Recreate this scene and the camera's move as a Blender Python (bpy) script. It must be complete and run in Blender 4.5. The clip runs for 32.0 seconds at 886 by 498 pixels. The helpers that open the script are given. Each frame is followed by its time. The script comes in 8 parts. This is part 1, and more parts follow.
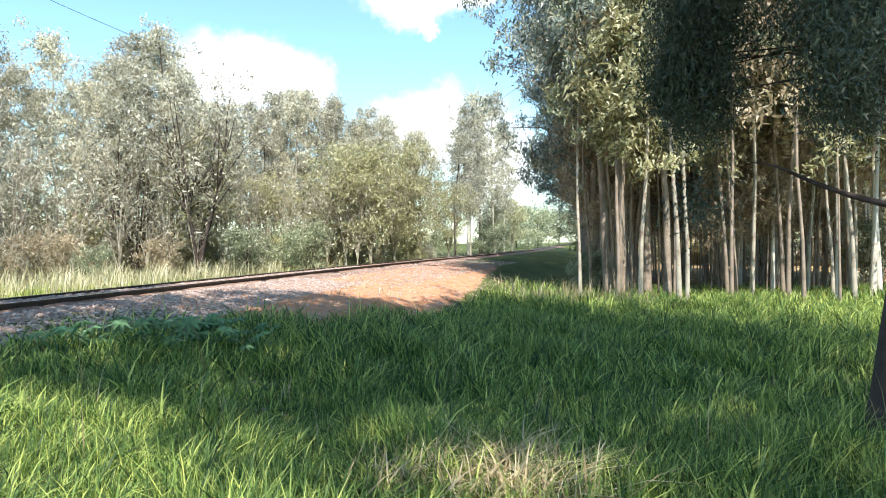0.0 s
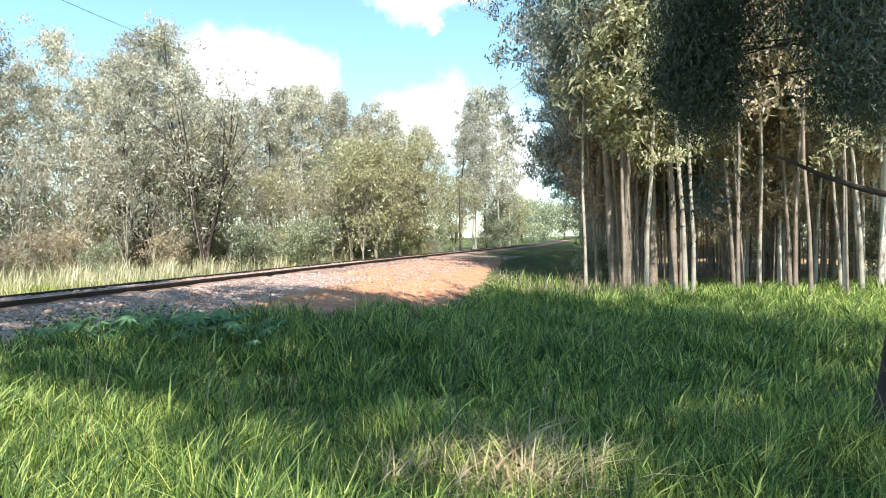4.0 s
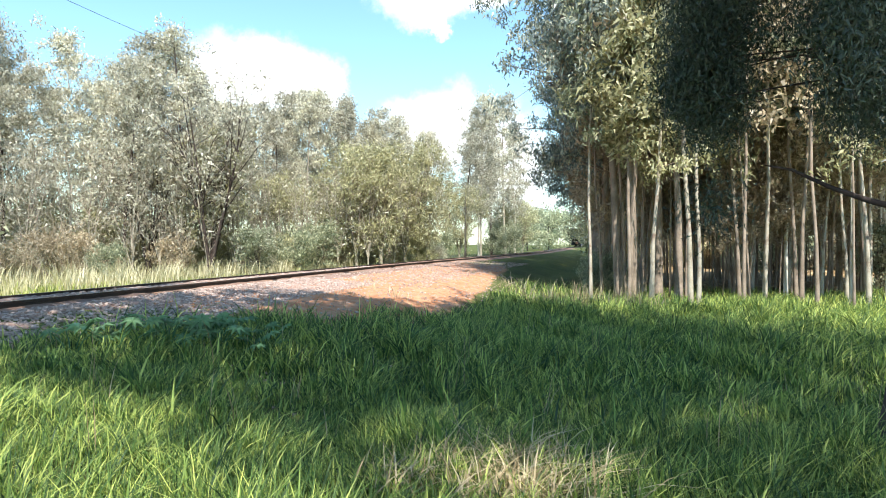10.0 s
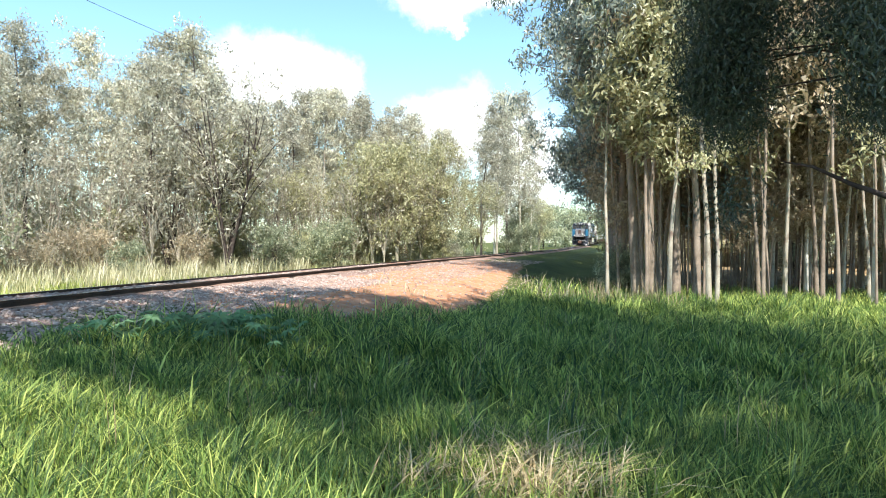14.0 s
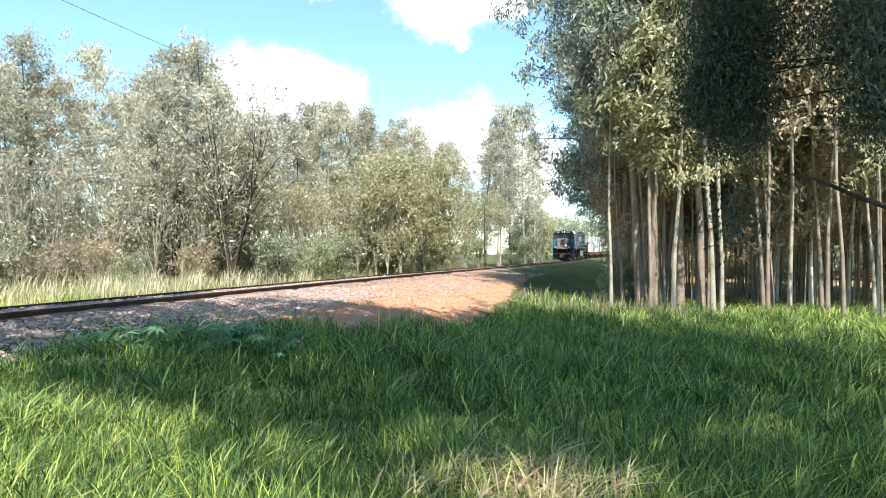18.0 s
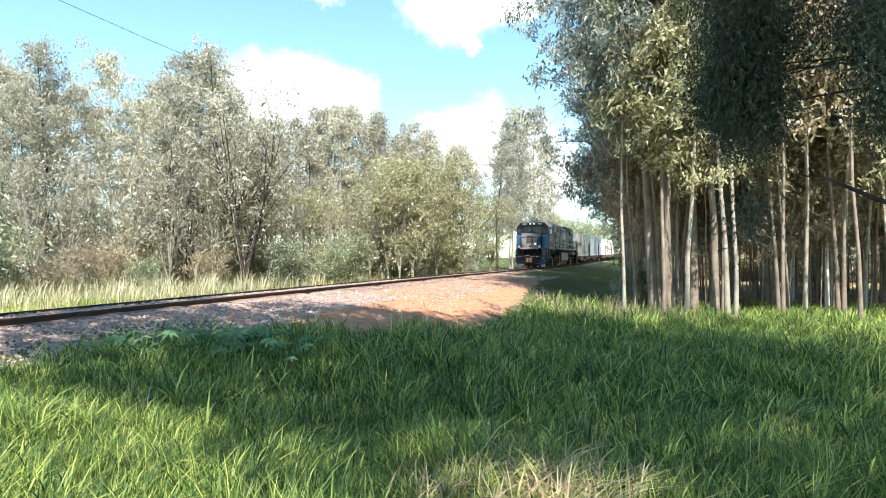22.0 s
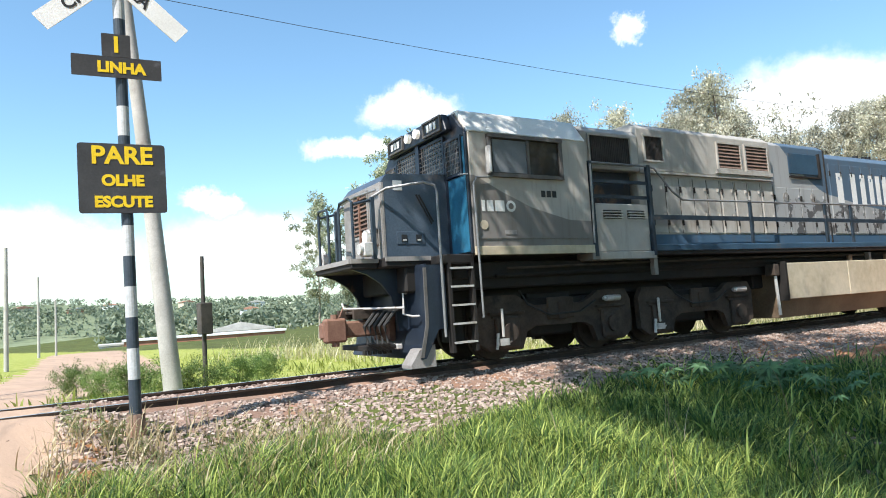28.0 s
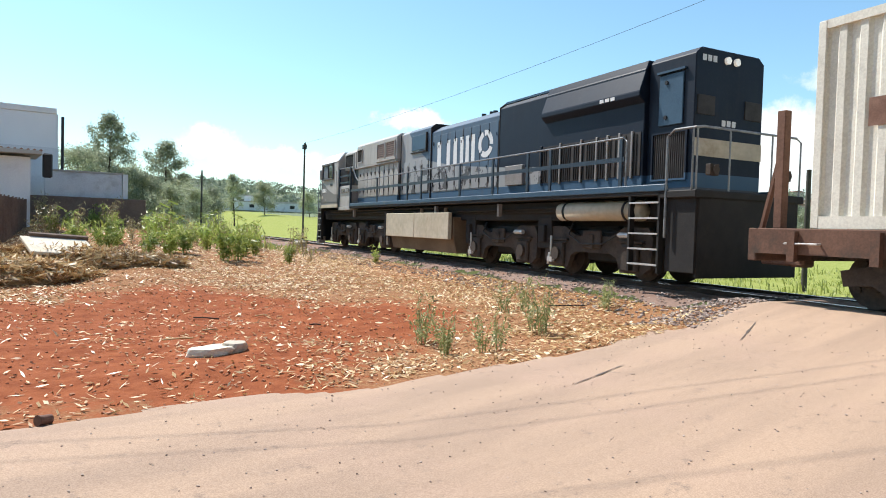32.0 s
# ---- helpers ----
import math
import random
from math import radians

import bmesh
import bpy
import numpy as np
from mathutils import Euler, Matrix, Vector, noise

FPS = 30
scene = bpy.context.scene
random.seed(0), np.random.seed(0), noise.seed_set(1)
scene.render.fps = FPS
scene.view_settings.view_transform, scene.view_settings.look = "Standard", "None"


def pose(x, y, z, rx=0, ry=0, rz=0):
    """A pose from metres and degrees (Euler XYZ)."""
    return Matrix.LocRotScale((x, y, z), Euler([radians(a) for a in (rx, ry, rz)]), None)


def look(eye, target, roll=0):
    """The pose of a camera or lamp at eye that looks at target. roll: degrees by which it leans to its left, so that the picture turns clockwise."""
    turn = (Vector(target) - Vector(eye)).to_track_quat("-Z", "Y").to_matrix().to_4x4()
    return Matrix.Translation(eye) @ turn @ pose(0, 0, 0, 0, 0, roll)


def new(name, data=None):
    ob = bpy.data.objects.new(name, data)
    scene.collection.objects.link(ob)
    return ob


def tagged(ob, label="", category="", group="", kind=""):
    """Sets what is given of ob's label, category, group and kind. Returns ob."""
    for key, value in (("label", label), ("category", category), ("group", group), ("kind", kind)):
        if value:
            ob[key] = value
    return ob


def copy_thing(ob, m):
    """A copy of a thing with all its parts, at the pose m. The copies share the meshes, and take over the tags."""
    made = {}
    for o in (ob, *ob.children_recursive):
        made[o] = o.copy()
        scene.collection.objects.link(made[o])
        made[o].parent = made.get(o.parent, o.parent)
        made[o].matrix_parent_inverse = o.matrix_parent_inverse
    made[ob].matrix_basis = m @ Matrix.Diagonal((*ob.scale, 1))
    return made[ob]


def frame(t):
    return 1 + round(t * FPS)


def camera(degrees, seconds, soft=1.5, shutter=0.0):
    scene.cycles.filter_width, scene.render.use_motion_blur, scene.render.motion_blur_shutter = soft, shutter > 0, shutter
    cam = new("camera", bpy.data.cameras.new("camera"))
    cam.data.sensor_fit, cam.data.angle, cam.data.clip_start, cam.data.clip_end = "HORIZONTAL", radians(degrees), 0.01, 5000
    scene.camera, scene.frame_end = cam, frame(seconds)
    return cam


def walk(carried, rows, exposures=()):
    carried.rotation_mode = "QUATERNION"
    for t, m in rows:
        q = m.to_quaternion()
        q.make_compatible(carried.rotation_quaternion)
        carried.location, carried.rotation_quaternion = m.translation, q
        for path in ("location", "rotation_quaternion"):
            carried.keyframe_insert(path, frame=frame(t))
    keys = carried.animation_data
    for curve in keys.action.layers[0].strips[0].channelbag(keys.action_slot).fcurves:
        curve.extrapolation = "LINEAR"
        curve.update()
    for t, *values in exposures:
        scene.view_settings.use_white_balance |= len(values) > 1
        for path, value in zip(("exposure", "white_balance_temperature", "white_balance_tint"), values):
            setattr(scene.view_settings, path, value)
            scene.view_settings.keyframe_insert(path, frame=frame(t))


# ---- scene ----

# ---- camera: a phone held at eye height, turning on the spot ----
EYE = (0.0, 0.0, 1.6)
TURNS = (  # seconds, yaw, pitch, roll
    (0.0, -0.00, -0.50, 0.40),
    (0.5, -0.24, -0.54, 0.22),
    (1.0, -0.04, -0.65, 0.33),
    (1.5, 0.51, -0.39, 0.59),
    (2.0, 0.32, -0.75, 0.37),
    (2.5, 0.11, -0.58, 0.50),
    (4.5, 0.55, -1.13, 0.77),
    (5.0, 0.52, -1.45, 0.82),
    (5.5, 0.80, -2.21, 0.35),
    (6.0, 0.86, -1.63, 0.16),
    (6.5, 0.61, -1.66, -0.44),
    (7.0, 1.30, -1.53, -0.35),
    (7.5, 0.81, -1.82, -0.24),
    (8.0, -0.50, -1.50, -0.09),
    (8.5, -0.25, -1.59, 0.02),
    (9.0, 0.05, -1.33, -0.17),
    (9.5, 0.08, -0.91, -0.42),
    (10.0, 0.92, -0.42, -0.11),
    (10.5, 1.21, -0.04, 0.14),
    (11.0, 2.10, -0.42, -0.17),
    (11.5, 2.03, -0.63, -0.39),
    (12.0, 2.03, -0.75, -0.40),
    (12.5, 2.62, -0.40, -0.37),
    (13.0, 2.45, -0.35, -0.04),
    (13.5, 2.59, -0.46, 0.04),
    (14.0, 2.30, -0.62, -0.14),
    (14.5, 2.25, -0.36, -0.01),
    (16.5, 2.50, -0.38, 0.04),
    (17.0, 2.38, -0.05, 0.06),
    (17.5, 2.73, 0.36, -0.16),
    (18.0, 2.60, 0.42, -0.17),
    (18.5, 2.73, 0.76, -0.25),
    (19.0, 2.40, 0.39, -0.29),
    (19.5, 2.02, 0.46, -0.26),
    (20.0, 1.65, 0.10, -0.21),
    (20.5, 1.44, 0.03, 0.42),
    (21.0, 2.14, 0.20, 0.16),
    (21.5, 2.97, 0.58, 0.10),
    (22.0, 3.64, 0.73, 0.07),
    (22.5, 3.94, 1.13, 0.45),
    (23.0, 4.07, 1.22, 0.95),
    (23.5, 4.04, 1.72, 1.07),
    (24.0, 4.20, 2.16, 1.01),
    (24.5, 5.46, 2.51, 0.94),
    (26.5, 16.69, 2.99, 1.86),
    (27.0, 23.62, 3.85, 2.38),
    (27.2, 27.09, 4.17, 2.65),
    (27.5, 33.72, 4.26, 2.38),
    (27.6, 35.88, 4.52, 2.79),
    (27.8, 41.18, 5.09, 3.50),
    (28.0, 46.94, 5.04, 3.73),
    (28.1, 49.99, 4.95, 3.58),
    (28.3, 56.89, 4.77, 3.18),
    (28.5, 65.34, 4.71, 3.41),
    (28.7, 72.69, 4.98, 3.39),
    (29.0, 88.08, 4.43, 3.00),
    (29.5, 107.44, 3.47, 1.78),
    (29.7, 114.96, 2.63, 1.43),
    (30.0, 125.79, 1.91, 1.79),
    (30.3, 133.61, 0.68, 0.50),
    (30.5, 139.29, 0.01, 0.28),
    (30.7, 142.10, -0.24, 0.12),
    (31.0, 144.19, -0.53, -0.01),
    (31.5, 143.98, -1.41, -1.57),
    (32.0, 144.01, -1.80, -1.71),
)
cam = camera(67.94, 32.0, soft=1.0)
walk(cam, [(t, pose(*EYE, 90 + p, r, y)) for t, y, p, r in TURNS],
     exposures=[(0.0, 1.08), (20.0, 1.1), (24.0, 1.16), (27.0, 0.9), (28.0, 0.72), (29.0, 0.85), (30.0, 0.56), (30.5, 0.45), (31.0, 0.15), (32.0, 0.4)])

# ---- sky and sun ----
SUN_AZ, SUN_EL = 193.0, 52.0     # azimuth to the left of +y, elevation
sun_dir = Vector((-math.sin(radians(SUN_AZ)) * math.cos(radians(SUN_EL)),
                  math.cos(radians(SUN_AZ)) * math.cos(radians(SUN_EL)), math.sin(radians(SUN_EL))))
world = bpy.data.worlds.new("world")
scene.world = world
world.use_nodes = True
wn, wl = world.node_tree.nodes, world.node_tree.links
wn.clear()
sky = wn.new("ShaderNodeTexSky")
sky.sky_type, sky.sun_disc = "NISHITA", False
sky.sun_elevation, sky.sun_rotation = radians(SUN_EL), math.atan2(sun_dir.x, sun_dir.y)
sky.air_density, sky.dust_density, sky.ozone_density = 1.15, 0.3, 2.2
wbg, wout = wn.new("ShaderNodeBackground"), wn.new("ShaderNodeOutputWorld")
wbg.inputs["Strength"].default_value = 0.13
# cumulus: white heaps at azimuth, elevation, half-width, half-height in degrees, broken up by noise
CLOUDS = ((16.5, 13.5, 7.5, 4.2), (12.0, 12.5, 3.5, 3.5), (1.0, 10.0, 5.5, 4.6), (-5.0, 7.0, 5, 5.5), (3.0, 20.5, 5.0, 2.8), (-2.6, 21.5, 3.2, 2.4), (1.4, 18.6, 1.4, 1.4), (14.8, 22.4, 2.6, 2.0),
          (49.0, 17.1, 5.0, 2.0), (54.2, 14.2, 4.6, 1.3), (30.4, 21.6, 1.9, 1.3), (18.0, 23.4, 2.4, 2.2), (66.0, 9.8, 3.4, 1.2), (147.4, 9.2, 3.2, 1.1),
          (91.0, 18.5, 3.6, 1.4), (88.2, 17.0, 1.8, 1.0), (98.0, 16.6, 3.2, 0.7), (62.0, 6.0, 10, 4.0), (80.0, 6.0, 12, 3.6), (100.0, 5.4, 14, 4.0), (121.0, 6.0, 10, 4.4), (112.5, 12.0, 4.5, 1.2), (117.0, 8.6, 6.5, 2.0),
          (145.4, 8.8, 3.6, 1.2), (132.6, 8.6, 2.4, 0.8), (142.0, 4.6, 6.5, 1.9), (164.0, 6.4, 4.0, 1.5), (158.6, 5.4, 6.5, 1.3), (131, 6.5, 7, 3.0), (122.5, 3.5, 4, 3), (115, 7, 4, 3))
wco = wn.new("ShaderNodeTexCoord").outputs["Generated"]
def wmath(op, a, b=None, c=None):
    x = wn.new("ShaderNodeVectorMath" if op in ("SUBTRACTV", "MULTIPLYV", "LENGTH", "MADDV") else "ShaderNodeMath")
    x.operation = {"SUBTRACTV": "SUBTRACT", "MULTIPLYV": "MULTIPLY", "MADDV": "MULTIPLY_ADD"}.get(op, op)
    for i, v in enumerate((a, b, c)):
        if v is None:
            continue
        if hasattr(v, "is_output"):
            wl.new(v, x.inputs[i])
        else:
            x.inputs[i].default_value = v
    return x.outputs["Value"] if op == "LENGTH" else x.outputs[0]
wnz = wn.new("ShaderNodeTexNoise")
wnz.inputs["Scale"].default_value, wnz.inputs["Detail"].default_value, wnz.inputs["Roughness"].default_value = 9.0, 10, 0.66
wl.new(wco, wnz.inputs["Vector"])
wgap = wmath("MADDV", wnz.outputs["Color"], (0.16, 0.16, 0.1), (-0.08, -0.08, -0.05))
wadd = wn.new("ShaderNodeVectorMath")
wadd.operation = "ADD"
wl.new(wco, wadd.inputs[0])
wl.new(wgap, wadd.inputs[1])
wdir = wadd.outputs[0]
dens = None
for caz, cel, cw, chh in CLOUDS:
    cw, chh = cw * 0.82, chh * 0.82
    ce, ca = radians(cel), radians(caz)
    right = Vector((math.cos(ca), math.sin(ca), 0))
    centre = Vector((-math.sin(ca) * math.cos(ce), math.cos(ca) * math.cos(ce), math.sin(ce)))
    up3 = centre.cross(right) * -1
    rel = wmath("SUBTRACTV", wdir, tuple(centre))
    def along_axis(vec, size):
        d = wn.new("ShaderNodeVectorMath")
        d.operation = "DOT_PRODUCT"
        wl.new(rel, d.inputs[0])
        d.inputs[1].default_value = tuple(vec / size)
        return wmath("POWER", wmath("ABSOLUTE", d.outputs["Value"]), 2.0)
    dd = wmath("ADD", wmath("ADD", along_axis(right, math.radians(cw)), along_axis(up3, math.radians(chh))), along_axis(centre, 0.3))
    f = wmath("SUBTRACT", 1.0, dd)
    dens = f if dens is None else wmath("MAXIMUM", dens, f)
wr = wn.new("ShaderNodeMapRange")
wr.interpolation_type = "SMOOTHSTEP"
wr.inputs["From Min"].default_value, wr.inputs["From Max"].default_value = -0.5, 1.2
wl.new(dens, wr.inputs["Value"])
# milky haze low over the horizon
wsep = wn.new("ShaderNodeSeparateXYZ")
wl.new(wco, wsep.inputs[0])
whz = wn.new("ShaderNodeMapRange")
whz.interpolation_type = "SMOOTHSTEP"
whz.inputs["From Min"].default_value, whz.inputs["From Max"].default_value, whz.inputs["To Min"].default_value, whz.inputs["To Max"].default_value = 0.0, 0.12, 0.25, 0.0
wl.new(wsep.outputs[2], whz.inputs["Value"])
wtint = wn.new("ShaderNodeMix")
wtint.data_type, wtint.blend_type = "RGBA", "MULTIPLY"
wtint.inputs[0].default_value, wtint.inputs[7].default_value = 1.0, (0.9, 1.09, 1.1, 1)
wl.new(sky.outputs[0], wtint.inputs[6])
wm1, wm2 = wn.new("ShaderNodeMix"), wn.new("ShaderNodeMix")
for wmx, fac, src, colr in ((wm1, whz.outputs[0], wtint.outputs[2], (3.6, 4.3, 4.8, 1)), (wm2, wr.outputs[0], wm1.outputs[2], (7.6, 7.6, 7.6, 1))):
    wmx.data_type = "RGBA"
    wl.new(fac, wmx.inputs[0])
    wl.new(src, wmx.inputs[6])
    wmx.inputs[7].default_value = colr
wl.new(wm2.outputs[2], wbg.inputs[0])
wl.new(wbg.outputs[0], wout.inputs[0])
sun_data = bpy.data.lights.new("sun", "SUN")
sun_data.energy, sun_data.angle, sun_data.color = 5.0, radians(0.53), (1.0, 0.96, 0.895)
sun = new("sun", sun_data)
sun.matrix_world = look((0, 0, 60), Vector((0, 0, 60)) - sun_dir)

# ---- materials ----
def nodes_of(name):
    m = bpy.data.materials.new(name)
    m.use_nodes = True
    nt = m.node_tree
    return m, nt.nodes, nt.links, nt.nodes["Principled BSDF"]


def ramp(n, stops):
    r = n.new("ShaderNodeValToRGB")
    e = r.color_ramp.elements
    while len(e) < len(stops):
        e.new(0.5)
    for el, (p, c) in zip(e, stops):
        el.position, el.color = p, (*c, 1)
    return r


def noise_tex(n, l, vec, scale, detail=6, rough=0.6):
    t = n.new("ShaderNodeTexNoise")
    t.inputs["Scale"].default_value, t.inputs["Detail"].default_value, t.inputs["Roughness"].default_value = scale, detail, rough
    l.new(vec, t.inputs["Vector"])
    return t.outputs["Fac"]


def mix(n, l, fac, a, b, mode="MIX"):
    """A colour mix; a and b are sockets or colours, fac a socket or a number."""
    x = n.new("ShaderNodeMix")
    x.data_type, x.blend_type = "RGBA", mode
    for i, v in ((0, fac), (6, a), (7, b)):
        if hasattr(v, "is_output"):
            l.new(v, x.inputs[i])
        else:
            x.inputs[i].default_value = v if i == 0 else (*v, 1)
    return x.outputs[2]


def step(n, l, v, lo, hi):
    x = n.new("ShaderNodeMapRange")
    x.interpolation_type = "SMOOTHSTEP"
    x.inputs["From Min"].default_value, x.inputs["From Max"].default_value = lo, hi
    l.new(v, x.inputs["Value"])
    return x.outputs[0]


def bump(n, l, height, bsdf, strength, distance):
    b = n.new("ShaderNodeBump")
    b.inputs["Strength"].default_value, b.inputs["Distance"].default_value = strength, distance
    l.new(height, b.inputs["Height"])
    l.new(b.outputs[0], bsdf.inputs["Normal"])


def surface(name, c1, c2, scale=4.0, fine=60.0, rough=0.7, metal=0.0, relief=0.15, dirt=None, dirt_at=(0.52, 0.68), dirt_scale=1.3, spec=0.4):
    """A worn, uneven surface: two colours at two scales, and dirt in patches."""
    m, n, l, b = nodes_of(name)
    co = n.new("ShaderNodeTexCoord").outputs["Object"]
    big, small = noise_tex(n, l, co, scale), noise_tex(n, l, co, fine, 3)
    col = mix(n, l, step(n, l, big, 0.35, 0.65), c1, c2)
    col = mix(n, l, 0.2, col, mix(n, l, step(n, l, small, 0.3, 0.7), tuple(x * 0.6 for x in c1), tuple(min(1, x * 1.35) for x in c2)))
    if dirt:
        d = noise_tex(n, l, co, dirt_scale, 8, 0.7)
        col = mix(n, l, step(n, l, d, *dirt_at), col, dirt)
    l.new(col, b.inputs["Base Color"])
    b.inputs["Roughness"].default_value, b.inputs["Metallic"].default_value = rough, metal
    b.inputs["Specular IOR Level"].default_value = spec
    bump(n, l, small, b, relief, 0.01)
    return m


def leafy(name, c1, c2, c3, translucent=0.35, rough=0.45):
    """Leaves or blades: each island takes its own tint; some light comes through."""
    m, n, l, b = nodes_of(name)
    rnd = n.new("ShaderNodeNewGeometry").outputs["Random Per Island"]
    r = ramp(n, [(0.0, c1), (0.55, c2), (1.0, c3)])
    l.new(rnd, r.inputs[0])
    oi = n.new("ShaderNodeObjectInfo").outputs["Random"]
    hsv = n.new("ShaderNodeHueSaturation")
    mp = n.new("ShaderNodeMapRange")
    mp.inputs["To Min"].default_value, mp.inputs["To Max"].default_value = 0.75, 1.25
    l.new(oi, mp.inputs["Value"])
    l.new(mp.outputs[0], hsv.inputs["Value"])
    l.new(r.outputs[0], hsv.inputs["Color"])
    l.new(hsv.outputs[0], b.inputs["Base Color"])
    b.inputs["Roughness"].default_value = rough
    tr, mx = n.new("ShaderNodeBsdfTranslucent"), n.new("ShaderNodeMixShader")
    l.new(hsv.outputs[0], tr.inputs["Color"])
    mx.inputs[0].default_value = translucent
    l.new(b.outputs[0], mx.inputs[1])
    l.new(tr.outputs[0], mx.inputs[2])
    l.new(mx.outputs[0], n["Material Output"].inputs["Surface"])
    return m


def ground_material():
    """Earth under grass; masks tell bare red soil, orange bank, straw litter, mown field."""
    m, n, l, b = nodes_of("earth")
    co = n.new("ShaderNodeTexCoord").outputs["Object"]
    big, mid, fine = noise_tex(n, l, co, 0.35), noise_tex(n, l, co, 3.0, 8, 0.7), noise_tex(n, l, co, 40.0, 4)
    def mask(name, spread=0.9):
        a = n.new("ShaderNodeAttribute")
        a.attribute_name = name
        ad = n.new("ShaderNodeMath")
        ad.operation = "MULTIPLY_ADD"
        l.new(mid, ad.inputs[0])
        ad.inputs[1].default_value = spread
        l.new(a.outputs["Fac"], ad.inputs[2])
        return step(n, l, ad.outputs[0], 0.5 + spread * 0.38, 0.5 + spread * 0.62)
    grass = mix(n, l, step(n, l, big, 0.35, 0.65), (0.05, 0.07, 0.022), (0.1, 0.125, 0.035))
    grass = mix(n, l, step(n, l, fine, 0.4, 0.75), grass, (0.13, 0.12, 0.05))
    orange = mix(n, l, step(n, l, mid, 0.35, 0.7), (0.43, 0.185, 0.09), (0.5, 0.29, 0.18))
    red = mix(n, l, step(n, l, mid, 0.3, 0.7), (0.22, 0.058, 0.022), (0.36, 0.115, 0.048))
    straw = mix(n, l, step(n, l, fine, 0.35, 0.65), (0.25, 0.095, 0.045), (0.4, 0.23, 0.115))
    field = mix(n, l, step(n, l, mid, 0.35, 0.7), (0.24, 0.28, 0.055), (0.37, 0.37, 0.12))
    litter = mix(n, l, step(n, l, fine, 0.35, 0.65), (0.16, 0.1, 0.05), (0.3, 0.22, 0.12))
    col = grass
    for nm, c in (("field", field), ("litter", litter), ("straw", straw), ("orange", orange), ("red", red)):
        col = mix(n, l, mask(nm, 1.6 if nm == "red" else 0.9), col, c)
    l.new(col, b.inputs["Base Color"])
    b.inputs["Roughness"].default_value = 0.95
    b.inputs["Specular IOR Level"].default_value = 0.1
    bump(n, l, fine, b, 0.6, 0.03)
    return m


M_EARTH = ground_material()
def road_material():
    """Old asphalt under red dust: sandy drifts and darker wheel-worn bands drawn along the road, pits and stains."""
    m, n, l, b = nodes_of("dusty_asphalt")
    co = n.new("ShaderNodeTexCoord").outputs["Object"]
    mp = n.new("ShaderNodeMapping")
    mp.inputs["Scale"].default_value, mp.inputs["Rotation"].default_value = (0.16, 1.5, 1.0), (0, 0, 0.12)
    l.new(co, mp.inputs[0])
    band, big = noise_tex(n, l, mp.outputs[0], 1.0, 5, 0.55), noise_tex(n, l, co, 0.55, 6, 0.6)
    mid, fine = noise_tex(n, l, co, 5.0, 8, 0.75), noise_tex(n, l, co, 110.0, 3)
    col = mix(n, l, step(n, l, band, 0.36, 0.62), (0.36, 0.245, 0.175), (0.48, 0.325, 0.225))
    col = mix(n, l, step(n, l, big, 0.45, 0.7), col, (0.45, 0.3, 0.22))
    col = mix(n, l, step(n, l, mid, 0.56, 0.7), col, (0.27, 0.19, 0.145))
    col = mix(n, l, 0.28, col, mix(n, l, step(n, l, fine, 0.35, 0.65), (0.16, 0.115, 0.09), (0.6, 0.46, 0.35)))
    l.new(col, b.inputs["Base Color"])
    b.inputs["Roughness"].default_value, b.inputs["Specular IOR Level"].default_value = 0.92, 0.2
    bump(n, l, mix(n, l, 0.5, mid, fine), b, 0.35, 0.012)
    return m


M_ROAD = road_material()
M_BALLAST = surface("ballast", (0.2, 0.125, 0.095), (0.28, 0.19, 0.15), 1.0, 25, 0.95, 0, 0.8, (0.36, 0.19, 0.11), (0.5, 0.7), 0.6, 0.2)
M_RAIL = surface("rusty_rail", (0.035, 0.024, 0.018), (0.06, 0.04, 0.03), 3, 40, 0.7, 0.2, 0.2)
M_RAILTOP = surface("polished_rail", (0.45, 0.45, 0.46), (0.6, 0.6, 0.6), 3, 40, 0.25, 1.0, 0.05)
M_SLEEPER = surface("sleeper", (0.13, 0.09, 0.07), (0.2, 0.14, 0.1), 3, 40, 0.9, 0, 0.4)
M_BARK = surface("grey_bark", (0.27, 0.24, 0.18), (0.45, 0.41, 0.325), 0.9, 25, 0.9, 0, 0.5, (0.17, 0.12, 0.09), (0.5, 0.62), 1.5)
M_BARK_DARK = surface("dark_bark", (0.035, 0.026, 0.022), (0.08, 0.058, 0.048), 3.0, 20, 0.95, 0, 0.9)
# grey-green raised well above leaf tone: veiling haze put into the colour
M_LEAF_GREY = leafy("hazy_grey_green_leaves", (0.24, 0.23, 0.165), (0.54, 0.515, 0.39), (0.78, 0.75, 0.62), 0.46)
M_LEAF_GREEN = leafy("green_leaves", (0.13, 0.165, 0.095), (0.32, 0.35, 0.21), (0.57, 0.57, 0.38), 0.4)
M_LEAF_OPEN = leafy("pale_green_leaves", (0.17, 0.205, 0.125), (0.38, 0.405, 0.26), (0.62, 0.63, 0.45), 0.42)
M_LEAF_YELLOW = leafy("yellow_green_leaves", (0.21, 0.21, 0.1), (0.43, 0.415, 0.22), (0.66, 0.63, 0.41), 0.42)
M_LEAF_TAN = leafy("tan_leaves", (0.24, 0.19, 0.115), (0.42, 0.345, 0.225), (0.6, 0.51, 0.37), 0.42)
M_BARK_BROWN = surface("brown_bark", (0.16, 0.125, 0.092), (0.32, 0.255, 0.195), 1.4, 22, 0.95, 0, 0.6, (0.36, 0.29, 0.23), (0.55, 0.66), 1.1)
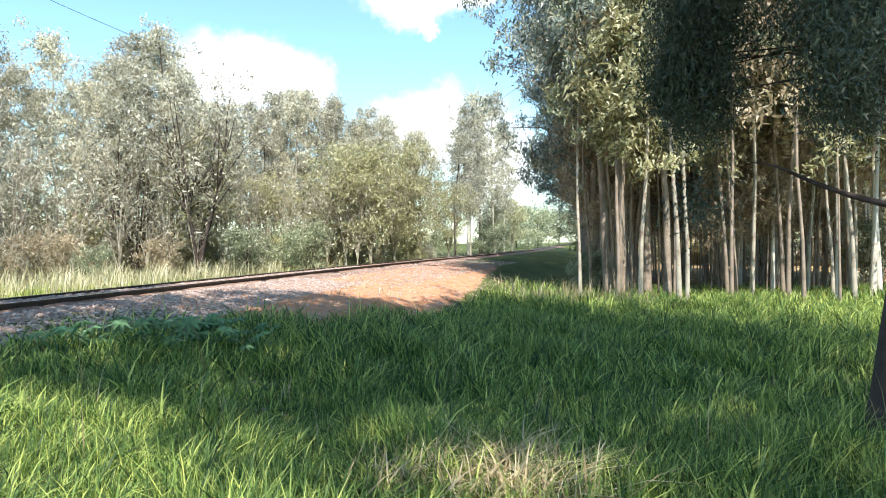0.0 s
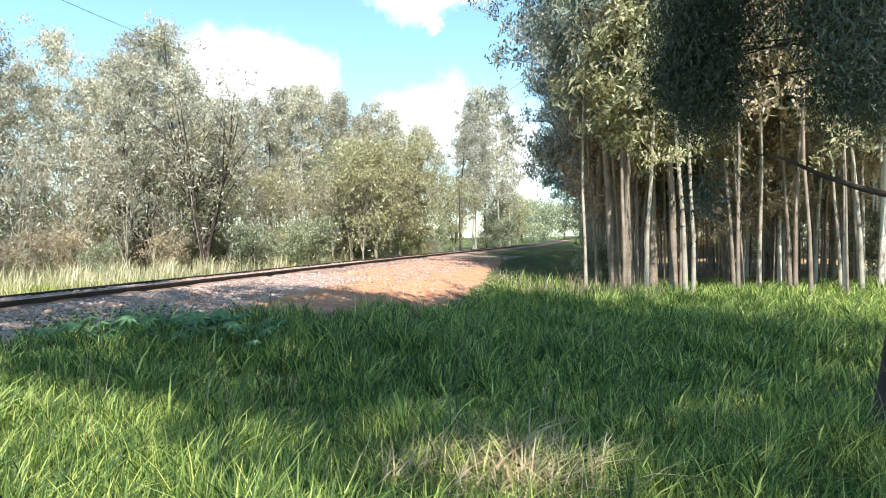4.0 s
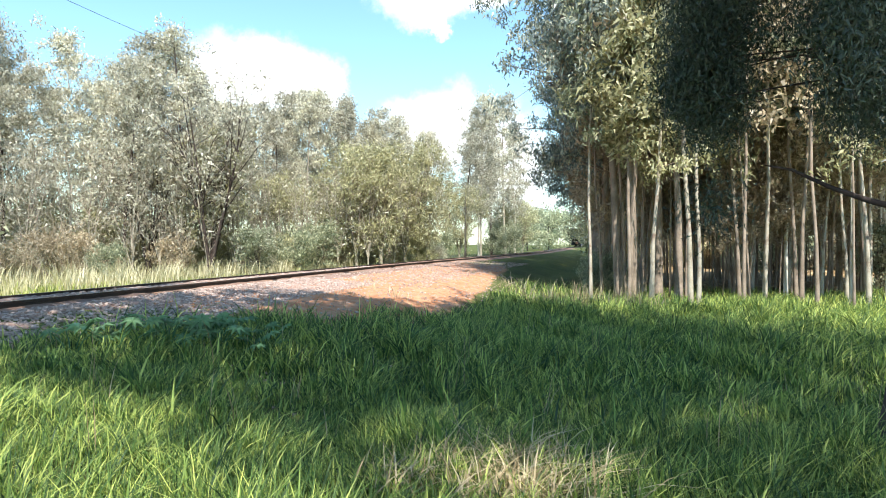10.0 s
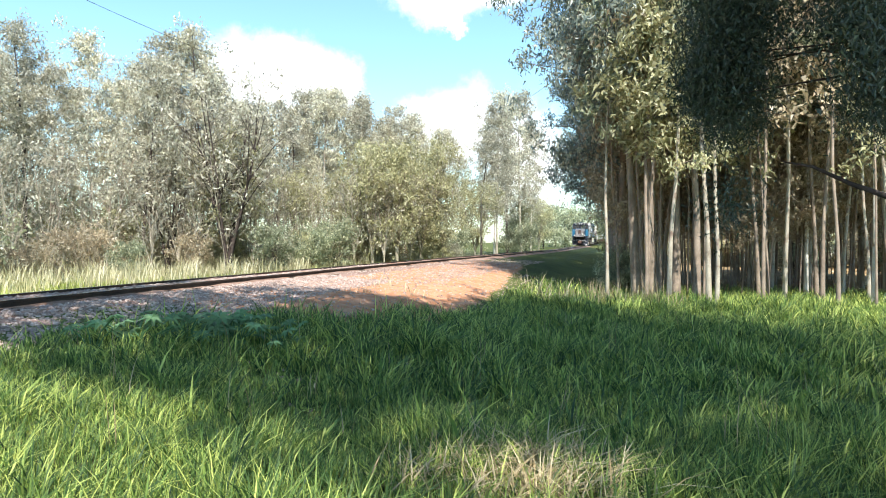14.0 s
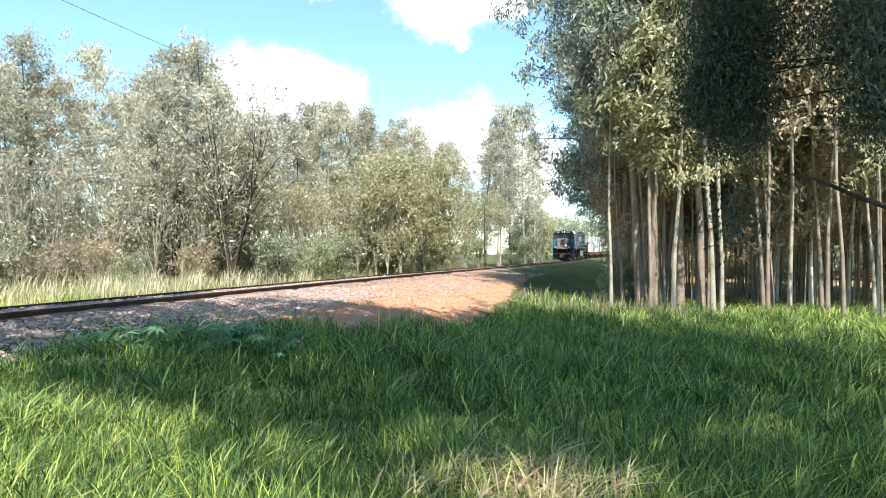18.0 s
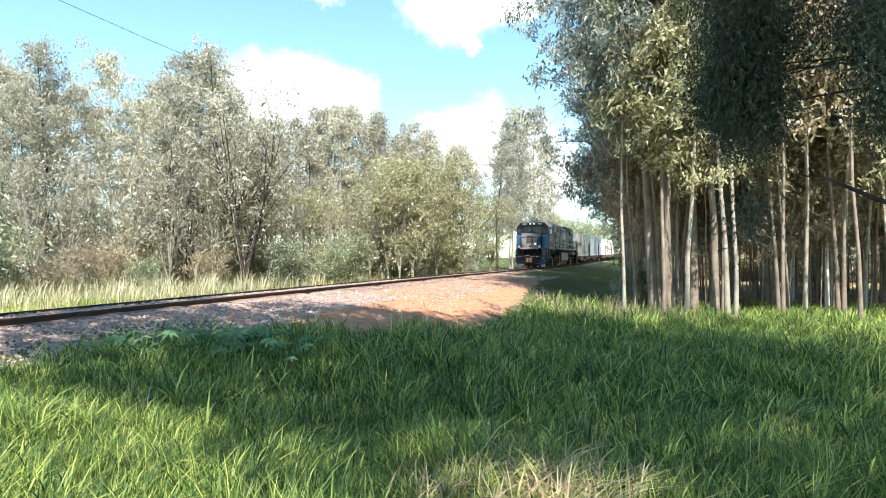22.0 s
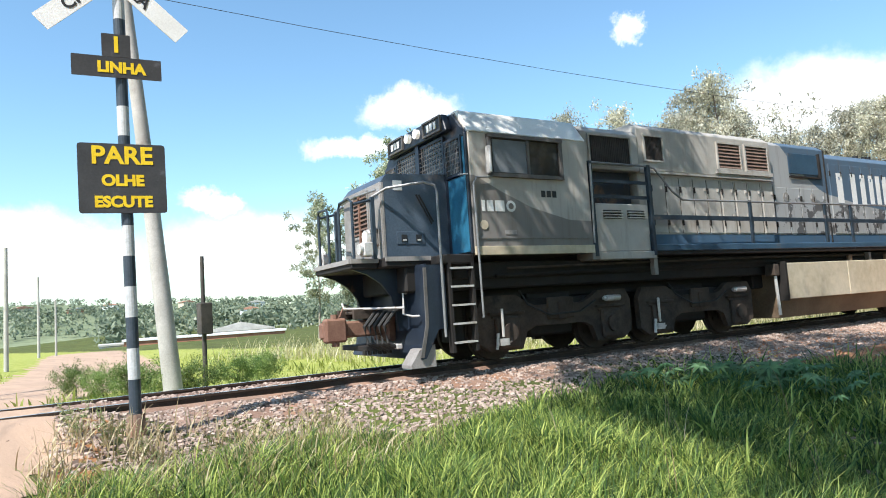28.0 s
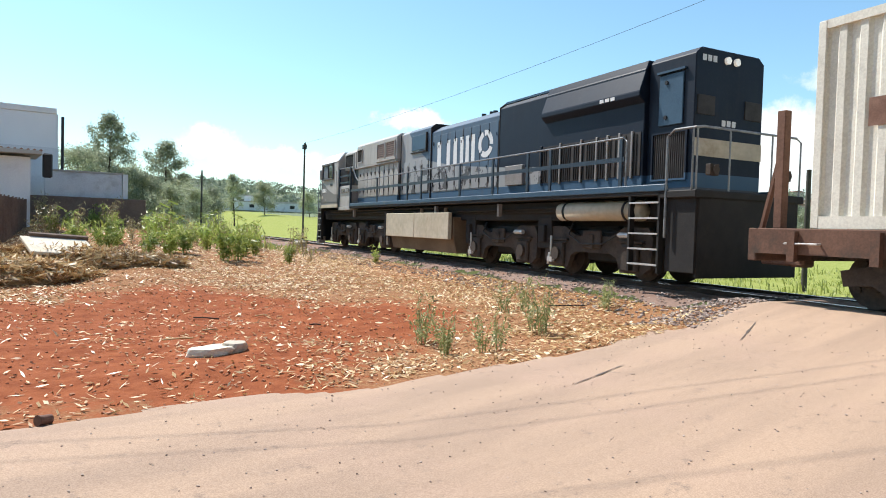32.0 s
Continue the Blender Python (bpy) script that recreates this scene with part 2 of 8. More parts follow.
# tints run from blue-dark shaded leaf sides to pale tan sunlit ones
M_LEAF_BLUE_SHADED = leafy("shaded_blue_green_leaves", (0.09, 0.125, 0.12), (0.21, 0.25, 0.21), (0.5, 0.5, 0.38), 0.3)
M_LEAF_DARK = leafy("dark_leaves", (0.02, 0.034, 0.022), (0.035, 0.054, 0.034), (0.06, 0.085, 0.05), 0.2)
# bark lightened in its colour for trunks that catch the sun
M_BARK_SUNLIT = surface("sunlit_pale_bark", (0.42, 0.385, 0.31), (0.6, 0.56, 0.47), 1.1, 25, 0.85, 0, 0.5, (0.2, 0.14, 0.1), (0.52, 0.64), 1.7)
M_GRASS = leafy("grass_blades", (0.022, 0.055, 0.024), (0.15, 0.245, 0.052), (0.58, 0.63, 0.17), 0.45, 0.6)
M_STRAW = leafy("dry_grass", (0.28, 0.21, 0.1), (0.5, 0.4, 0.23), (0.68, 0.58, 0.38), 0.3)

# ---- mesh helpers ----
def np_mesh(name, verts, quads, mats, smooth=False):
    """A mesh from numpy arrays: verts (n, 3), quads (m, 4)."""
    me = bpy.data.meshes.new(name)
    verts, quads = np.asarray(verts, "f"), np.asarray(quads, "i")
    me.vertices.add(len(verts))
    me.vertices.foreach_set("co", verts.ravel())
    k = quads.shape[1]
    me.loops.add(quads.size)
    me.loops.foreach_set("vertex_index", quads.ravel())
    me.polygons.add(len(quads))
    me.polygons.foreach_set("loop_start", np.arange(0, quads.size, k, dtype="i"))
    me.polygons.foreach_set("use_smooth", np.full(len(quads), smooth))
    for mt in mats if isinstance(mats, (list, tuple)) else [mats]:
        me.materials.append(mt)
    me.update(calc_edges=True)
    return me


def part(name, bm, material, parent=None, label="", smooth=False):
    """Link a bmesh as one mesh object under a thing or a part."""
    me = bpy.data.meshes.new(name)
    if smooth:
        for f in bm.faces:
            f.smooth = True
    bm.to_mesh(me)
    bm.free()
    me.materials.append(material)
    ob = new(name, me)
    ob.parent = parent
    if label:
        ob["label"] = label
    return ob


def empty(name, x=0.0, y=0.0, z=0.0, rz=0.0):
    e = new(name)
    e.empty_display_size = 0.2
    e.matrix_basis = pose(x, y, z, 0, 0, rz)
    return e


def box(bm, x0, y0, z0, x1, y1, z1, bevel=0.0):
    r = bmesh.ops.create_cube(bm, size=1.0)
    m = Matrix.LocRotScale(((x0 + x1) / 2, (y0 + y1) / 2, (z0 + z1) / 2), None, (abs(x1 - x0), abs(y1 - y0), abs(z1 - z0)))
    bmesh.ops.transform(bm, matrix=m, verts=r["verts"])
    if bevel:
        es = list({e for v in r["verts"] for e in v.link_edges})
        bmesh.ops.bevel(bm, geom=es, offset=bevel, segments=1, affect="EDGES")
    return bm


def boxes(*list_of, bevel=0.0):
    bm = bmesh.new()
    for b in list_of:
        box(bm, *b, bevel=bevel)
    return bm


def rod(bm, a, b, r, r2=None, n=8):
    a, b = Vector(a), Vector(b)
    d = b - a
    m = Matrix.Translation((a + b) / 2) @ d.to_track_quat("Z", "Y").to_matrix().to_4x4()
    bmesh.ops.create_cone(bm, cap_ends=True, segments=n, radius1=r, radius2=r if r2 is None else r2, depth=d.length, matrix=m)
    return bm


def rods(r, *pairs, n=8):
    bm = bmesh.new()
    for a, b in pairs:
        rod(bm, a, b, r, n=n)
    return bm


def prism(outline, y0, y1):
    """An outline of (x, z) points drawn out from y0 to y1."""
    bm = bmesh.new()
    a = [bm.verts.new((x, y0, z)) for x, z in outline]
    b = [bm.verts.new((x, y1, z)) for x, z in outline]
    bm.faces.new(a)
    bm.faces.new(b[::-1])
    for i in range(len(a)):
        j = (i + 1) % len(a)
        bm.faces.new((a[i], b[i], b[j], a[j]))
    bmesh.ops.recalc_face_normals(bm, faces=bm.faces)
    return bm


# ---- the line of the track: metre gauge, a wide bend ----
RAIL_Z = 0.65
TY = np.arange(-700, 700.01, 0.25)
T_SLOPE = np.interp(TY, [-60, -28, 0, 42], [0.135, 0.14, 0.2, 0.262])
_mid = (T_SLOPE[1:] + T_SLOPE[:-1]) / 2
TX = np.concatenate([[0], np.cumsum(_mid * 0.25)])
TX = TX - np.interp(0, TY, TX) - 10.05
TS = np.concatenate([[0], np.cumsum(np.sqrt(1 + _mid ** 2) * 0.25)])
TS = TS - np.interp(0, TY, TS)


def rail_z(y):
    return RAIL_Z + np.clip(np.asarray(y) - 85, 0, 200) * 0.008


def track_point(s, d=0.0):
    """Place and heading at the length s along the line, d metres to the camera's side."""
    y = float(np.interp(s, TS, TY))
    x, k = float(np.interp(y, TY, TX)), float(np.interp(y, TY, T_SLOPE))
    h = math.hypot(1, k)
    return Vector((x + d / h, y - d * k / h, float(rail_z(y)))), math.atan2(1, k)


def off_track(x, y):
    """Signed distance from the centre line, positive on the camera's side."""
    return (x - np.interp(y, TY, TX)) / np.sqrt(1 + np.interp(y, TY, T_SLOPE) ** 2)


def fbm(x, y, scale, seed=0.0, octaves=4):
    """Smooth uneven waves, cheap on arrays."""
    out, amp = np.zeros_like(x, dtype=float), 1.0
    for o in range(octaves):
        a = 1.7 * o + seed
        out += amp * np.sin(x * scale * math.cos(a) * 1.3 + y * scale * math.sin(a) + 2.1 * o + seed) * np.cos(
            y * scale * math.cos(a + 0.9) * 1.1 - x * scale * math.sin(a + 0.4) + seed * 1.7)
        scale, amp = scale * 2.03, amp * 0.55
    return out


# road edges where it meets the track: it crosses near y = -2, swings along the camera's feet
def road_mask(x, y):
    """Positive inside the road."""
    d = off_track(x, y)
    # near side: between the grass corner and the red soil
    right = np.interp(d, [-3, 1.3, 4.0, 5.3, 7.5, 10, 20], [2.3, 1.9, 1.05, 0.75, 0.4, 0.1, 0.6])
    left = np.interp(d, [-3, 1.0, 3.0, 6.0, 7.6, 9, 11, 20], [-5.4, -5.3, -5.1, -5.25, -5.6, -5.85, -5.75, -5.6])
    near = np.minimum(right - y, y - left)
    # beyond the track it bends to the right, along the line
    far = np.full(np.shape(x), -50.0)
    bend = ((-8.0, -1.7), (-13.5, -1.2), (-17.6, 1.0), (-22.5, 4.6), (-31.0, 8.2), (-46.0, 12.4), (-75.0, 19.5))
    for (ax, ay), (bx, by) in zip(bend, bend[1:]):
        t = np.clip(((x - ax) * (bx - ax) + (y - ay) * (by - ay)) / ((bx - ax) ** 2 + (by - ay) ** 2), 0, 1)
        far = np.maximum(far, 3.0 - np.hypot(x - ax - t * (bx - ax), y - ay - t * (by - ay)))
    return np.where(d > -2.0, near, far)


def ground_z(x, y):
    x, y = np.asarray(x, float), np.asarray(y, float)
    d = off_track(x, y)
    rz = rail_z(y) - RAIL_Z
    r = np.hypot(x, y)
    bank = np.interp(d, [-60, -14, -4, -2.6, -1.25, 1.25, 2.7, 4.5, 8, 40], [-0.6, -0.25, 0.05, 0.15, 0.46, 0.46, 0.22, 0.14, 0, 0])
    wide = np.interp(d, [-60, -14, -4, -2.6, -1.25, 1.25, 3.0, 6.5, 11, 40], [-0.6, -0.25, 0.05, 0.15, 0.46, 0.46, 0.34, 0.1, 0, 0])
    w = np.clip((y - 11) / 5, 0, 1)
    z = bank * (1 - w) + wide * w + rz
    z = z + 0.05 * fbm(x, y, 0.9, 3.0) * np.clip((np.abs(d) - 2.6) / 2, 0, 1)
    # a shallow hollow below the bank, and the plantation floor
    low = np.clip((y - 3.5) / 5, 0, 1) * np.clip((d - 4.2) / 3.2, 0, 1)
    z = z - 0.42 * low * low * (3 - 2 * low)
    road = np.interp(d, [-60, -30, -12, -5, -1.2, 1.2, 3.0, 8, 14], [-0.6, -0.5, -0.12, 0.2, 0.6, 0.6, 0.36, 0.0, 0.0]) + rz
    q = np.clip(road_mask(x, y) / 1.1 + 1.25, 0, 1)
    q = q * q * (3 - 2 * q)
    z = z * (1 - q) + road * q
    # rise to the south-west beyond the red soil
    up = np.clip((-y - 12) / 18, 0, 1) * np.clip((d - 2.5) / 7, 0, 1)
    z = z + 1.25 * up + 3.8 * np.clip((-y - 38) / 50, 0, 1) * np.clip((d - 4) / 20, 0, 1)
    # the land falls away to the valley beyond the line
    z = z - 4.5 * np.clip((-d - 55) / 250, 0, 1) * np.clip((60 - y) / 60 , 0, 1)
    z = z + 4.6 * np.clip((-y - 45) / 110, 0, 1) * np.clip((np.abs(d) - 6) / 14, 0, 1) * np.clip((d + 60) / 20, 0, 1)
    return np.where(r > 900, z - 3.0, z)


def axis(points):
    """Grid lines: (start, stop, step) pieces joined."""
    return np.unique(np.concatenate([np.arange(a, b, s) for a, b, s in points] + [[points[-1][1]]]).round(3))


def build_ground():
    gx = axis([(-2500, -400, 300), (-400, -100, 25), (-100, -32, 3), (-32, -14, 0.7), (-14, 9, 0.22), (9, 30, 0.8), (30, 100, 4), (100, 400, 30), (400, 2500, 300)])
    gy = axis([(-2500, -400, 300), (-400, -100, 25), (-100, -40, 3), (-40, -12, 0.6), (-12, 22, 0.22), (22, 60, 0.7), (60, 120, 3), (120, 400, 20), (400, 2500, 300)])
    X, Y = np.meshgrid(gx, gy)
    Z = ground_z(X, Y)
    ny, nx = X.shape
    i = np.arange(ny * nx).reshape(ny, nx)
    q = np.stack([i[:-1, :-1], i[:-1, 1:], i[1:, 1:], i[1:, :-1]], -1).reshape(-1, 4)
    me = np_mesh("ground", np.stack([X, Y, Z], -1).reshape(-1, 3), q, M_EARTH, True)
    D = off_track(X, Y)
    rm = road_mask(X, Y)
    near = (D > 1.0)
    w = {
        # bare orange bank on the camera's side of the line
        "orange": np.clip((Y - 10.5) / 4, 0, 1) * np.clip((44 - Y) / 8, 0, 1) * np.clip((np.interp(Y, [10, 13, 20, 28, 40], [3.2, 6.2, 6.4, 5.6, 4.5]) - D) / 1.2 + 0.3, 0, 1) * near,
        "red": np.clip(1.3 - np.hypot((X + 1.0) / 5.4, (Y + 10.2) / 4.6) - 0.2 * fbm(X, Y, 0.9, 6.0), 0, 1) * 1.5 * (Y < -4.5),
        "straw": np.clip((-4.9 - Y) / 0.5, 0, 1) * np.clip((Y + 34) / 6, 0, 1) * np.clip((D - 1.4) / 0.6, 0, 1),
        "litter": np.clip((Y - 19) / 4, 0, 1) * np.clip((D - 10.5) / 3, 0, 1),
        "field": np.maximum(np.clip((-2.5 - D) / 2, 0, 1) * np.clip((26 - Y) / 8, 0, 1), np.clip((D - 2.5) / 2, 0, 1) * np.clip((-27 - Y) / 4, 0, 1)),
    }
    # wheel-worn shoulder along the road and the verge at the line
    w["straw"] = np.maximum(w["straw"], np.clip(1 - np.abs(rm + 0.3) / 0.5, 0, 1) * 0.75 * (D > 1))
    for nm, v in w.items():
        a = me.attributes.new(nm, "FLOAT", "POINT")
        a.data.foreach_set("value", np.clip(v, 0, 1).astype("f").ravel())
    return tagged(new("ground", me), "green grassy ground with bare red and orange soil", "ground", kind="structure")


build_ground()


def build_road():
    gx = axis([(-100, -30, 1.2), (-30, -12, 0.5), (-12, 12, 0.2), (12, 30, 0.8)])
    gy = axis([(-8, 4, 0.1), (4, 50, 0.6)])
    X, Y = np.meshgrid(gx, gy)
    rm = road_mask(X, Y) + 0.16 * fbm(X, Y, 2.2, 5.0)
    Z = ground_z(X, Y) + 0.02 * np.clip(rm / 0.3, -1, 1) + 0.012
    ny, nx = X.shape
    i = np.arange(ny * nx).reshape(ny, nx)
    q = np.stack([i[:-1, :-1], i[:-1, 1:], i[1:, 1:], i[1:, :-1]], -1).reshape(-1, 4)
    keep = rm.ravel()[q].max(1) > 0
    me = np_mesh("road", np.stack([X, Y, Z], -1).reshape(-1, 3), q[keep], M_ROAD, True)
    return tagged(new("road", me), "worn tan asphalt road dusted with red earth", "road", kind="structure")


build_road()


def sweep(section, s0, s1, step_m, d0=0.0, dz=0.0):
    """A section of (d, z) points drawn along the line."""
    n = int((s1 - s0) / step_m) + 1
    sv = np.linspace(s0, s1, n)
    y = np.interp(sv, TS, TY)
    x, k = np.interp(y, TY, TX), np.interp(y, TY, T_SLOPE)
    h = np.sqrt(1 + k * k)
    sec = np.array(section)
    P = np.stack([x[:, None] + (d0 + sec[None, :, 0]) / h[:, None], y[:, None] - (d0 + sec[None, :, 0]) * (k / h)[:, None],
                  rail_z(y)[:, None] + dz + sec[None, :, 1]], -1)
    m = len(sec)
    i = np.arange(n * m).reshape(n, m)
    q = np.stack([i[:-1, :-1], i[:-1, 1:], i[1:, 1:], i[1:, :-1]], -1).reshape(-1, 4)
    return P.reshape(-1, 3), q


RAIL_SECTION = [(-0.065, -0.15), (-0.065, -0.138), (-0.012, -0.12), (-0.012, -0.04), (-0.034, -0.03), (-0.034, 0.0), (0.034, 0.0), (0.034, -0.03), (0.012, -0.04), (0.012, -0.12), (0.065, -0.138), (0.065, -0.15)]
for side in (0.52, -0.52):
    v, q = sweep(RAIL_SECTION, -220, 330, 1.0, side)
    me = np_mesh("rail", v, q, [M_RAIL, M_RAILTOP])
    ids = np.zeros(len(q), "i")
    ids.reshape(-1, 11)[:, 5] = 1
    me.polygons.foreach_set("material_index", ids)
    tagged(new("rail", me), "brown rusty steel rail with a polished head", "rail", "rails of the line", "structure")

# ---- sleepers and ballast ----
bm = box(bmesh.new(), -0.95, -0.11, -0.16, 0.95, 0.11, 0.0, 0.012)
sleeper_me = bpy.data.meshes.new("sleeper")
bm.to_mesh(sleeper_me)
bm.free()
sleeper_me.materials.append(M_SLEEPER)
rngB = np.random.default_rng(4)
for s in np.arange(-60, 110, 0.62):
    p, a = track_point(float(s))
    if -4.6 < p.y < 1.6:
        continue
    o = new("sleeper", sleeper_me)
    o.matrix_basis = pose(p.x, p.y, p.z - 0.152 + rngB.normal(0, 0.006), 0, rngB.normal(0, 0.6), math.degrees(a) - 90 + rngB.normal(0, 1.2))
    tagged(o, "dark weathered timber sleeper in the ballast", "sleeper", "sleepers of the line", "structure")


def scatter_stones(name, pts, size, mat, rng, label, category):
    """Small uneven stones, each a deformed block, joined as one stuff object."""
    base = np.array([(-1, -1, -1), (1, -1, -1), (1, 1, -1), (-1, 1, -1), (-1, -1, 1), (1, -1, 1), (1, 1, 1), (-1, 1, 1)], float) * 0.5
    faces = np.array([(0, 3, 2, 1), (4, 5, 6, 7), (0, 1, 5, 4), (1, 2, 6, 5), (2, 3, 7, 6), (3, 0, 4, 7)])
    n = len(pts)
    sh = base[None] * rng.uniform(0.55, 1.25, (n, 8, 1)) * (size * rng.uniform(0.55, 1.35, (n, 1, 1))) * rng.uniform([0.8, 0.7, 0.5], [1.4, 1.1, 0.9], (n, 1, 3)).reshape(n, 1, 3)
    a = rng.uniform(0, 6.28, n)
    t = rng.uniform(-0.5, 0.5, n)
    c, s_ = np.cos(a)[:, None], np.sin(a)[:, None]
    x, y, z = sh[..., 0], sh[..., 1], sh[..., 2]
    ct, st = np.cos(t)[:, None], np.sin(t)[:, None]
    y, z = y * ct - z * st, y * st + z * ct
    V = np.stack([x * c - y * s_, x * s_ + y * c, z], -1) + pts[:, None, :]
    Q = (faces[None] + (np.arange(n) * 8)[:, None, None]).reshape(-1, 4)
    return tagged(new(name, np_mesh(name, V.reshape(-1, 3), Q, mat)), label, category, kind="stuff")


def stone_material(name, c1, c2, c3):
    m, n, l, b = nodes_of(name)
    rnd = n.new("ShaderNodeNewGeometry").outputs["Random Per Island"]
    r = ramp(n, [(0.0, c1), (0.5, c2), (1.0, c3)])
    l.new(rnd, r.inputs[0])
    co = n.new("ShaderNodeTexCoord").outputs["Object"]
    f = noise_tex(n, l, co, 40, 4)
    l.new(mix(n, l, 0.35, r.outputs[0], mix(n, l, f, (0.15, 0.1, 0.08), (0.6, 0.5, 0.44))), b.inputs["Base Color"])
    b.inputs["Roughness"].default_value = 0.95
    b.inputs["Specular IOR Level"].default_value = 0.15
    return m


M_STONES = stone_material("ballast_stones", (0.2, 0.135, 0.11), (0.36, 0.265, 0.22), (0.56, 0.46, 0.4))


def ballast_points(rng, s0, s1, n, d0, d1):
    s, d = rng.uniform(s0, s1, n), rng.uniform(d0, d1, n)
    y = np.interp(s, TS, TY)
    k = np.interp(y, TY, T_SLOPE)
    h = np.sqrt(1 + k * k)
    x, y = np.interp(y, TY, TX) + d / h, y - d * k / h
    ok = (road_mask(x, y) < 0.0)
    return x[ok], y[ok], d[ok]


# ballast bed: a low shoulder of its own over the earth
v, q = sweep([(-2.5, -0.56), (-1.5, -0.23), (-1.15, -0.16), (-0.62, -0.15), (-0.44, -0.05), (0.44, -0.05), (0.62, -0.15), (1.15, -0.16), (1.6, -0.25), (2.7, -0.5)], -90, 130, 0.5)
v[:, 2] += 0.02 * fbm(v[:, 0], v[:, 1], 3.0, 1.0)
me = np_mesh("ballast_bed", v, q, M_BALLAST, True)
tagged(new("ballast_bed", me), "pinkish crushed-stone ballast bed under the rails", "ballast", kind="structure")
P = []
for s0, s1, n, d0, d1 in ((-6, 22, 19000, 0.62, 3.1), (-6, 30, 4000, -0.42, 0.42), (-30, -6, 3000, 0.62, 2.6), (22, 48, 4000, 0.62, 4.5), (8, 34, 1500, 2.6, 6.8)):
    x, y, d = ballast_points(rngB, s0, s1, n, d0, d1)
    bed = RAIL_Z + np.interp(d, [-2.5, -1.5, -1.15, -0.62, -0.44, 0.44, 0.62, 1.15, 1.6, 2.7], [-0.56, -0.23, -0.16, -0.15, -0.055, -0.055, -0.15, -0.16, -0.25, -0.5])
    z = np.maximum(ground_z(x, y), np.where(d < 2.7, bed, -5)) + 0.006
    P.append(np.stack([x, y, z], -1))
scatter_stones("ballast_stones", np.concatenate(P), 0.043, M_STONES, rngB, "loose pinkish-grey ballast stones along the rails", "stones")
# gravel and crumbs on the road
n = 1500
x, y = rngB.uniform(-9, 6, n), rngB.uniform(-5.6, 1.6, n)
ok = road_mask(x, y) > 0.05
x, y = x[ok], y[ok]
scatter_stones("road_gravel", np.stack([x, y, ground_z(x, y) + 0.034], -1), 0.011, M_STONES, rngB, "fine gravel scattered over the road", "gravel")

# ---- trees ----
def tube_np(pts, radii, n=6):
    """A tapered bent tube as verts and quads."""
    pts, radii = np.asarray(pts, float), np.asarray(radii, float)
    a = np.linspace(0, 2 * math.pi, n, endpoint=False)
    t = np.gradient(pts, axis=0)
    t /= np.linalg.norm(t, axis=1)[:, None] + 1e-9
    ref = np.where(np.abs(t[:, 2:3]) > 0.9, [[1.0, 0, 0]], [[0, 0, 1.0]])
    u = np.cross(t, ref)
    u /= np.linalg.norm(u, axis=1)[:, None]
    w = np.cross(t, u)
    V = pts[:, None] + radii[:, None, None] * (np.cos(a)[None, :, None] * u[:, None] + np.sin(a)[None, :, None] * w[:, None])
    m = len(pts)
    i = np.arange(m * n).reshape(m, n)
    j = np.roll(i, -1, 1)
    q = np.stack([i[:-1], j[:-1], j[1:], i[1:]], -1).reshape(-1, 4)
    return V.reshape(-1, 3), q


def tube(points, r, n=8):
    """A bent round rail as one mesh."""
    v, q = tube_np(points, [r] * len(points), n)
    bm = bmesh.new()
    vs = [bm.verts.new(p) for p in v]
    for f in q:
        bm.faces.new([vs[i] for i in f])
    k = len(points)
    bm.faces.new(vs[:n][::-1])
    bm.faces.new(vs[(k - 1) * n:])
    return bm


def join_np(pieces):
    vs, qs, o = [], [], 0
    for v, q in pieces:
        vs.append(v)
        qs.append(q + o)
        o += len(v)
    return np.concatenate(vs), np.concatenate(qs)


def leaves_np(rng, centres, spread, count, size, droop=0.5, narrow=0.38):
    """Leaf blades, one triangle each, scattered round clump centres and hanging a little; denser at the heart."""
    c = centres[rng.integers(0, len(centres), count)]
    off = rng.normal(size=(count, 3)) * 0.5
    p = c + off * spread
    ax = rng.normal(size=(count, 3))
    ax[:, 2] -= droop * 1.6
    ax /= np.linalg.norm(ax, axis=1)[:, None]
    nr = np.cross(ax, rng.normal(size=(count, 3)))
    nr /= np.linalg.norm(nr, axis=1)[:, None] + 1e-9
    s = size * rng.uniform(0.6, 1.4, count)[:, None]
    a, b = ax * s, nr * s * narrow
    V = np.stack([p - a * 0.8 - b, p - a * 0.8 + b, p + a * 1.2], 1).reshape(-1, 3)
    return V, np.arange(count * 3).reshape(-1, 3)


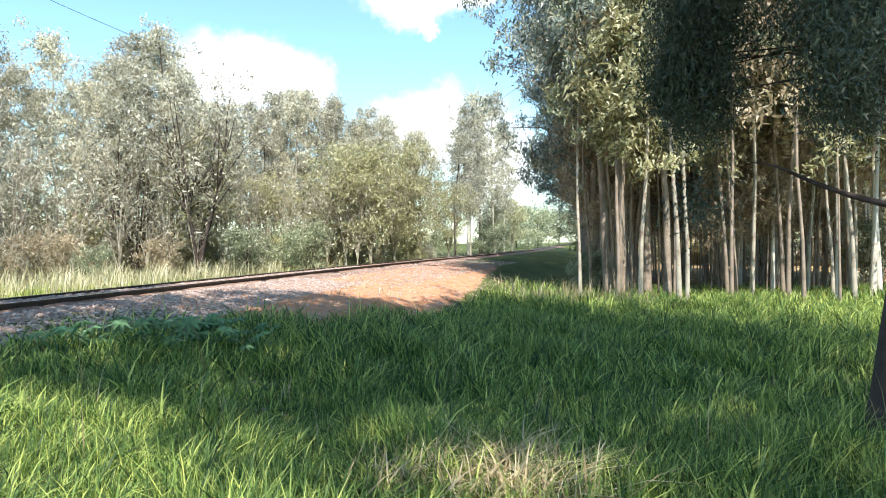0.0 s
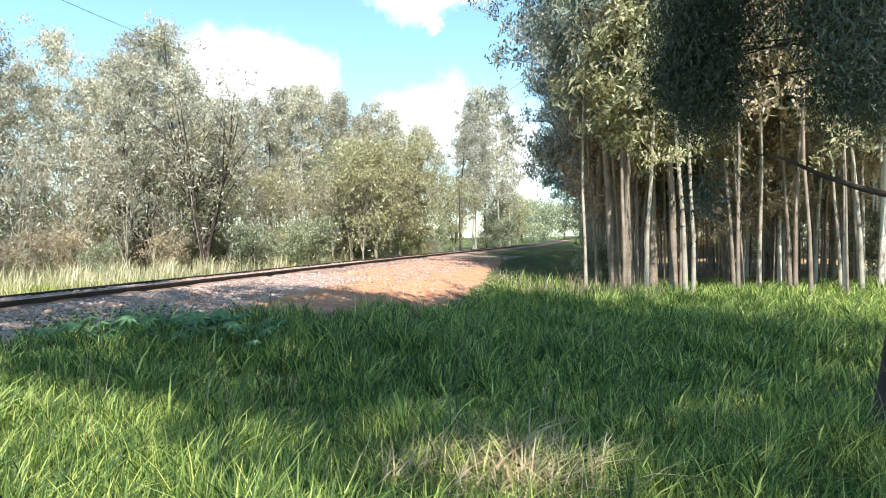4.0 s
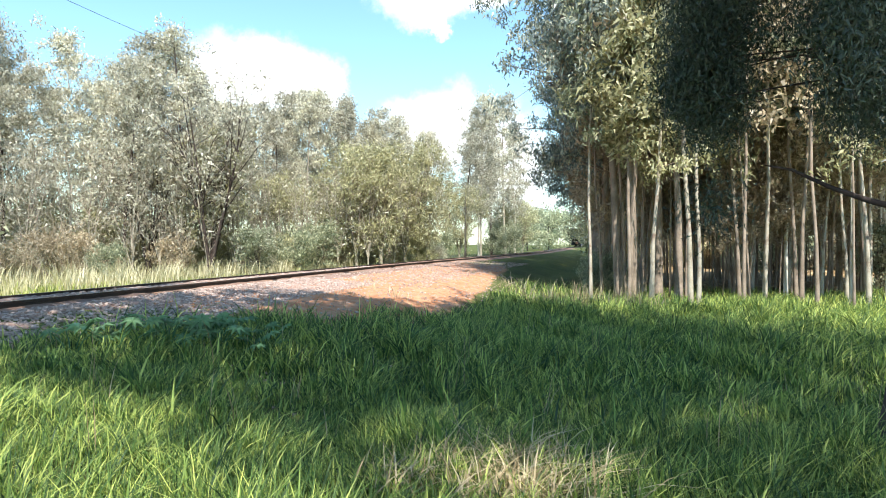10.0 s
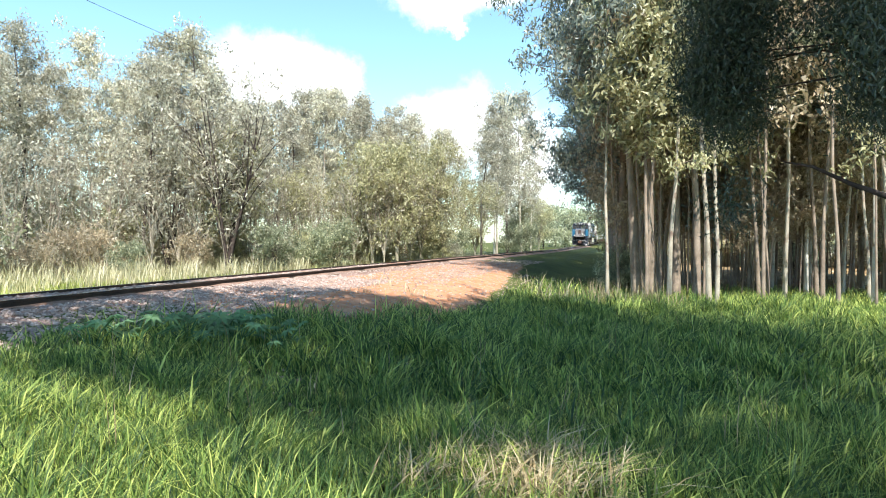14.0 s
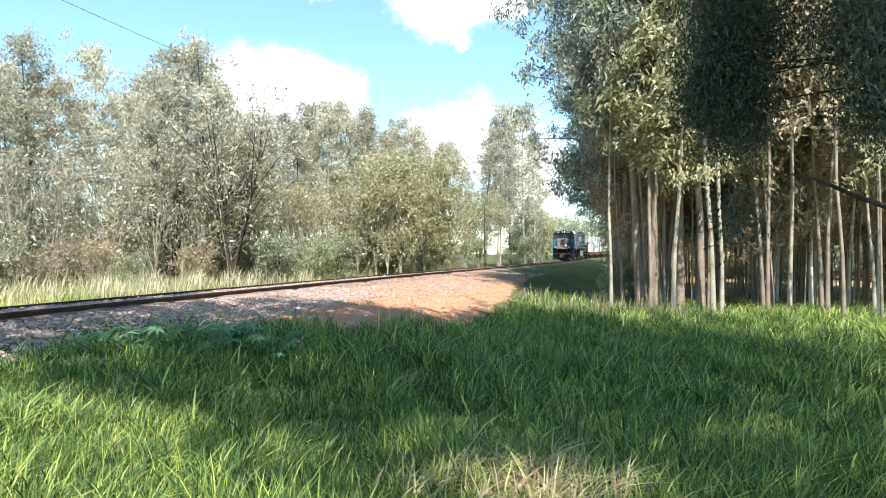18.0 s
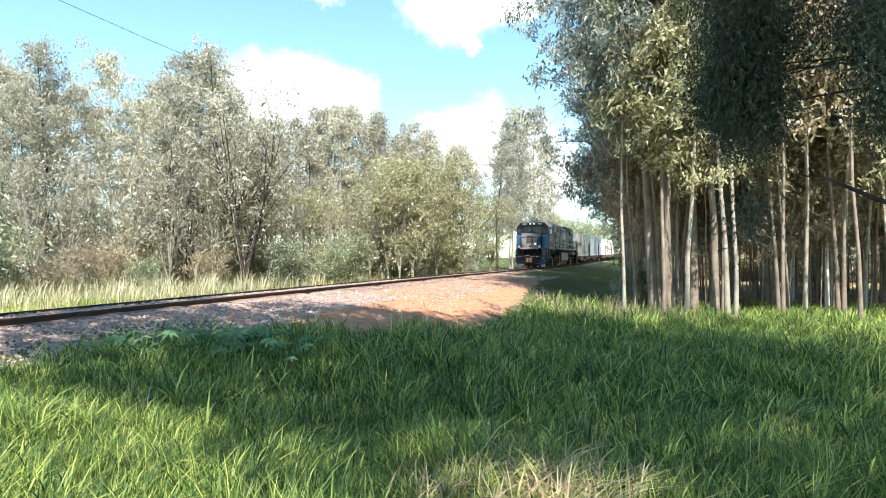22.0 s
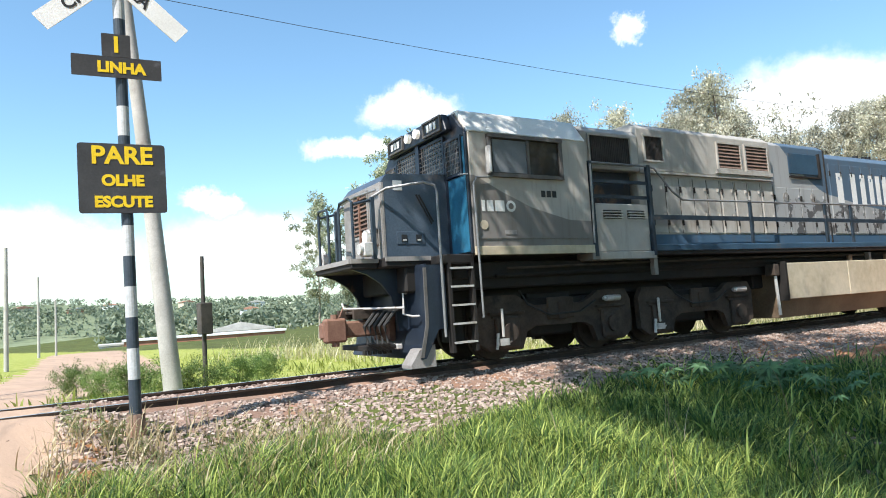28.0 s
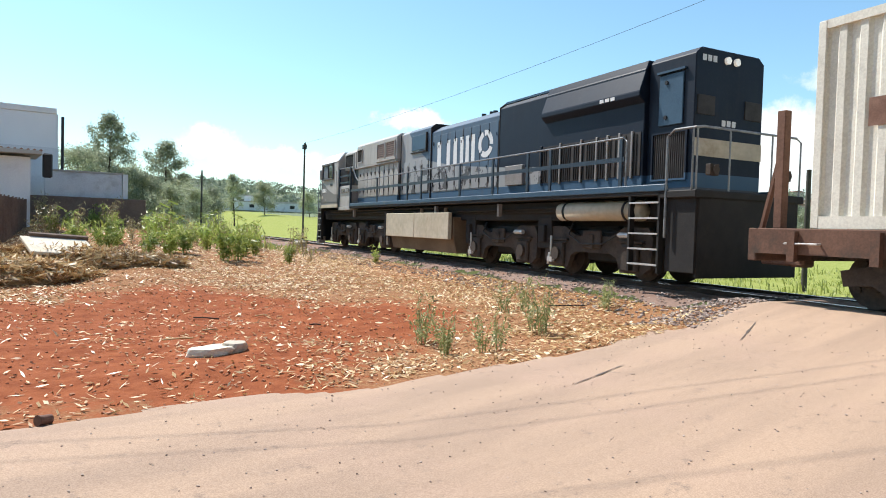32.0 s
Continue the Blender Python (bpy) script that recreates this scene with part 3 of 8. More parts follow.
def make_tree(seed, height, crown_from, crown_r, trunk_r, n_leaf, leaf, leaf_mat, bark, name="eucalyptus_tree", stems=1, lean=0.03, clumps=26, clump_r=0.9, droop=0.5, limb_up=0.55, sub=1, fork_at=0.1):
    """A tree built at the origin: trunk, limbs, crown."""
    rng = np.random.default_rng(seed)
    root = new(name)
    root.empty_display_size = 0.3
    wood, limbs, tips = [], [], []
    for st in range(stems):
        a0 = rng.uniform(0, 6.28)
        h = height * rng.uniform(0.82, 1.0) if st else height
        k = 9
        z = np.linspace(-0.25, h * 0.97, k)
        wob = np.cumsum(rng.normal(0, 0.012 * h, (k, 2)), 0) * np.linspace(0, 1, k)[:, None]
        ln = (lean if stems == 1 else lean + 0.13 * rng.uniform(0.5, 1.3)) * np.clip(z - fork_at * h * (stems > 1), 0, None)
        px = np.stack([ln * math.cos(a0) + wob[:, 0], ln * math.sin(a0) + wob[:, 1], z], -1)
        rr = trunk_r * (1 if stems == 1 else 0.6) * np.interp(z / h, [-0.1, 0, 0.04, 0.5, 1], [1.5, 1.35, 1.0, 0.66, 0.12])
        wood.append(tube_np(px, rr, 8 if trunk_r > 0.12 else 6))
        for c in range(clumps // stems):
            f = crown_from + (1 - crown_from) * (c + rng.random()) / (clumps / stems)
            zz = f * h * 0.97
            base = np.array([np.interp(zz, z, px[:, i]) for i in range(3)])
            shape = math.sin(math.pi * min(0.97, 0.16 + 0.8 * (f - crown_from) / (1 - crown_from))) ** 0.7
            r = crown_r * shape * rng.uniform(0.45, 1.08)
            az = rng.uniform(0, 6.28)
            tip = base + np.array([r * math.cos(az), r * math.sin(az), r * limb_up * rng.uniform(0.3, 1.5)])
            midp = (base + tip) / 2 + np.array([0, 0, 0.12 * r])
            br = max(0.012, trunk_r * 0.3 * (1.15 - f))
            limbs.append(tube_np(np.stack([base, midp, tip]), [br, br * 0.7, br * 0.25], 4))
            tips += [tip, (tip + midp) / 2 + rng.normal(0, 0.2, 3)]
            for _ in range(sub):
                t2 = midp + rng.normal(0, 0.35 * r + 0.2, 3) + np.array([0, 0, 0.2 * r])
                limbs.append(tube_np(np.stack([midp, (midp + t2) / 2, t2]), [br * 0.5, br * 0.35, br * 0.15], 4))
                tips.append(t2)
        tips.append(px[-1])
    for nm, pieces in (("trunk", wood), ("branchwork", limbs)):
        v, q = join_np(pieces)
        o = new(nm, np_mesh(nm, v, q, bark, True))
        o.parent = root
        if nm == "branchwork":
            o["kind"] = "stuff"
    v, q = leaves_np(rng, np.array(tips), clump_r, n_leaf, leaf, droop)
    o = new("crown", np_mesh("crown", v, q, leaf_mat))
    o.parent = root
    return root


def put_tree(proto, x, y, rng, scale=1.0, dz=0.0):
    t = copy_thing(proto, pose(x, y, float(ground_z(x, y)) + dz, rng.normal(0, 1.1), rng.normal(0, 1.1), rng.uniform(0, 360)))
    s = scale * rng.uniform(0.92, 1.08)
    t.scale = (s, s, s * rng.uniform(0.94, 1.06))
    return t


def polar(az, r):
    """Ground place at an azimuth (degrees left of +y) and range from the camera."""
    return -r * math.sin(radians(az)), r * math.cos(radians(az))


rngT = np.random.default_rng(11)
G_BELT, G_PLANT, G_GROUP = "trees beyond the railway", "planted eucalyptus rows", "eucalyptus group in the field"
# dark and pale bark copies stand in for shaded and sunlit belt trunks
grey = [tagged(make_tree(s, 15, 0.27, 2.4, tr, 9500, 0.105, M_LEAF_GREY, bk, clumps=46, clump_r=0.42, sub=2),
               "tall thin eucalyptus with sparse grey-green leaves", "tree", G_BELT) for s, tr, bk in ((1, 0.11, M_BARK), (2, 0.13, M_BARK_DARK), (3, 0.095, M_BARK_SUNLIT))]
green = [tagged(make_tree(s, 15, 0.26, 3.0, 0.14, 7500, 0.15, M_LEAF_OPEN, M_BARK, clumps=30, clump_r=0.42, sub=2),
                "tall eucalyptus with a full green crown", "tree", G_GROUP) for s in (5, 6)]
bushy = [tagged(make_tree(s, 8, 0.15, 2.3, 0.13, 9500, 0.1, M_LEAF_YELLOW, M_BARK, "bushy_tree", stems=6, clumps=80, clump_r=0.42, lean=0.1, sub=2, limb_up=0.9),
                "bushy many-stemmed tree with yellow-green leaves", "tree", G_BELT) for s in (8, 9)]
shrub = [tagged(make_tree(s, 3.0, 0.05, 1.7, 0.05, 4200, 0.095, M_LEAF_GREEN, M_BARK_DARK, "shrub", stems=4, clumps=34, clump_r=0.4, lean=0.1),
                "leafy green shrub beside the railway", "shrub", G_BELT) for s in (12, 13)]
# trunk tones vary to put sun and shade among the rows into the bark
plant = [tagged(make_tree(s, 20, cf, 1.6, tr, 2300, 0.135, m, bk, clumps=30, clump_r=0.5, lean=0.014),
                "tall straight plantation eucalyptus with a bare grey trunk", "tree", G_PLANT) for s, tr, m, bk, cf in ((21, 0.1, M_LEAF_GREEN, M_BARK_SUNLIT, 0.4), (22, 0.06, M_LEAF_TAN, M_BARK_BROWN, 0.3), (23, 0.08, M_LEAF_GREEN, M_BARK, 0.36), (24, 0.05, M_LEAF_YELLOW, M_BARK_BROWN, 0.28), (25, 0.065, M_LEAF_TAN, M_BARK_SUNLIT, 0.33))]
sapling = [tagged(make_tree(s, 8, 0.3, 1.5, 0.035, 2200, 0.11, M_LEAF_TAN, M_BARK_BROWN, "sapling", clumps=22, clump_r=0.36), "thin sapling with sparse brownish leaves under the plantation", "tree", G_PLANT) for s in (41, 42)]
bare = [tagged(make_tree(s, 7.5, 0.16, 1.8, 0.07, 500, 0.12, M_LEAF_GREY, M_BARK, "bare_tree", stems=5, clumps=70, clump_r=0.5, lean=0.08, sub=3, limb_up=1.2), "many-stemmed tree with bare grey twigs", "tree", G_BELT) for s in (45, 46)]
scrub = [tagged(make_tree(s, 2.2, 0.05, 1.5, 0.03, 3200, 0.075, m, M_BARK, "scrub_bush", stems=5, clumps=34, clump_r=0.32, lean=0.14), "pale tangled bush at the foot of the trees", "bush", G_BELT) for s, m in ((51, M_LEAF_GREY), (52, M_LEAF_YELLOW), (53, M_LEAF_TAN))]
fan = tagged(make_tree(47, 9.5, 0.34, 2.6, 0.15, 5000, 0.105, M_LEAF_GREY, M_BARK_DARK, "fan_tree", stems=10, clumps=70, clump_r=0.42, lean=0.12, sub=2, limb_up=1.1, fork_at=0.03), "tree with dark fanned stems and a thin grey crown", "tree", G_BELT)
small_yellow = tagged(make_tree(48, 10.0, 0.5, 1.5, 0.07, 6000, 0.12, M_LEAF_YELLOW, M_BARK_BROWN, "young_eucalyptus", clumps=30, clump_r=0.42), "young eucalyptus with yellow-green leaves at the plantation's corner", "tree", G_PLANT)

# the belt beyond the line: azimuth, range, kind, scale
BELT = ((36.5, 40, 0, 0.86), (34.6, 42, 1, 0.9), (32.6, 41, 2, 0.86), (30.5, 43, 2, 0.92), (28.6, 45, 0, 0.84), (27, 41, 1, 0.86), (25.2, 44, 0, 0.95), (23.6, 45, 2, 1.0),
        (22.2, 44, 1, 1.02), (20.8, 45, 0, 0.9), (19.0, 46, 1, 0.8), (17.2, 47, 2, 0.8), (15.0, 50, 1, 0.8), (13.2, 52, 0, 0.92), (11.9, 53, 2, 1.04), (10.4, 55, 1, 0.94),
        (8.8, 56, 0, 0.92), (7.2, 58, 2, 0.86), (5.6, 60, 1, 0.86), (3.9, 63, 0, 0.84), (25.4, 55, 2, 1.0), (18.0, 57, 0, 0.86), (14.2, 60, 1, 0.9), (6.4, 66, 0, 0.92),
        (-1.0, 70, 1, 0.9), (-2.4, 74, 0, 1.0), (0.6, 74, 2, 0.72), (-3.3, 86, 1, 1.35), (-4.5, 92, 0, 1.4), (-2.2, 82, 2, 1.25), (-5.3, 102, 2, 1.4))
for az, r, k, s in BELT:
    put_tree(grey[k], *polar(az, r), rngT, s * (0.95 if az > 19 else 0.98))
for az, r, k, s in ((20.3, 41, 0, 1.0), (8.4, 45, 1, 1.0), (6.3, 46, 0, 1.1), (4.2, 49, 1, 1.05), (2.3, 52, 0, 0.9), (14.6, 46, 1, 0.75), (11.2, 47, 0, 0.8), (-0.5, 66, 1, 0.9), (-4.6, 96, 0, 1.0), (-6.0, 110, 1, 1.1)):
    put_tree(bushy[k], *polar(az, r), rngT, s)
for az, r, k, s in ((16.5, 38, 0, 0.8), (13.6, 40, 1, 0.8), (11.8, 42, 0, 0.9), (39.5, 37, 1, 1.5), (42.5, 38, 0, 1.3), (28, 36, 0, 0.6), (-3.3, 75, 1, 1.0), (-4.8, 82, 0, 1.2), (1.2, 60, 0, 0.8)):
    put_tree(shrub[k], *polar(az, r), rngT, s)
for az, r, k, s in ((57.6, 58, 0, 0.86), (55.2, 60, 1, 0.8), (52.2, 56, 1, 0.95), (49.6, 55, 0, 1.1), (47.6, 56, 1, 1.15), (45.6, 55, 0, 1.08), (43.6, 57, 1, 1.05), (41.2, 52, 0, 0.95), (39.0, 48, 1, 0.95), (51, 62, 0, 1.05)):
    put_tree(green[k], *polar(az, r), rngT, s)
# the plantation in rows
for row in range(35):
    for col in range(8):
        x, y = 5.4 + row * 0.76 + rngT.normal(0, 0.4) + col * 0.45, 23 + col * 2.25 + rngT.normal(0, 0.55) - row * 0.27
        az = math.degrees(math.atan2(-x, y))
        if off_track(x, y) < 9.5 or az < -40:
            continue
        put_tree(plant[int(rngT.choice([0, 1, 1, 1, 2, 2, 3, 3, 3, 4]))], x, y, rngT, float(rngT.uniform(0.72, 1.12)))
for k in range(60):
    az, r = float(rngT.uniform(-33, -12.5)), float(rngT.uniform(26, 46))
    if off_track(*polar(az, r)) > 9:
        put_tree(sapling[k % 2], *polar(az, r), rngT, float(rngT.uniform(0.7, 1.3)))
for az, r, k, s in ((35.6, 38, 0, 0.9), (33.4, 39, 1, 1.0), (31, 40, 0, 0.8), (29.4, 40, 1, 1.0), (26.2, 40, 0, 0.9), (24.2, 41, 1, 1.0), (22.6, 40, 0, 0.85), (20.6, 39.5, 1, 1.1), (18.4, 41, 0, 0.9), (15.8, 43, 1, 0.9), (13, 44, 0, 0.9), (10, 44, 1, 0.85), (7.4, 44.5, 0, 0.8), (5.2, 47, 1, 0.85)):
    put_tree(bare[k], *polar(az, r), rngT, s)
for az, r, k, s in ((19.6, 48, 2, 0.84), (18.2, 50, 0, 0.86), (16.4, 49, 1, 0.84), (14.4, 52, 2, 0.9), (12.6, 50, 0, 0.86), (9.6, 52, 2, 0.84), (8.0, 54, 1, 0.86), (6.4, 55, 0, 0.86), (4.8, 57, 2, 0.84), (3.2, 60, 1, 0.82), (2.0, 62, 0, 0.78), (21.4, 50, 2, 0.92), (26.2, 51, 1, 0.9), (29.0, 50, 2, 0.88), (31.6, 50, 0, 0.9), (34.4, 49, 2, 0.9), (36.4, 47, 1, 0.86), (37.6, 45, 1, 0.86), (39.2, 47, 0, 0.9)):
    put_tree(grey[k], *polar(az, r), rngT, s)
for k in range(48):
    az = float(rngT.uniform(1, 39))
    r = 36 + 0.012 * (38 - az) ** 2 + float(rngT.uniform(0, 9))
    put_tree(scrub[k % 3], *polar(az, r), rngT, float(rngT.uniform(0.45, 1.0)))
for k in range(22):                       # a low hedge closing the view between the stems
    az, r = 22.5 + k * 0.85 + float(rngT.uniform(-0.3, 0.3)), float(rngT.uniform(41, 56))
    put_tree((scrub + bare)[(k * 2) % 5], *polar(az, r), rngT, float(rngT.uniform(1.0, 1.7)) if (k * 2) % 5 < 3 else float(rngT.uniform(0.5, 0.75)))
for k in range(60):                       # low growth far back under the plantation
    az, r = float(rngT.uniform(-39, -13)), float(rngT.uniform(58, 82))
    put_tree(scrub[k % 3], *polar(az, r), rngT, float(rngT.uniform(1.2, 2.4)))
put_tree(small_yellow, *polar(-14.9, 22.8), rngT, 1.0)
put_tree(fan, *polar(20.4, 39.5), rngT, 1.0)
put_tree(fan, *polar(25.0, 42), rngT, 0.8)
for k in range(26):                       # a sunlit wood beyond the plantation
    az, r = -13.5 - k + float(rngT.uniform(-0.4, 0.4)), float(rngT.uniform(72, 90))
    put_tree((grey if k % 3 else bushy)[k % 2], *polar(az, r), rngT, float(rngT.uniform(0.8, 1.2)))
for k in range(12):
    x, y = 5 + 26 * rngT.random(), 26 + 45 * rngT.random()
    if off_track(x, y) > 10:
        put_tree(shrub[k % 2], x, y, rngT, float(rngT.uniform(0.5, 1.1)))
for az, r, k, s in ((-12.0, 28, 0, 0.42), (-12.8, 27, 1, 0.45), (-13.6, 27.5, 0, 0.5), (-6.4, 130, 1, 2.2), (-8.2, 140, 0, 2.4), (-10, 150, 1, 2.6), (-4.5, 120, 0, 2.0), (-7.4, 160, 0, 2.8)):
    put_tree(shrub[k], *polar(az, r), rngT, s)
# large eucalypts at the plantation's corner
big = [tagged(make_tree(s, h, cf, cr, tr, int(nl * 1.35), 0.105, m, bk, clumps=cl, clump_r=0.46, sub=3, droop=0.9, limb_up=0.45), lab, "tree", G_PLANT) for s, h, cf, cr, tr, nl, m, bk, cl, lab in (
    (31, 19, 0.22, 5.6, 0.17, 17000, M_LEAF_BLUE_SHADED, M_BARK_BROWN, 52, "large eucalyptus with wide drooping blue-green boughs"),
    (33, 17, 0.3, 3.0, 0.15, 11000, M_LEAF_YELLOW, M_BARK_BROWN, 36, "eucalyptus with yellow-green leaves and a brown trunk"),
    (35, 18, 0.4, 3.2, 0.16, 10000, M_LEAF_BLUE_SHADED, M_BARK_BROWN, 36, "eucalyptus with blue-green leaves and a brown trunk"),
    (36, 26, 0.18, 5.4, 0.2, 21000, M_LEAF_BLUE_SHADED, M_BARK_BROWN, 64, "very tall eucalyptus with wide drooping blue-green boughs"))]
for az, r, k, s in ((-12.9, 27.5, 0, 0.98), (-12.3, 37, 3, 1.0), (-14.2, 25.0, 2, 0.95), (-15.4, 24.2, 2, 0.9), (-17.2, 26, 1, 0.95), (-15.9, 30, 1, 1.0), (-18.8, 24, 1, 0.8), (-13.0, 33, 2, 1.0)):
    put_tree(big[k], *polar(az, r), rngT, s)
for y in (43.5, 48, 52.5, 57, 62, 67, 73, 80, 88, 97):      # added on along the line, height chosen to shade rails and train
    put_tree(big[3], float(np.interp(y, TY, TX)) + 9.0, y, rngT, 1.0)


def shade_tree():
    """The big tree the camera stands under: thick dark trunk, low boughs drooping to the right; its wide dense crown is
    out of view, shaped for the shade it casts.
    """
    rng = np.random.default_rng(91)
    x0, y0 = 3.75, 5.5
    t = empty("shade_tree", x0, y0, float(ground_z(x0, y0)))
    pts = np.array([(0.12, 0, -0.3), (0.14, 0.0, 0.35), (0.3, 0.05, 1.6), (0.42, 0.1, 3.5), (0.2, 0.2, 6.5), (0.0, 0.1, 10), (-0.2, 0, 13.5)])
    v, q = tube_np(pts, [0.4, 0.28, 0.22, 0.21, 0.2, 0.13, 0.04], 12)
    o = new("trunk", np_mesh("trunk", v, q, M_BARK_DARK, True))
    o.parent = t
    limbs, tips, low = [], [], []
    def bough(base_z, az, length, rise, rr, store, droop=0.0, n=5):
        b = np.array([np.interp(base_z, pts[:, 2], pts[:, k]) for k in range(3)])
        d = np.array([-math.sin(radians(az)), math.cos(radians(az)), 0])
        p = [b + d * length * f + np.array([0, 0, rise * f - droop * f * f]) + rng.normal(0, 0.12 * length * f * 0.3, 3) for f in np.linspace(0, 1, n)]
        limbs.append(tube_np(np.array(p), np.linspace(rr, rr * 0.15, n), 5))
        for f in np.linspace(0.3, 1, 7):
            i = f * (n - 1)
            c = p[int(i)] * (1 - i % 1) + p[min(n - 1, int(i) + 1)] * (i % 1)
            for _ in range(2):
                e = c + rng.normal(0, 0.1 * length + 0.25, 3) - np.array([0, 0, droop * 0.15])
                limbs.append(tube_np(np.stack([c, (c + e) / 2 + np.array([0, 0, 0.08]), e]), [rr * 0.25, rr * 0.16, rr * 0.06], 4))
                store += [e, (c + e) / 2]
    for k in range(26):                       # the high crown
        bough(rng.uniform(6.5, 12.5), k * 137.5, rng.uniform(3.0, 6.0), rng.uniform(0.3, 2.0), 0.07, tips)
    for az, bz, L, rise, dr in ((105, 7.0, 8.2, 2.0, 1.0), (80, 7.2, 8.0, 2.2, 1.0), (125, 7.5, 7.5, 2.0, 1.2), (60, 7.5, 7.0, 2.0, 1.0), (150, 8, 6.0, 1.5, 1), (92, 9.0, 8.8, 1.0, 1.0), (45, 8, 6.5, 2, 1), (95, 9.0, 11.5, 3.0, 0.5), (80, 9.2, 11.0, 3.2, 0.5), (108, 9.4, 11.6, 2.8, 0.5)):
        bough(bz, az, L, rise, 0.09, tips, dr, 6)
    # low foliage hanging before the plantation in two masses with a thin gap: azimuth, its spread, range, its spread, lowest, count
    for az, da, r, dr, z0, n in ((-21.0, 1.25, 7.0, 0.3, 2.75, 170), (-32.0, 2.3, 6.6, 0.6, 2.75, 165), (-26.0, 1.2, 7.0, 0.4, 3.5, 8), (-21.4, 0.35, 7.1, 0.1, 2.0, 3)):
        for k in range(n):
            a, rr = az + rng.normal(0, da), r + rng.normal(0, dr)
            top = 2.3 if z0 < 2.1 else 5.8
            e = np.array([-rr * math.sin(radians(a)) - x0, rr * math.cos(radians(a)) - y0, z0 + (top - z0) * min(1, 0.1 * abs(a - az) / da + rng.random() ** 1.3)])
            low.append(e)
            if k % 13 == 0 and z0 > 2.1:
                bz = e[2] + rng.uniform(-0.5, 0.3)
                b = np.array([np.interp(bz, pts[:, 2], pts[:, i]) for i in range(3)])
                limbs.append(tube_np(np.stack([b, (b + e) / 2 + np.array([0, 0, 0.2]), e]), [0.018, 0.011, 0.004], 5))
    for k in range(60):                       # unseen boughs that fill the wide roof of leaves shading the grass
        a, f = k * 2.39996, math.sqrt((k + 0.5) / 60)
        tx, ty = -0.4 + 8.8 * f * math.cos(a), -3.5 + 8.4 * f * math.sin(a)
        if ty < -8.0 + (-3.35 - tx) * 0.7:
            continue
        bough(float(rng.uniform(8.6, 10.5)), math.degrees(math.atan2(-tx, ty)), math.hypot(tx, ty), float(rng.uniform(0.2, 1.6)), 0.05, [])
    for k in range(1300):                     # unseen twigs spread evenly through that roof, to block the sun
        a, f = k * 2.39996, math.sqrt((k + 0.5) / 1300)
        tx, ty = -0.4 + 8.8 * f * math.cos(a), -3.5 + 8.4 * f * math.sin(a)
        if ty > -8.0 + (-3.35 - tx) * 0.7:
            tips.append(np.array([tx, ty, rng.uniform(8.6, 11.5)]))
    for k in range(210):                      # the unseen top of the crown, added so its shade reaches the plantation
        tips.append(np.array([rng.uniform(-1.5, 8.0), rng.uniform(-4.0, 6.5), rng.uniform(11.5, 14.5)]))
    for k in range(120):                      # unseen clumps over the grass towards the line, added to shade the passing locomotive
        tips.append(np.array([rng.uniform(-12.2, -8.8), rng.uniform(-3.4, 3.6), rng.uniform(10.5, 13.5)]))
    bough(2.4, -62, 4.6, 0.5, 0.045, [], 0.9)
    low_bough = [np.array([-r * math.sin(radians(a)) - x0, r * math.cos(radians(a)) - y0, z]) for a, r, z in ((-35.0, 6.7, 2.0), (-32.0, 6.8, 2.12), (-29.5, 6.9, 2.26), (-27.0, 7.0, 2.44), (-25.0, 7.0, 2.5))]
    limbs.append(tube_np(np.array(low_bough), [0.03, 0.026, 0.021, 0.014, 0.006], 7))
    v, q = join_np(limbs)
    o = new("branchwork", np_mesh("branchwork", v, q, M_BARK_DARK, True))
    o.parent = t
    o["kind"] = "stuff"
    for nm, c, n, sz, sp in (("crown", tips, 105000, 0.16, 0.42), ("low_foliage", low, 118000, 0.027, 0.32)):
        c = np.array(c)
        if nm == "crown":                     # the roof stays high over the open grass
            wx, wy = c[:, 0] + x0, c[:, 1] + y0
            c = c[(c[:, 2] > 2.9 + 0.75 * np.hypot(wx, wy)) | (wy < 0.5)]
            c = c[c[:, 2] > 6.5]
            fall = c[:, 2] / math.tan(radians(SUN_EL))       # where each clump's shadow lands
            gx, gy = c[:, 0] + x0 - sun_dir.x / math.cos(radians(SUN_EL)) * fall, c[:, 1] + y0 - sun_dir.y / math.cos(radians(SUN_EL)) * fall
            # clumps are left out where sun patches should fall on the ground
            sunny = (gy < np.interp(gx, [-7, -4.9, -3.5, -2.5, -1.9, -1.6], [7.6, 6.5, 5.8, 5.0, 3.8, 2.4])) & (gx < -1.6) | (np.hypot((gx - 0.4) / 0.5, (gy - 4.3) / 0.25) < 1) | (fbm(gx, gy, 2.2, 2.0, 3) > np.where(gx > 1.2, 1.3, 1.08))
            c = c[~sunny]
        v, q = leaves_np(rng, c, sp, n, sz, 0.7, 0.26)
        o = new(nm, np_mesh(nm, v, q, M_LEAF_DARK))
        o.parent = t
    return tagged(t, "large dark shade tree with drooping boughs beside the grass", "tree")


shade_tree()
for p in big + grey + green + bushy + shrub + plant + sapling + bare + scrub + [small_yellow, fan]:
    for o in list(p.children_recursive) + [p]:
        bpy.data.objects.remove(o)

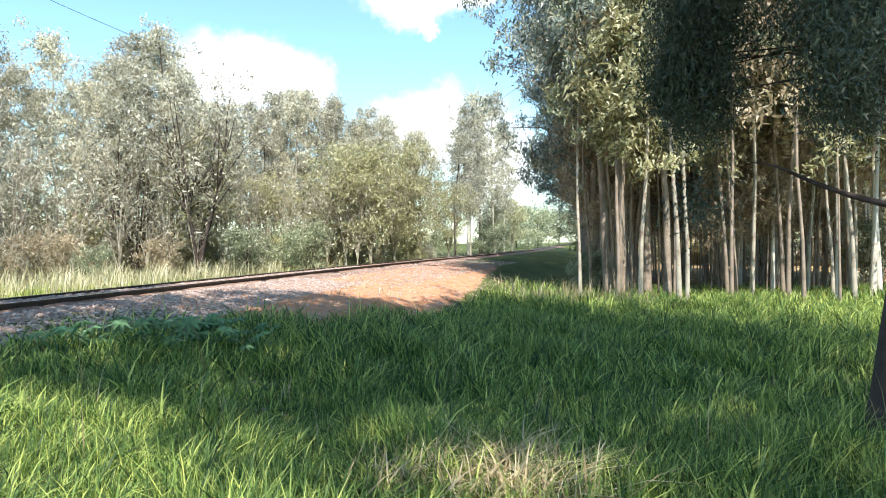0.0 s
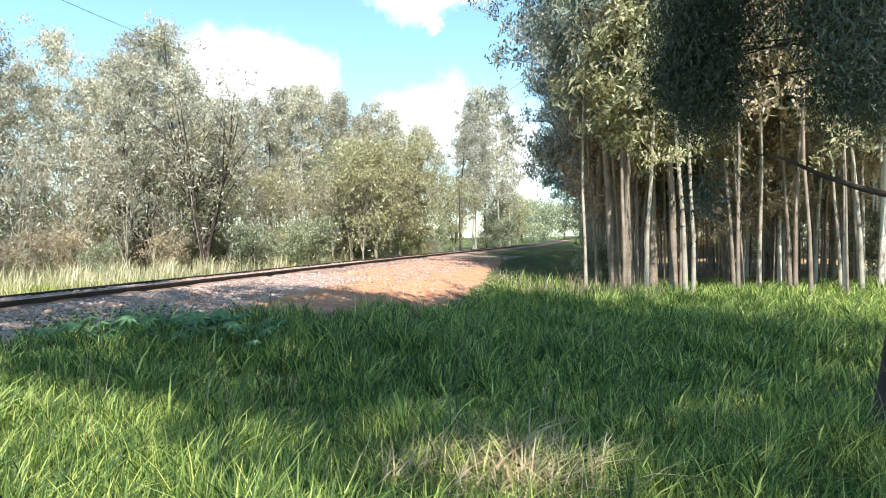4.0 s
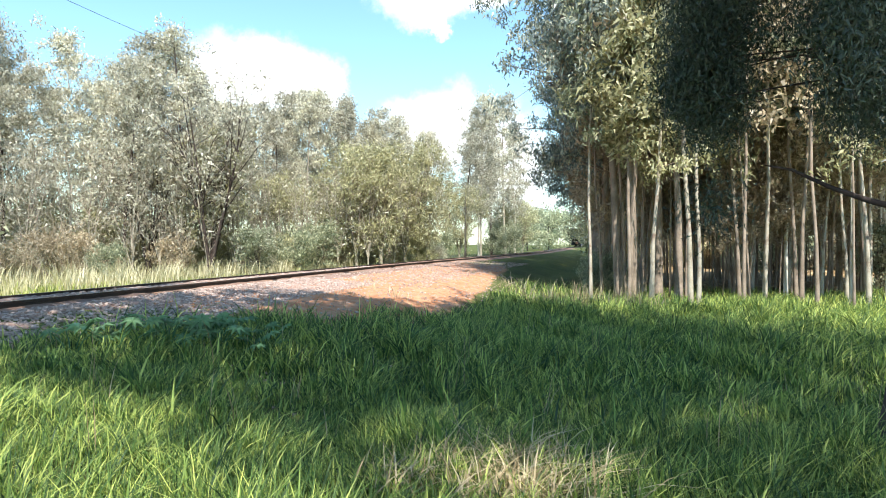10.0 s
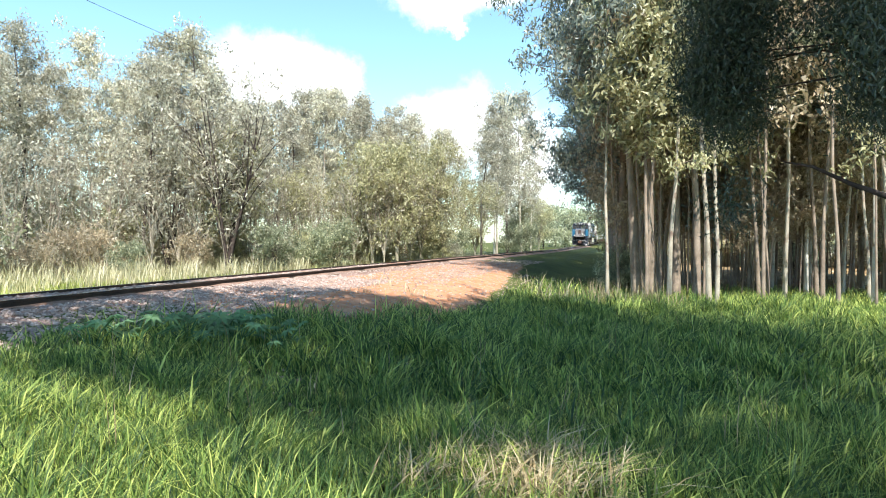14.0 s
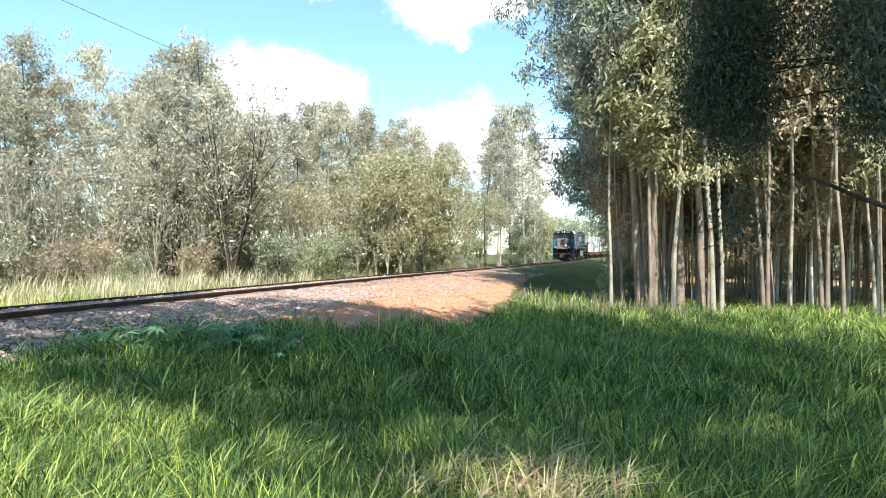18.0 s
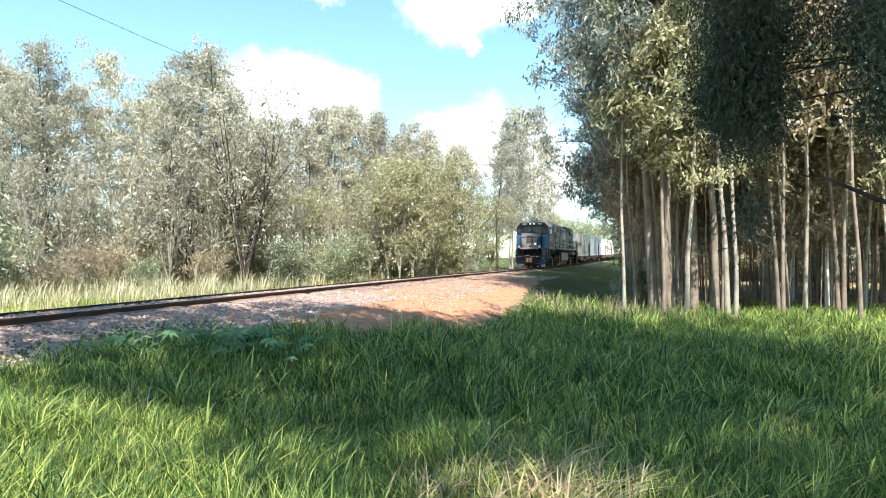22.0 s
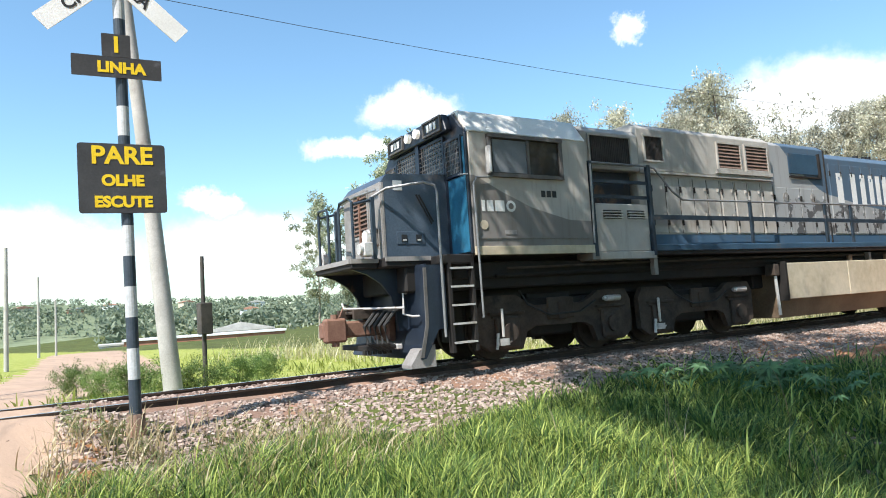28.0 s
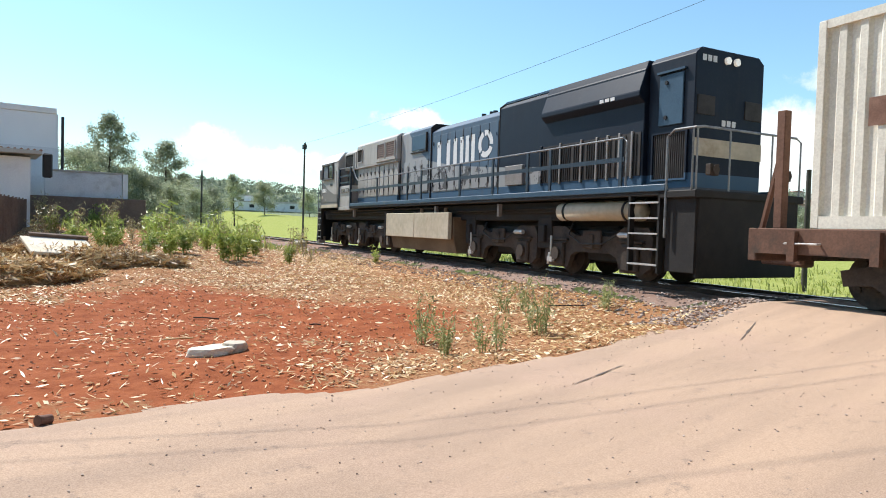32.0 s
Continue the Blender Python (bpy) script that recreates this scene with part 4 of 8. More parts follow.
# ---- grass, weeds and litter ----
def blades_np(rng, x, y, height, width, lean=0.35, segs=3, away=None):
    """Curved tapering blades rooted at x, y."""
    n = len(x)
    h = height * rng.uniform(0.5, 1.25, n) * np.clip(1 + 0.38 * fbm(x, y, 1.5, 4.0, 3), 0.35, 1.7)
    a = rng.uniform(0, 6.28, n) if away is None else away + rng.normal(0, 0.5, n)
    ln = lean * rng.uniform(0.2, 1.7, n) * h
    z0 = ground_z(x, y) - 0.02
    f = np.linspace(0, 1, segs + 1)
    cx = x[:, None] + np.cos(a)[:, None] * ln[:, None] * f[None] ** 2
    cy = y[:, None] + np.sin(a)[:, None] * ln[:, None] * f[None] ** 2
    cz = z0[:, None] + h[:, None] * (f[None] - 0.18 * f[None] ** 3 * (ln / h)[:, None])
    wv = width * rng.uniform(0.6, 1.4, n)[:, None] * np.array([0.8, 1.0, 0.75, 0.06] if segs == 3 else np.linspace(1, 0.08, segs + 1))[None]
    sx, sy = -np.sin(a + 0.5)[:, None] * wv, np.cos(a + 0.5)[:, None] * wv
    V = np.stack([np.stack([cx - sx, cy - sy, cz], -1), np.stack([cx + sx, cy + sy, cz], -1)], 2).reshape(n, -1, 3)
    k = 2 * (segs + 1)
    q1 = np.array([(2 * i, 2 * i + 1, 2 * i + 3, 2 * i + 2) for i in range(segs)])
    Q = (q1[None] + (np.arange(n) * k)[:, None, None]).reshape(-1, 4)
    return V.reshape(-1, 3), Q


def tufts(rng, n_tuft, per, x0, x1, y0, y1, keep, spread=0.1):
    tx, ty = rng.uniform(x0, x1, n_tuft), rng.uniform(y0, y1, n_tuft)
    ok = keep(tx, ty)
    tx, ty = tx[ok], ty[ok]
    x = np.repeat(tx, per) + rng.normal(0, spread, len(tx) * per)
    y = np.repeat(ty, per) + rng.normal(0, spread, len(ty) * per)
    return x, y


def near_grass(x, y):
    d = off_track(x, y)
    edge = np.interp(y, [0, 9, 11, 13, 15, 17, 20, 28, 34], [3.2, 3.0, 3.6, 5.3, 5.4, 6.6, 6.7, 6.6, 8.0]) + 0.35 * fbm(x, y, 1.1, 2.0)
    return (d > edge) & (road_mask(x, y) < -0.12) & (np.hypot(x, y) > 1.9)


rngG = np.random.default_rng(21)
pieces = []
for n, per, b, hgt, w in ((12500, 9, (-6.5, 5, 0.2, 8), 0.17, 0.0042), (2500, 8, (-6.5, 6, 0.2, 9), 0.27, 0.0052), (8000, 9, (-7, 13, 7, 20), 0.3, 0.0095), (2800, 8, (-3, 20, 18, 27), 0.36, 0.014)):
    x, y = tufts(rngG, n, per, b[0], b[1], b[2], b[3], near_grass)
    pieces.append(blades_np(rngG, x, y, hgt, w, 0.6))
# arching clumps whose blades fall outwards
for n, per, b, hgt, w, sp in ((420, 46, (-6.5, 5.5, 0.4, 8.5), 0.28, 0.005, 0.11), (420, 40, (-7, 13, 8, 20), 0.46, 0.011, 0.17)):
    cx, cy = rngG.uniform(b[0], b[1], n), rngG.uniform(b[2], b[3], n)
    ok = near_grass(cx, cy)
    cx, cy = np.repeat(cx[ok], per), np.repeat(cy[ok], per)
    ox, oy = rngG.normal(0, sp, len(cx)), rngG.normal(0, sp, len(cx))
    pieces.append(blades_np(rngG, cx + ox, cy + oy, hgt, w, 0.95, away=np.arctan2(oy, ox)))
v, q = join_np(pieces)
tagged(new("tall_grass", np_mesh("tall_grass", v, q, M_GRASS)), "tall green grass on the slope below the railway", "grass", kind="stuff")
# broad leaves among the grass
x, y = tufts(rngG, 650, 4, -6, 11, 5.2, 17, near_grass, 0.06)
v, q = blades_np(rngG, x, y, 0.42, 0.011, 0.75)
tagged(new("broad_grass", np_mesh("broad_grass", v, q, M_GRASS)), "broad-bladed green grass clumps", "grass", kind="stuff")
# dry patch near the path and dry seed stalks
x, y = tufts(rngG, 150, 13, -0.8, 1.7, 3.4, 5.4, lambda a, b: np.hypot((a - 0.35) / 0.85, (b - 4.4) / 0.65) < 1, 0.1)
p1 = blades_np(rngG, x, y, 0.27, 0.006, 1.1)
x, y = tufts(rngG, 90, 3, -5, 9, 4.5, 17, near_grass, 0.04)
p2 = blades_np(rngG, x, y, 0.62, 0.004, 0.3)
x, y = tufts(rngG, 60, 9, 2.0, 6.5, 19, 24, lambda a, b: near_grass(a, b), 0.1)
p3 = blades_np(rngG, x, y, 0.75, 0.008, 0.45)
x, y = tufts(rngG, 500, 7, -9, -4.5, -0.2, 4.5, lambda a, b: (off_track(a, b) > 1.7) & (off_track(a, b) < 4.4) & (road_mask(a, b) < 0), 0.08)
p4 = blades_np(rngG, x, y, 0.26, 0.006, 0.6)
x, y = tufts(rngG, 150, 9, -3.5, 3.0, 13, 31, lambda a, b: (off_track(a, b) > 3.2) & (off_track(a, b) < 6.6) & (fbm(a, b, 0.8, 7.0) > 0.35), 0.12)
p5 = blades_np(rngG, x, y, 0.2, 0.009, 0.6)
v, q = join_np([p1, p2, p3, p4, p5])
tagged(new("dry_grass", np_mesh("dry_grass", v, q, M_STRAW)), "dry straw-coloured grass and stalks", "grass", kind="stuff")
# strip beyond the rails: low green, then tall dry growth before the trees
def far_strip(lo, hi, y0, y1):
    return lambda a, b: (off_track(a, b) < -lo) & (off_track(a, b) > -hi) & (road_mask(a, b) < -0.2) & (b > y0) & (b < y1)
x, y = tufts(rngG, 2600, 7, -60, 12, 2, 70, far_strip(2.4, 8, 2, 70), 0.16)
p1 = blades_np(rngG, x, y, 0.3, 0.016, 0.5)
x, y = tufts(rngG, 3600, 7, -60, 10, -45, 26, far_strip(4, 30, -45, 24), 0.2)
p2 = blades_np(rngG, x, y, 0.34, 0.02, 0.5)
x, y = tufts(rngG, 1500, 7, -26, 4, -75, -27, lambda a, b: off_track(a, b) > 2.2, 0.22)
p3 = blades_np(rngG, x, y, 0.42, 0.022, 0.5)
v, q = join_np([p1, p2, p3])
tagged(new("verge_grass", np_mesh("verge_grass", v, q, leafy("fresh_grass", (0.19, 0.22, 0.045), (0.31, 0.34, 0.08), (0.44, 0.45, 0.17), 0.4))), "bright green grass beyond the rails", "grass", kind="stuff")
x, y = tufts(rngG, 8000, 8, -42, 14, 14, 78, far_strip(6.5, 24, 14, 78), 0.22)
v, q = blades_np(rngG, x, y, 0.8, 0.012, 0.4)
tagged(new("tall_dry_growth", np_mesh("tall_dry_growth", v, q, leafy("dry_scrub", (0.26, 0.24, 0.12), (0.5, 0.45, 0.26), (0.72, 0.65, 0.45), 0.35))), "tall dry grass and scrub at the foot of the trees", "grass", kind="stuff")


def flakes(rng, x, y, size, lift=0.012, wide=0.2):
    n = len(x)
    c = np.stack([x, y, ground_z(x, y) + lift], -1)
    a = rng.uniform(0, 6.28, n)
    u = np.stack([np.cos(a), np.sin(a), rng.normal(0, 0.25, n)], -1) * (size * rng.uniform(0.5, 1.8, n))[:, None]
    w = np.stack([-np.sin(a), np.cos(a), rng.normal(0, 0.4, n)], -1) * (size * wide * rng.uniform(0.5, 1.5, n))[:, None]
    V = np.stack([c - u, c - w, c + u, c + w], 1).reshape(-1, 3)
    return V, np.arange(4 * n).reshape(-1, 4)


M_HUSK = leafy("dry_husks", (0.3, 0.15, 0.06), (0.6, 0.4, 0.18), (0.88, 0.72, 0.45), 0.15)
n = 165000
x, y = rngG.uniform(-14, 2.5, n), rngG.uniform(-34, -5.0, n)
red = np.hypot((x + 1.0) / 5.4, (y + 10.2) / 4.6) + 0.2 * fbm(x, y, 0.9, 6.0)
ok = (off_track(x, y) > 1.7) & (road_mask(x, y) < -0.05) & (rngG.random(n) < np.clip((red - 0.72) / 0.4, 0.13, 0.8) * np.clip(0.75 + 0.9 * fbm(x, y, 0.7, 3.0), 0.35, 1.2))
x, y = x[ok], y[ok]
half = len(x) // 2
v, q = join_np([flakes(rngG, x[:half], y[:half], 0.05, 0.016), flakes(rngG, x[half:], y[half:], 0.036, 0.02, 0.42)])
tagged(new("straw_litter", np_mesh("straw_litter", v, q, M_HUSK)), "dry straw and husks strewn over red soil", "litter", kind="stuff")
x, y = rngG.uniform(-7, 3, 2600), rngG.uniform(-16, -5.8, 2600)
scatter_stones("soil_clods", np.stack([x, y, ground_z(x, y) + 0.004], -1), 0.024, surface("red_clods", (0.34, 0.12, 0.06), (0.55, 0.3, 0.18), 8, 60, 0.95), rngG, "clods and pebbles on the red soil", "stones")
n = 5000
x, y = rngG.uniform(3, 30, n), rngG.uniform(18, 50, n)
ok = off_track(x, y) > 9
v, q = flakes(rngG, x[ok], y[ok], 0.13, 0.02)
tagged(new("leaf_litter", np_mesh("leaf_litter", v, q, M_HUSK)), "dry leaf litter under the plantation", "litter", kind="stuff")


# weeds on the red soil, castor plants by the ballast
def make_weed(seed, height, n_stem, leaf, mat, name="weed", label="leafy green weed on the red soil", n_leaf=34, spread=0.14):
    rng = np.random.default_rng(seed)
    w = empty(name)
    tips = []
    for i in range(n_stem):
        a, r = rng.uniform(0, 6.28), spread * rng.uniform(0.3, 1.6)
        h = height * rng.uniform(0.6, 1.1)
        pts = np.array([(r * 0.4 * math.cos(a), r * 0.4 * math.sin(a), -0.04), (r * 0.7 * math.cos(a), r * 0.7 * math.sin(a), h * 0.5), (r * 1.6 * math.cos(a), r * 1.6 * math.sin(a), h)])
        v, q = tube_np(pts, [0.008, 0.006, 0.003], 5)
        o = new("stem", np_mesh("stem", v, q, mat))
        o.parent = w
        tips += [pts[1] * (1 - f) + pts[2] * f for f in np.linspace(-0.5, 1, 8)]
    v, q = leaves_np(rng, np.array(tips), height * 0.13, n_leaf * n_stem, leaf, -0.1, 0.22)
    v[:, 2] = np.maximum(v[:, 2], 0.01)
    o = new("foliage", np_mesh("foliage", v, q, mat))
    o.parent = w
    return tagged(w, label, "weed", "weeds on the red soil")


M_WEED = leafy("weed_leaves", (0.13, 0.17, 0.06), (0.33, 0.37, 0.15), (0.58, 0.57, 0.32), 0.4)
M_WEEDLUSH = leafy("lush_weed_leaves", (0.18, 0.25, 0.05), (0.38, 0.46, 0.11), (0.62, 0.65, 0.26), 0.45)
M_WEEDDRY = leafy("dry_weed_leaves", (0.2, 0.16, 0.07), (0.38, 0.33, 0.16), (0.58, 0.53, 0.31), 0.3)
weeds = [make_weed(s, h, k, lf, m, n_leaf=nl) for s, h, k, lf, m, nl in ((31, 0.75, 5, 0.05, M_WEED, 34), (32, 0.55, 5, 0.05, M_WEED, 34), (33, 0.85, 7, 0.08, M_WEEDLUSH, 40), (34, 1.0, 6, 0.05, M_WEEDDRY, 30))]
for i, (x, y, k, sc) in enumerate(((-5.16, -7.55, 0, 1.1), (-5.0, -7.3, 1, 1.0), (-4.77, -6.44, 0, 0.9), (-4.9, -6.6, 1, 1.0), (-5.18, -6.21, 1, 1.0), (-5.38, -6.18, 0, 0.9), (-7.86, -8.39, 0, 1.0), (-7.6, -8.6, 1, 1.1), (-6.44, -6.44, 0, 1.3), (-6.5, -6.7, 1, 1.1), (-9.0, -7.52, 0, 0.85), (-9.15, -7.7, 1, 1.0), (-7.66, 1.9, 1, 0.9), (-7.3, 2.1, 1, 0.8), (-6.9, 2.3, 0, 0.5),
                                  (-4.1, -19.5, 2, 1.2), (-4.9, -20.5, 2, 1.3), (-5.6, -21.5, 2, 1.2), (-6.4, -20.0, 2, 1.5), (-6.9, -20.4, 2, 1.5), (-7.6, -21.8, 2, 1.2), (-3.2, -20.6, 2, 1.3), (-2.6, -21.5, 2, 1.2), (-8.4, -23, 2, 1.2), (-7.0, -24, 2, 1.4), (-5.2, -24, 2, 1.4), (-9.4, -26, 2, 1.3), (-8.6, -28, 2, 1.5), (-3.9, -23.5, 2, 1.3), (-10.5, -30, 2, 1.4), (-6.2, -27, 2, 1.5))):
    o = copy_thing(weeds[k], pose(x, y, float(ground_z(x, y)), 0, 0, 71 * i))
    o.scale = (sc * (0.74 if y > -15 else 1.0),) * 3
for i in range(52):                       # the weedy strip before the field
    x = float(rngG.uniform(-11.5, -1.5))
    y = float(rngG.uniform(-31, -19.5))
    o = copy_thing(weeds[(2, 3, 3)[i % 3]], pose(x, y, float(ground_z(x, y)), 0, 0, 37 * i))
    o.scale = (float(rngG.uniform(0.6, 1.25)),) * 3
for w in weeds:
    for o in list(w.children_recursive) + [w]:
        bpy.data.objects.remove(o)


def palmate(bm, centre, normal_to, r, lobes=8):
    """A star-shaped leaf of pointed lobes, slightly cupped."""
    m = Matrix.Translation(centre) @ Vector(normal_to).to_track_quat("Z", "Y").to_matrix().to_4x4()
    mid = bm.verts.new(m @ Vector((0, 0, 0)))
    ring = []
    for i in range(lobes * 2):
        a = i * math.pi / lobes
        rr = r if i % 2 == 0 else r * 0.42
        ring.append(bm.verts.new(m @ Vector((rr * math.cos(a), rr * math.sin(a), -0.22 * rr if i % 2 == 0 else 0.02))))
    for i in range(len(ring)):
        bm.faces.new((mid, ring[i], ring[(i + 1) % len(ring)]))


M_CASTOR = leafy("castor_leaves", (0.035, 0.095, 0.04), (0.08, 0.185, 0.075), (0.2, 0.34, 0.16), 0.3)
rc = random.Random(5)
for px, py, k in ((-4.3, 8.3, 9), (-3.75, 8.6, 11), (-3.2, 9.0, 11), (-2.65, 9.4, 9), (-4.7, 8.0, 5), (-3.5, 9.3, 9)):
    c = empty("castor_plant", px, py, float(ground_z(px, py)))
    for i in range(k):
        a, h, r = rc.uniform(0, 6.28), rc.uniform(0.2, 0.5), rc.uniform(0.12, 0.5)
        tip = (r * math.cos(a), r * math.sin(a), h)
        part("stem", tube([(0, 0, -0.05), (tip[0] * 0.4, tip[1] * 0.4, h * 0.6), tip], 0.008, 5), M_CASTOR, c)
        bm = bmesh.new()
        palmate(bm, tip, (rc.uniform(-0.5, 0.3), rc.uniform(-0.8, 0.1), 1), rc.uniform(0.1, 0.21))
        part("leaf", bm, M_CASTOR, c)
    tagged(c, "castor plant with large star-shaped green leaves", "plant", "castor plants by the ballast")

# ---- the train ----
def livery_material():
    """Worn loco paint: tan front, a steel-blue wave that turns navy to the rear, a blue band low down, grime in streaks."""
    m, n, l, b = nodes_of("loco_livery")
    co = n.new("ShaderNodeTexCoord").outputs["Object"]
    sep = n.new("ShaderNodeSeparateXYZ")
    l.new(co, sep.inputs[0])
    X, Z = sep.outputs[0], sep.outputs[2]
    def math2(op, a, c):
        x = n.new("ShaderNodeMath")
        x.operation = op
        for i, v in enumerate((a, c)):
            if hasattr(v, "is_output"):
                l.new(v, x.inputs[i])
            else:
                x.inputs[i].default_value = v
        return x.outputs[0]
    def along(stops):
        u = math2("DIVIDE", math2("ADD", X, 22.0), 22.0)
        r = ramp(n, [((x + 22) / 22, (z / 5,) * 3) for x, z in stops])
        l.new(u, r.inputs[0])
        return math2("MULTIPLY", r.outputs[0], 5.0)
    big, fine = noise_tex(n, l, co, 1.1, 8, 0.7), noise_tex(n, l, co, 35, 4)
    mp = n.new("ShaderNodeMapping")
    mp.inputs["Scale"].default_value = (5.0, 5.0, 0.55)
    l.new(co, mp.inputs[0])
    streak = noise_tex(n, l, mp.outputs[0], 1.6, 6, 0.65)
    base = mix(n, l, step(n, l, big, 0.35, 0.65), (0.36, 0.335, 0.305), (0.45, 0.425, 0.395))
    # cab: a greyer swoosh below
    cabline = along([(-22, 0), (-2.7, 0.0), (-2.65, 2.28), (-2.0, 2.3), (-1.2, 2.5), (-0.6, 2.75), (-0.1, 3.0)])
    base = mix(n, l, step(n, l, math2("SUBTRACT", cabline, Z), -0.01, 0.01), base, (0.2, 0.187, 0.178))
    # the wave on the long hood
    wave = along([(-19.5, 2.05), (-18.3, 2.4), (-15.0, 2.62), (-12.4, 2.85), (-10.6, 3.15), (-9.6, 3.7), (-9.0, 4.25), (-8.6, 5.0)])
    light = mix(n, l, step(n, l, math2("MULTIPLY", X, -1.0), 8.4, 8.6), base, (0.33, 0.335, 0.34))
    bluec = mix(n, l, step(n, l, math2("MULTIPLY", X, -1.0), 14.95, 15.05), (0.08, 0.125, 0.18), (0.007, 0.013, 0.026))
    # low rear: navy below the light band, bare patches in the light paint
    low = mix(n, l, step(n, l, math2("MULTIPLY", X, -1.0), 17.0, 18.5), light, (0.075, 0.08, 0.09))
    worn = noise_tex(n, l, co, 2.6, 5, 0.6)
    wornk = math2("MULTIPLY", step(n, l, worn, 0.56, 0.575), step(n, l, math2("SUBTRACT", 3.2, Z), 0.1, 0.4))
    wornk = math2("MULTIPLY", wornk, step(n, l, math2("MULTIPLY", X, -1.0), 8.3, 9.3))
    low = mix(n, l, wornk, low, (0.1, 0.1, 0.105))
    col = mix(n, l, step(n, l, math2("SUBTRACT", Z, wave), -0.01, 0.01), low, bluec)
    band = math2("MULTIPLY", step(n, l, Z, 1.82, 1.84), step(n, l, math2("SUBTRACT", 2.1, Z), 0.0, 0.015))
    band = math2("MULTIPLY", band, step(n, l, math2("MULTIPLY", X, -1.0), 4.0, 4.05))
    col = mix(n, l, band, col, (0.06, 0.115, 0.185))
    grime = math2("MULTIPLY", step(n, l, streak, 0.48, 0.78), math2("SUBTRACT", 0.36, math2("MULTIPLY", step(n, l, math2("MULTIPLY", X, -1.0), 14.9, 15.1), 0.3)))
    col = mix(n, l, grime, col, (0.12, 0.085, 0.06))
    col = mix(n, l, math2("MULTIPLY", step(n, l, fine, 0.55, 0.8), 0.15), col, (0.16, 0.12, 0.09))
    l.new(col, b.inputs["Base Color"])
    rr = n.new("ShaderNodeMapRange")
    rr.inputs["To Min"].default_value, rr.inputs["To Max"].default_value = 0.35, 0.7
    l.new(big, rr.inputs["Value"])
    l.new(rr.outputs[0], b.inputs["Roughness"])
    b.inputs["Specular IOR Level"].default_value = 0.25
    bump(n, l, big, b, 0.12, 0.02)
    return m


M_LIVERY = livery_material()
M_BLUE = surface("faded_blue_paint", (0.03, 0.068, 0.112), (0.045, 0.092, 0.145), 1.5, 40, 0.45, 0, 0.08, (0.14, 0.13, 0.12), (0.55, 0.75), 1.2)
M_NOSEBLUE = surface("grey_blue_paint", (0.05, 0.075, 0.11), (0.085, 0.11, 0.145), 1.3, 40, 0.45, 0, 0.08, (0.15, 0.14, 0.135), (0.55, 0.72), 1.5)
M_NOSE = surface("dirty_white_paint", (0.21, 0.195, 0.185), (0.3, 0.285, 0.275), 2.0, 40, 0.5, 0, 0.08, (0.2, 0.16, 0.13), (0.52, 0.72), 1.4)
M_CABBLUE = surface("bright_blue_paint", (0.02, 0.12, 0.21), (0.03, 0.155, 0.26), 1.5, 40, 0.4, 0, 0.05, (0.08, 0.13, 0.17), (0.58, 0.75), 1.5)
M_ROOF = surface("white_cab_roof", (0.74, 0.72, 0.68), (0.8, 0.79, 0.76), 2, 40, 0.55, 0, 0.06, (0.55, 0.5, 0.44), (0.62, 0.8), 1.5)
M_DARK = surface("grimy_underframe", (0.012, 0.011, 0.011), (0.021, 0.018, 0.017), 3, 40, 0.75, 0, 0.25, (0.036, 0.027, 0.021), (0.52, 0.78), 1.6)
M_BOGIE = surface("dusty_bogie", (0.045, 0.033, 0.026), (0.08, 0.058, 0.045), 2, 30, 0.85, 0, 0.3, (0.028, 0.023, 0.02), (0.5, 0.7), 2.2)
M_PILOT = surface("dark_blue_plate", (0.011, 0.017, 0.028), (0.018, 0.026, 0.042), 2, 40, 0.4, 0, 0.1, (0.16, 0.085, 0.05), (0.56, 0.72), 1.4)
M_TANK = surface("tan_tank_plate", (0.46, 0.39, 0.28), (0.54, 0.47, 0.36), 1.2, 6, 0.6, 0, 0.03, (0.3, 0.21, 0.12), (0.55, 0.75), 0.9)
M_TANKLOW = surface("brown_tank", (0.13, 0.09, 0.06), (0.2, 0.14, 0.09), 1.2, 30, 0.8, 0, 0.1)
# blue-grey paint darkened to carry the mid rail's shade
M_RAILING = surface("shaded_blue_grey_railing", (0.02, 0.032, 0.047), (0.034, 0.05, 0.07), 6, 50, 0.4, 0, 0.05, (0.16, 0.13, 0.11), (0.6, 0.75), 4)
M_HANDRAIL = surface("worn_handrail", (0.17, 0.175, 0.185), (0.27, 0.275, 0.28), 6, 50, 0.4, 0.2, 0.05)
M_GRILLE = surface("dark_grille", (0.03, 0.026, 0.024), (0.05, 0.043, 0.04), 4, 40, 0.7, 0, 0.1)
M_LOUVRE = surface("brown_louvre", (0.16, 0.1, 0.08), (0.23, 0.15, 0.12), 4, 40, 0.7, 0, 0.1)
M_WHITE = surface("white_lettering", (0.68, 0.68, 0.67), (0.76, 0.76, 0.75), 3, 50, 0.5, 0, 0.03, (0.45, 0.43, 0.4), (0.62, 0.75), 2)
M_STEEL = surface("bright_steel", (0.5, 0.48, 0.46), (0.62, 0.6, 0.58), 5, 50, 0.4, 0.3, 0.05, (0.3, 0.22, 0.17), (0.55, 0.75), 3)
M_COUPLER = surface("rusty_casting", (0.17, 0.085, 0.06), (0.25, 0.14, 0.1), 5, 50, 0.8, 0.1, 0.3)
M_RUBBER = surface("black_rubber", (0.02, 0.02, 0.02), (0.03, 0.03, 0.03), 8, 60, 0.6, 0, 0.1)
M_BLACK = surface("black_paint", (0.014, 0.014, 0.016), (0.024, 0.024, 0.026), 5, 60, 0.5, 0, 0.05)


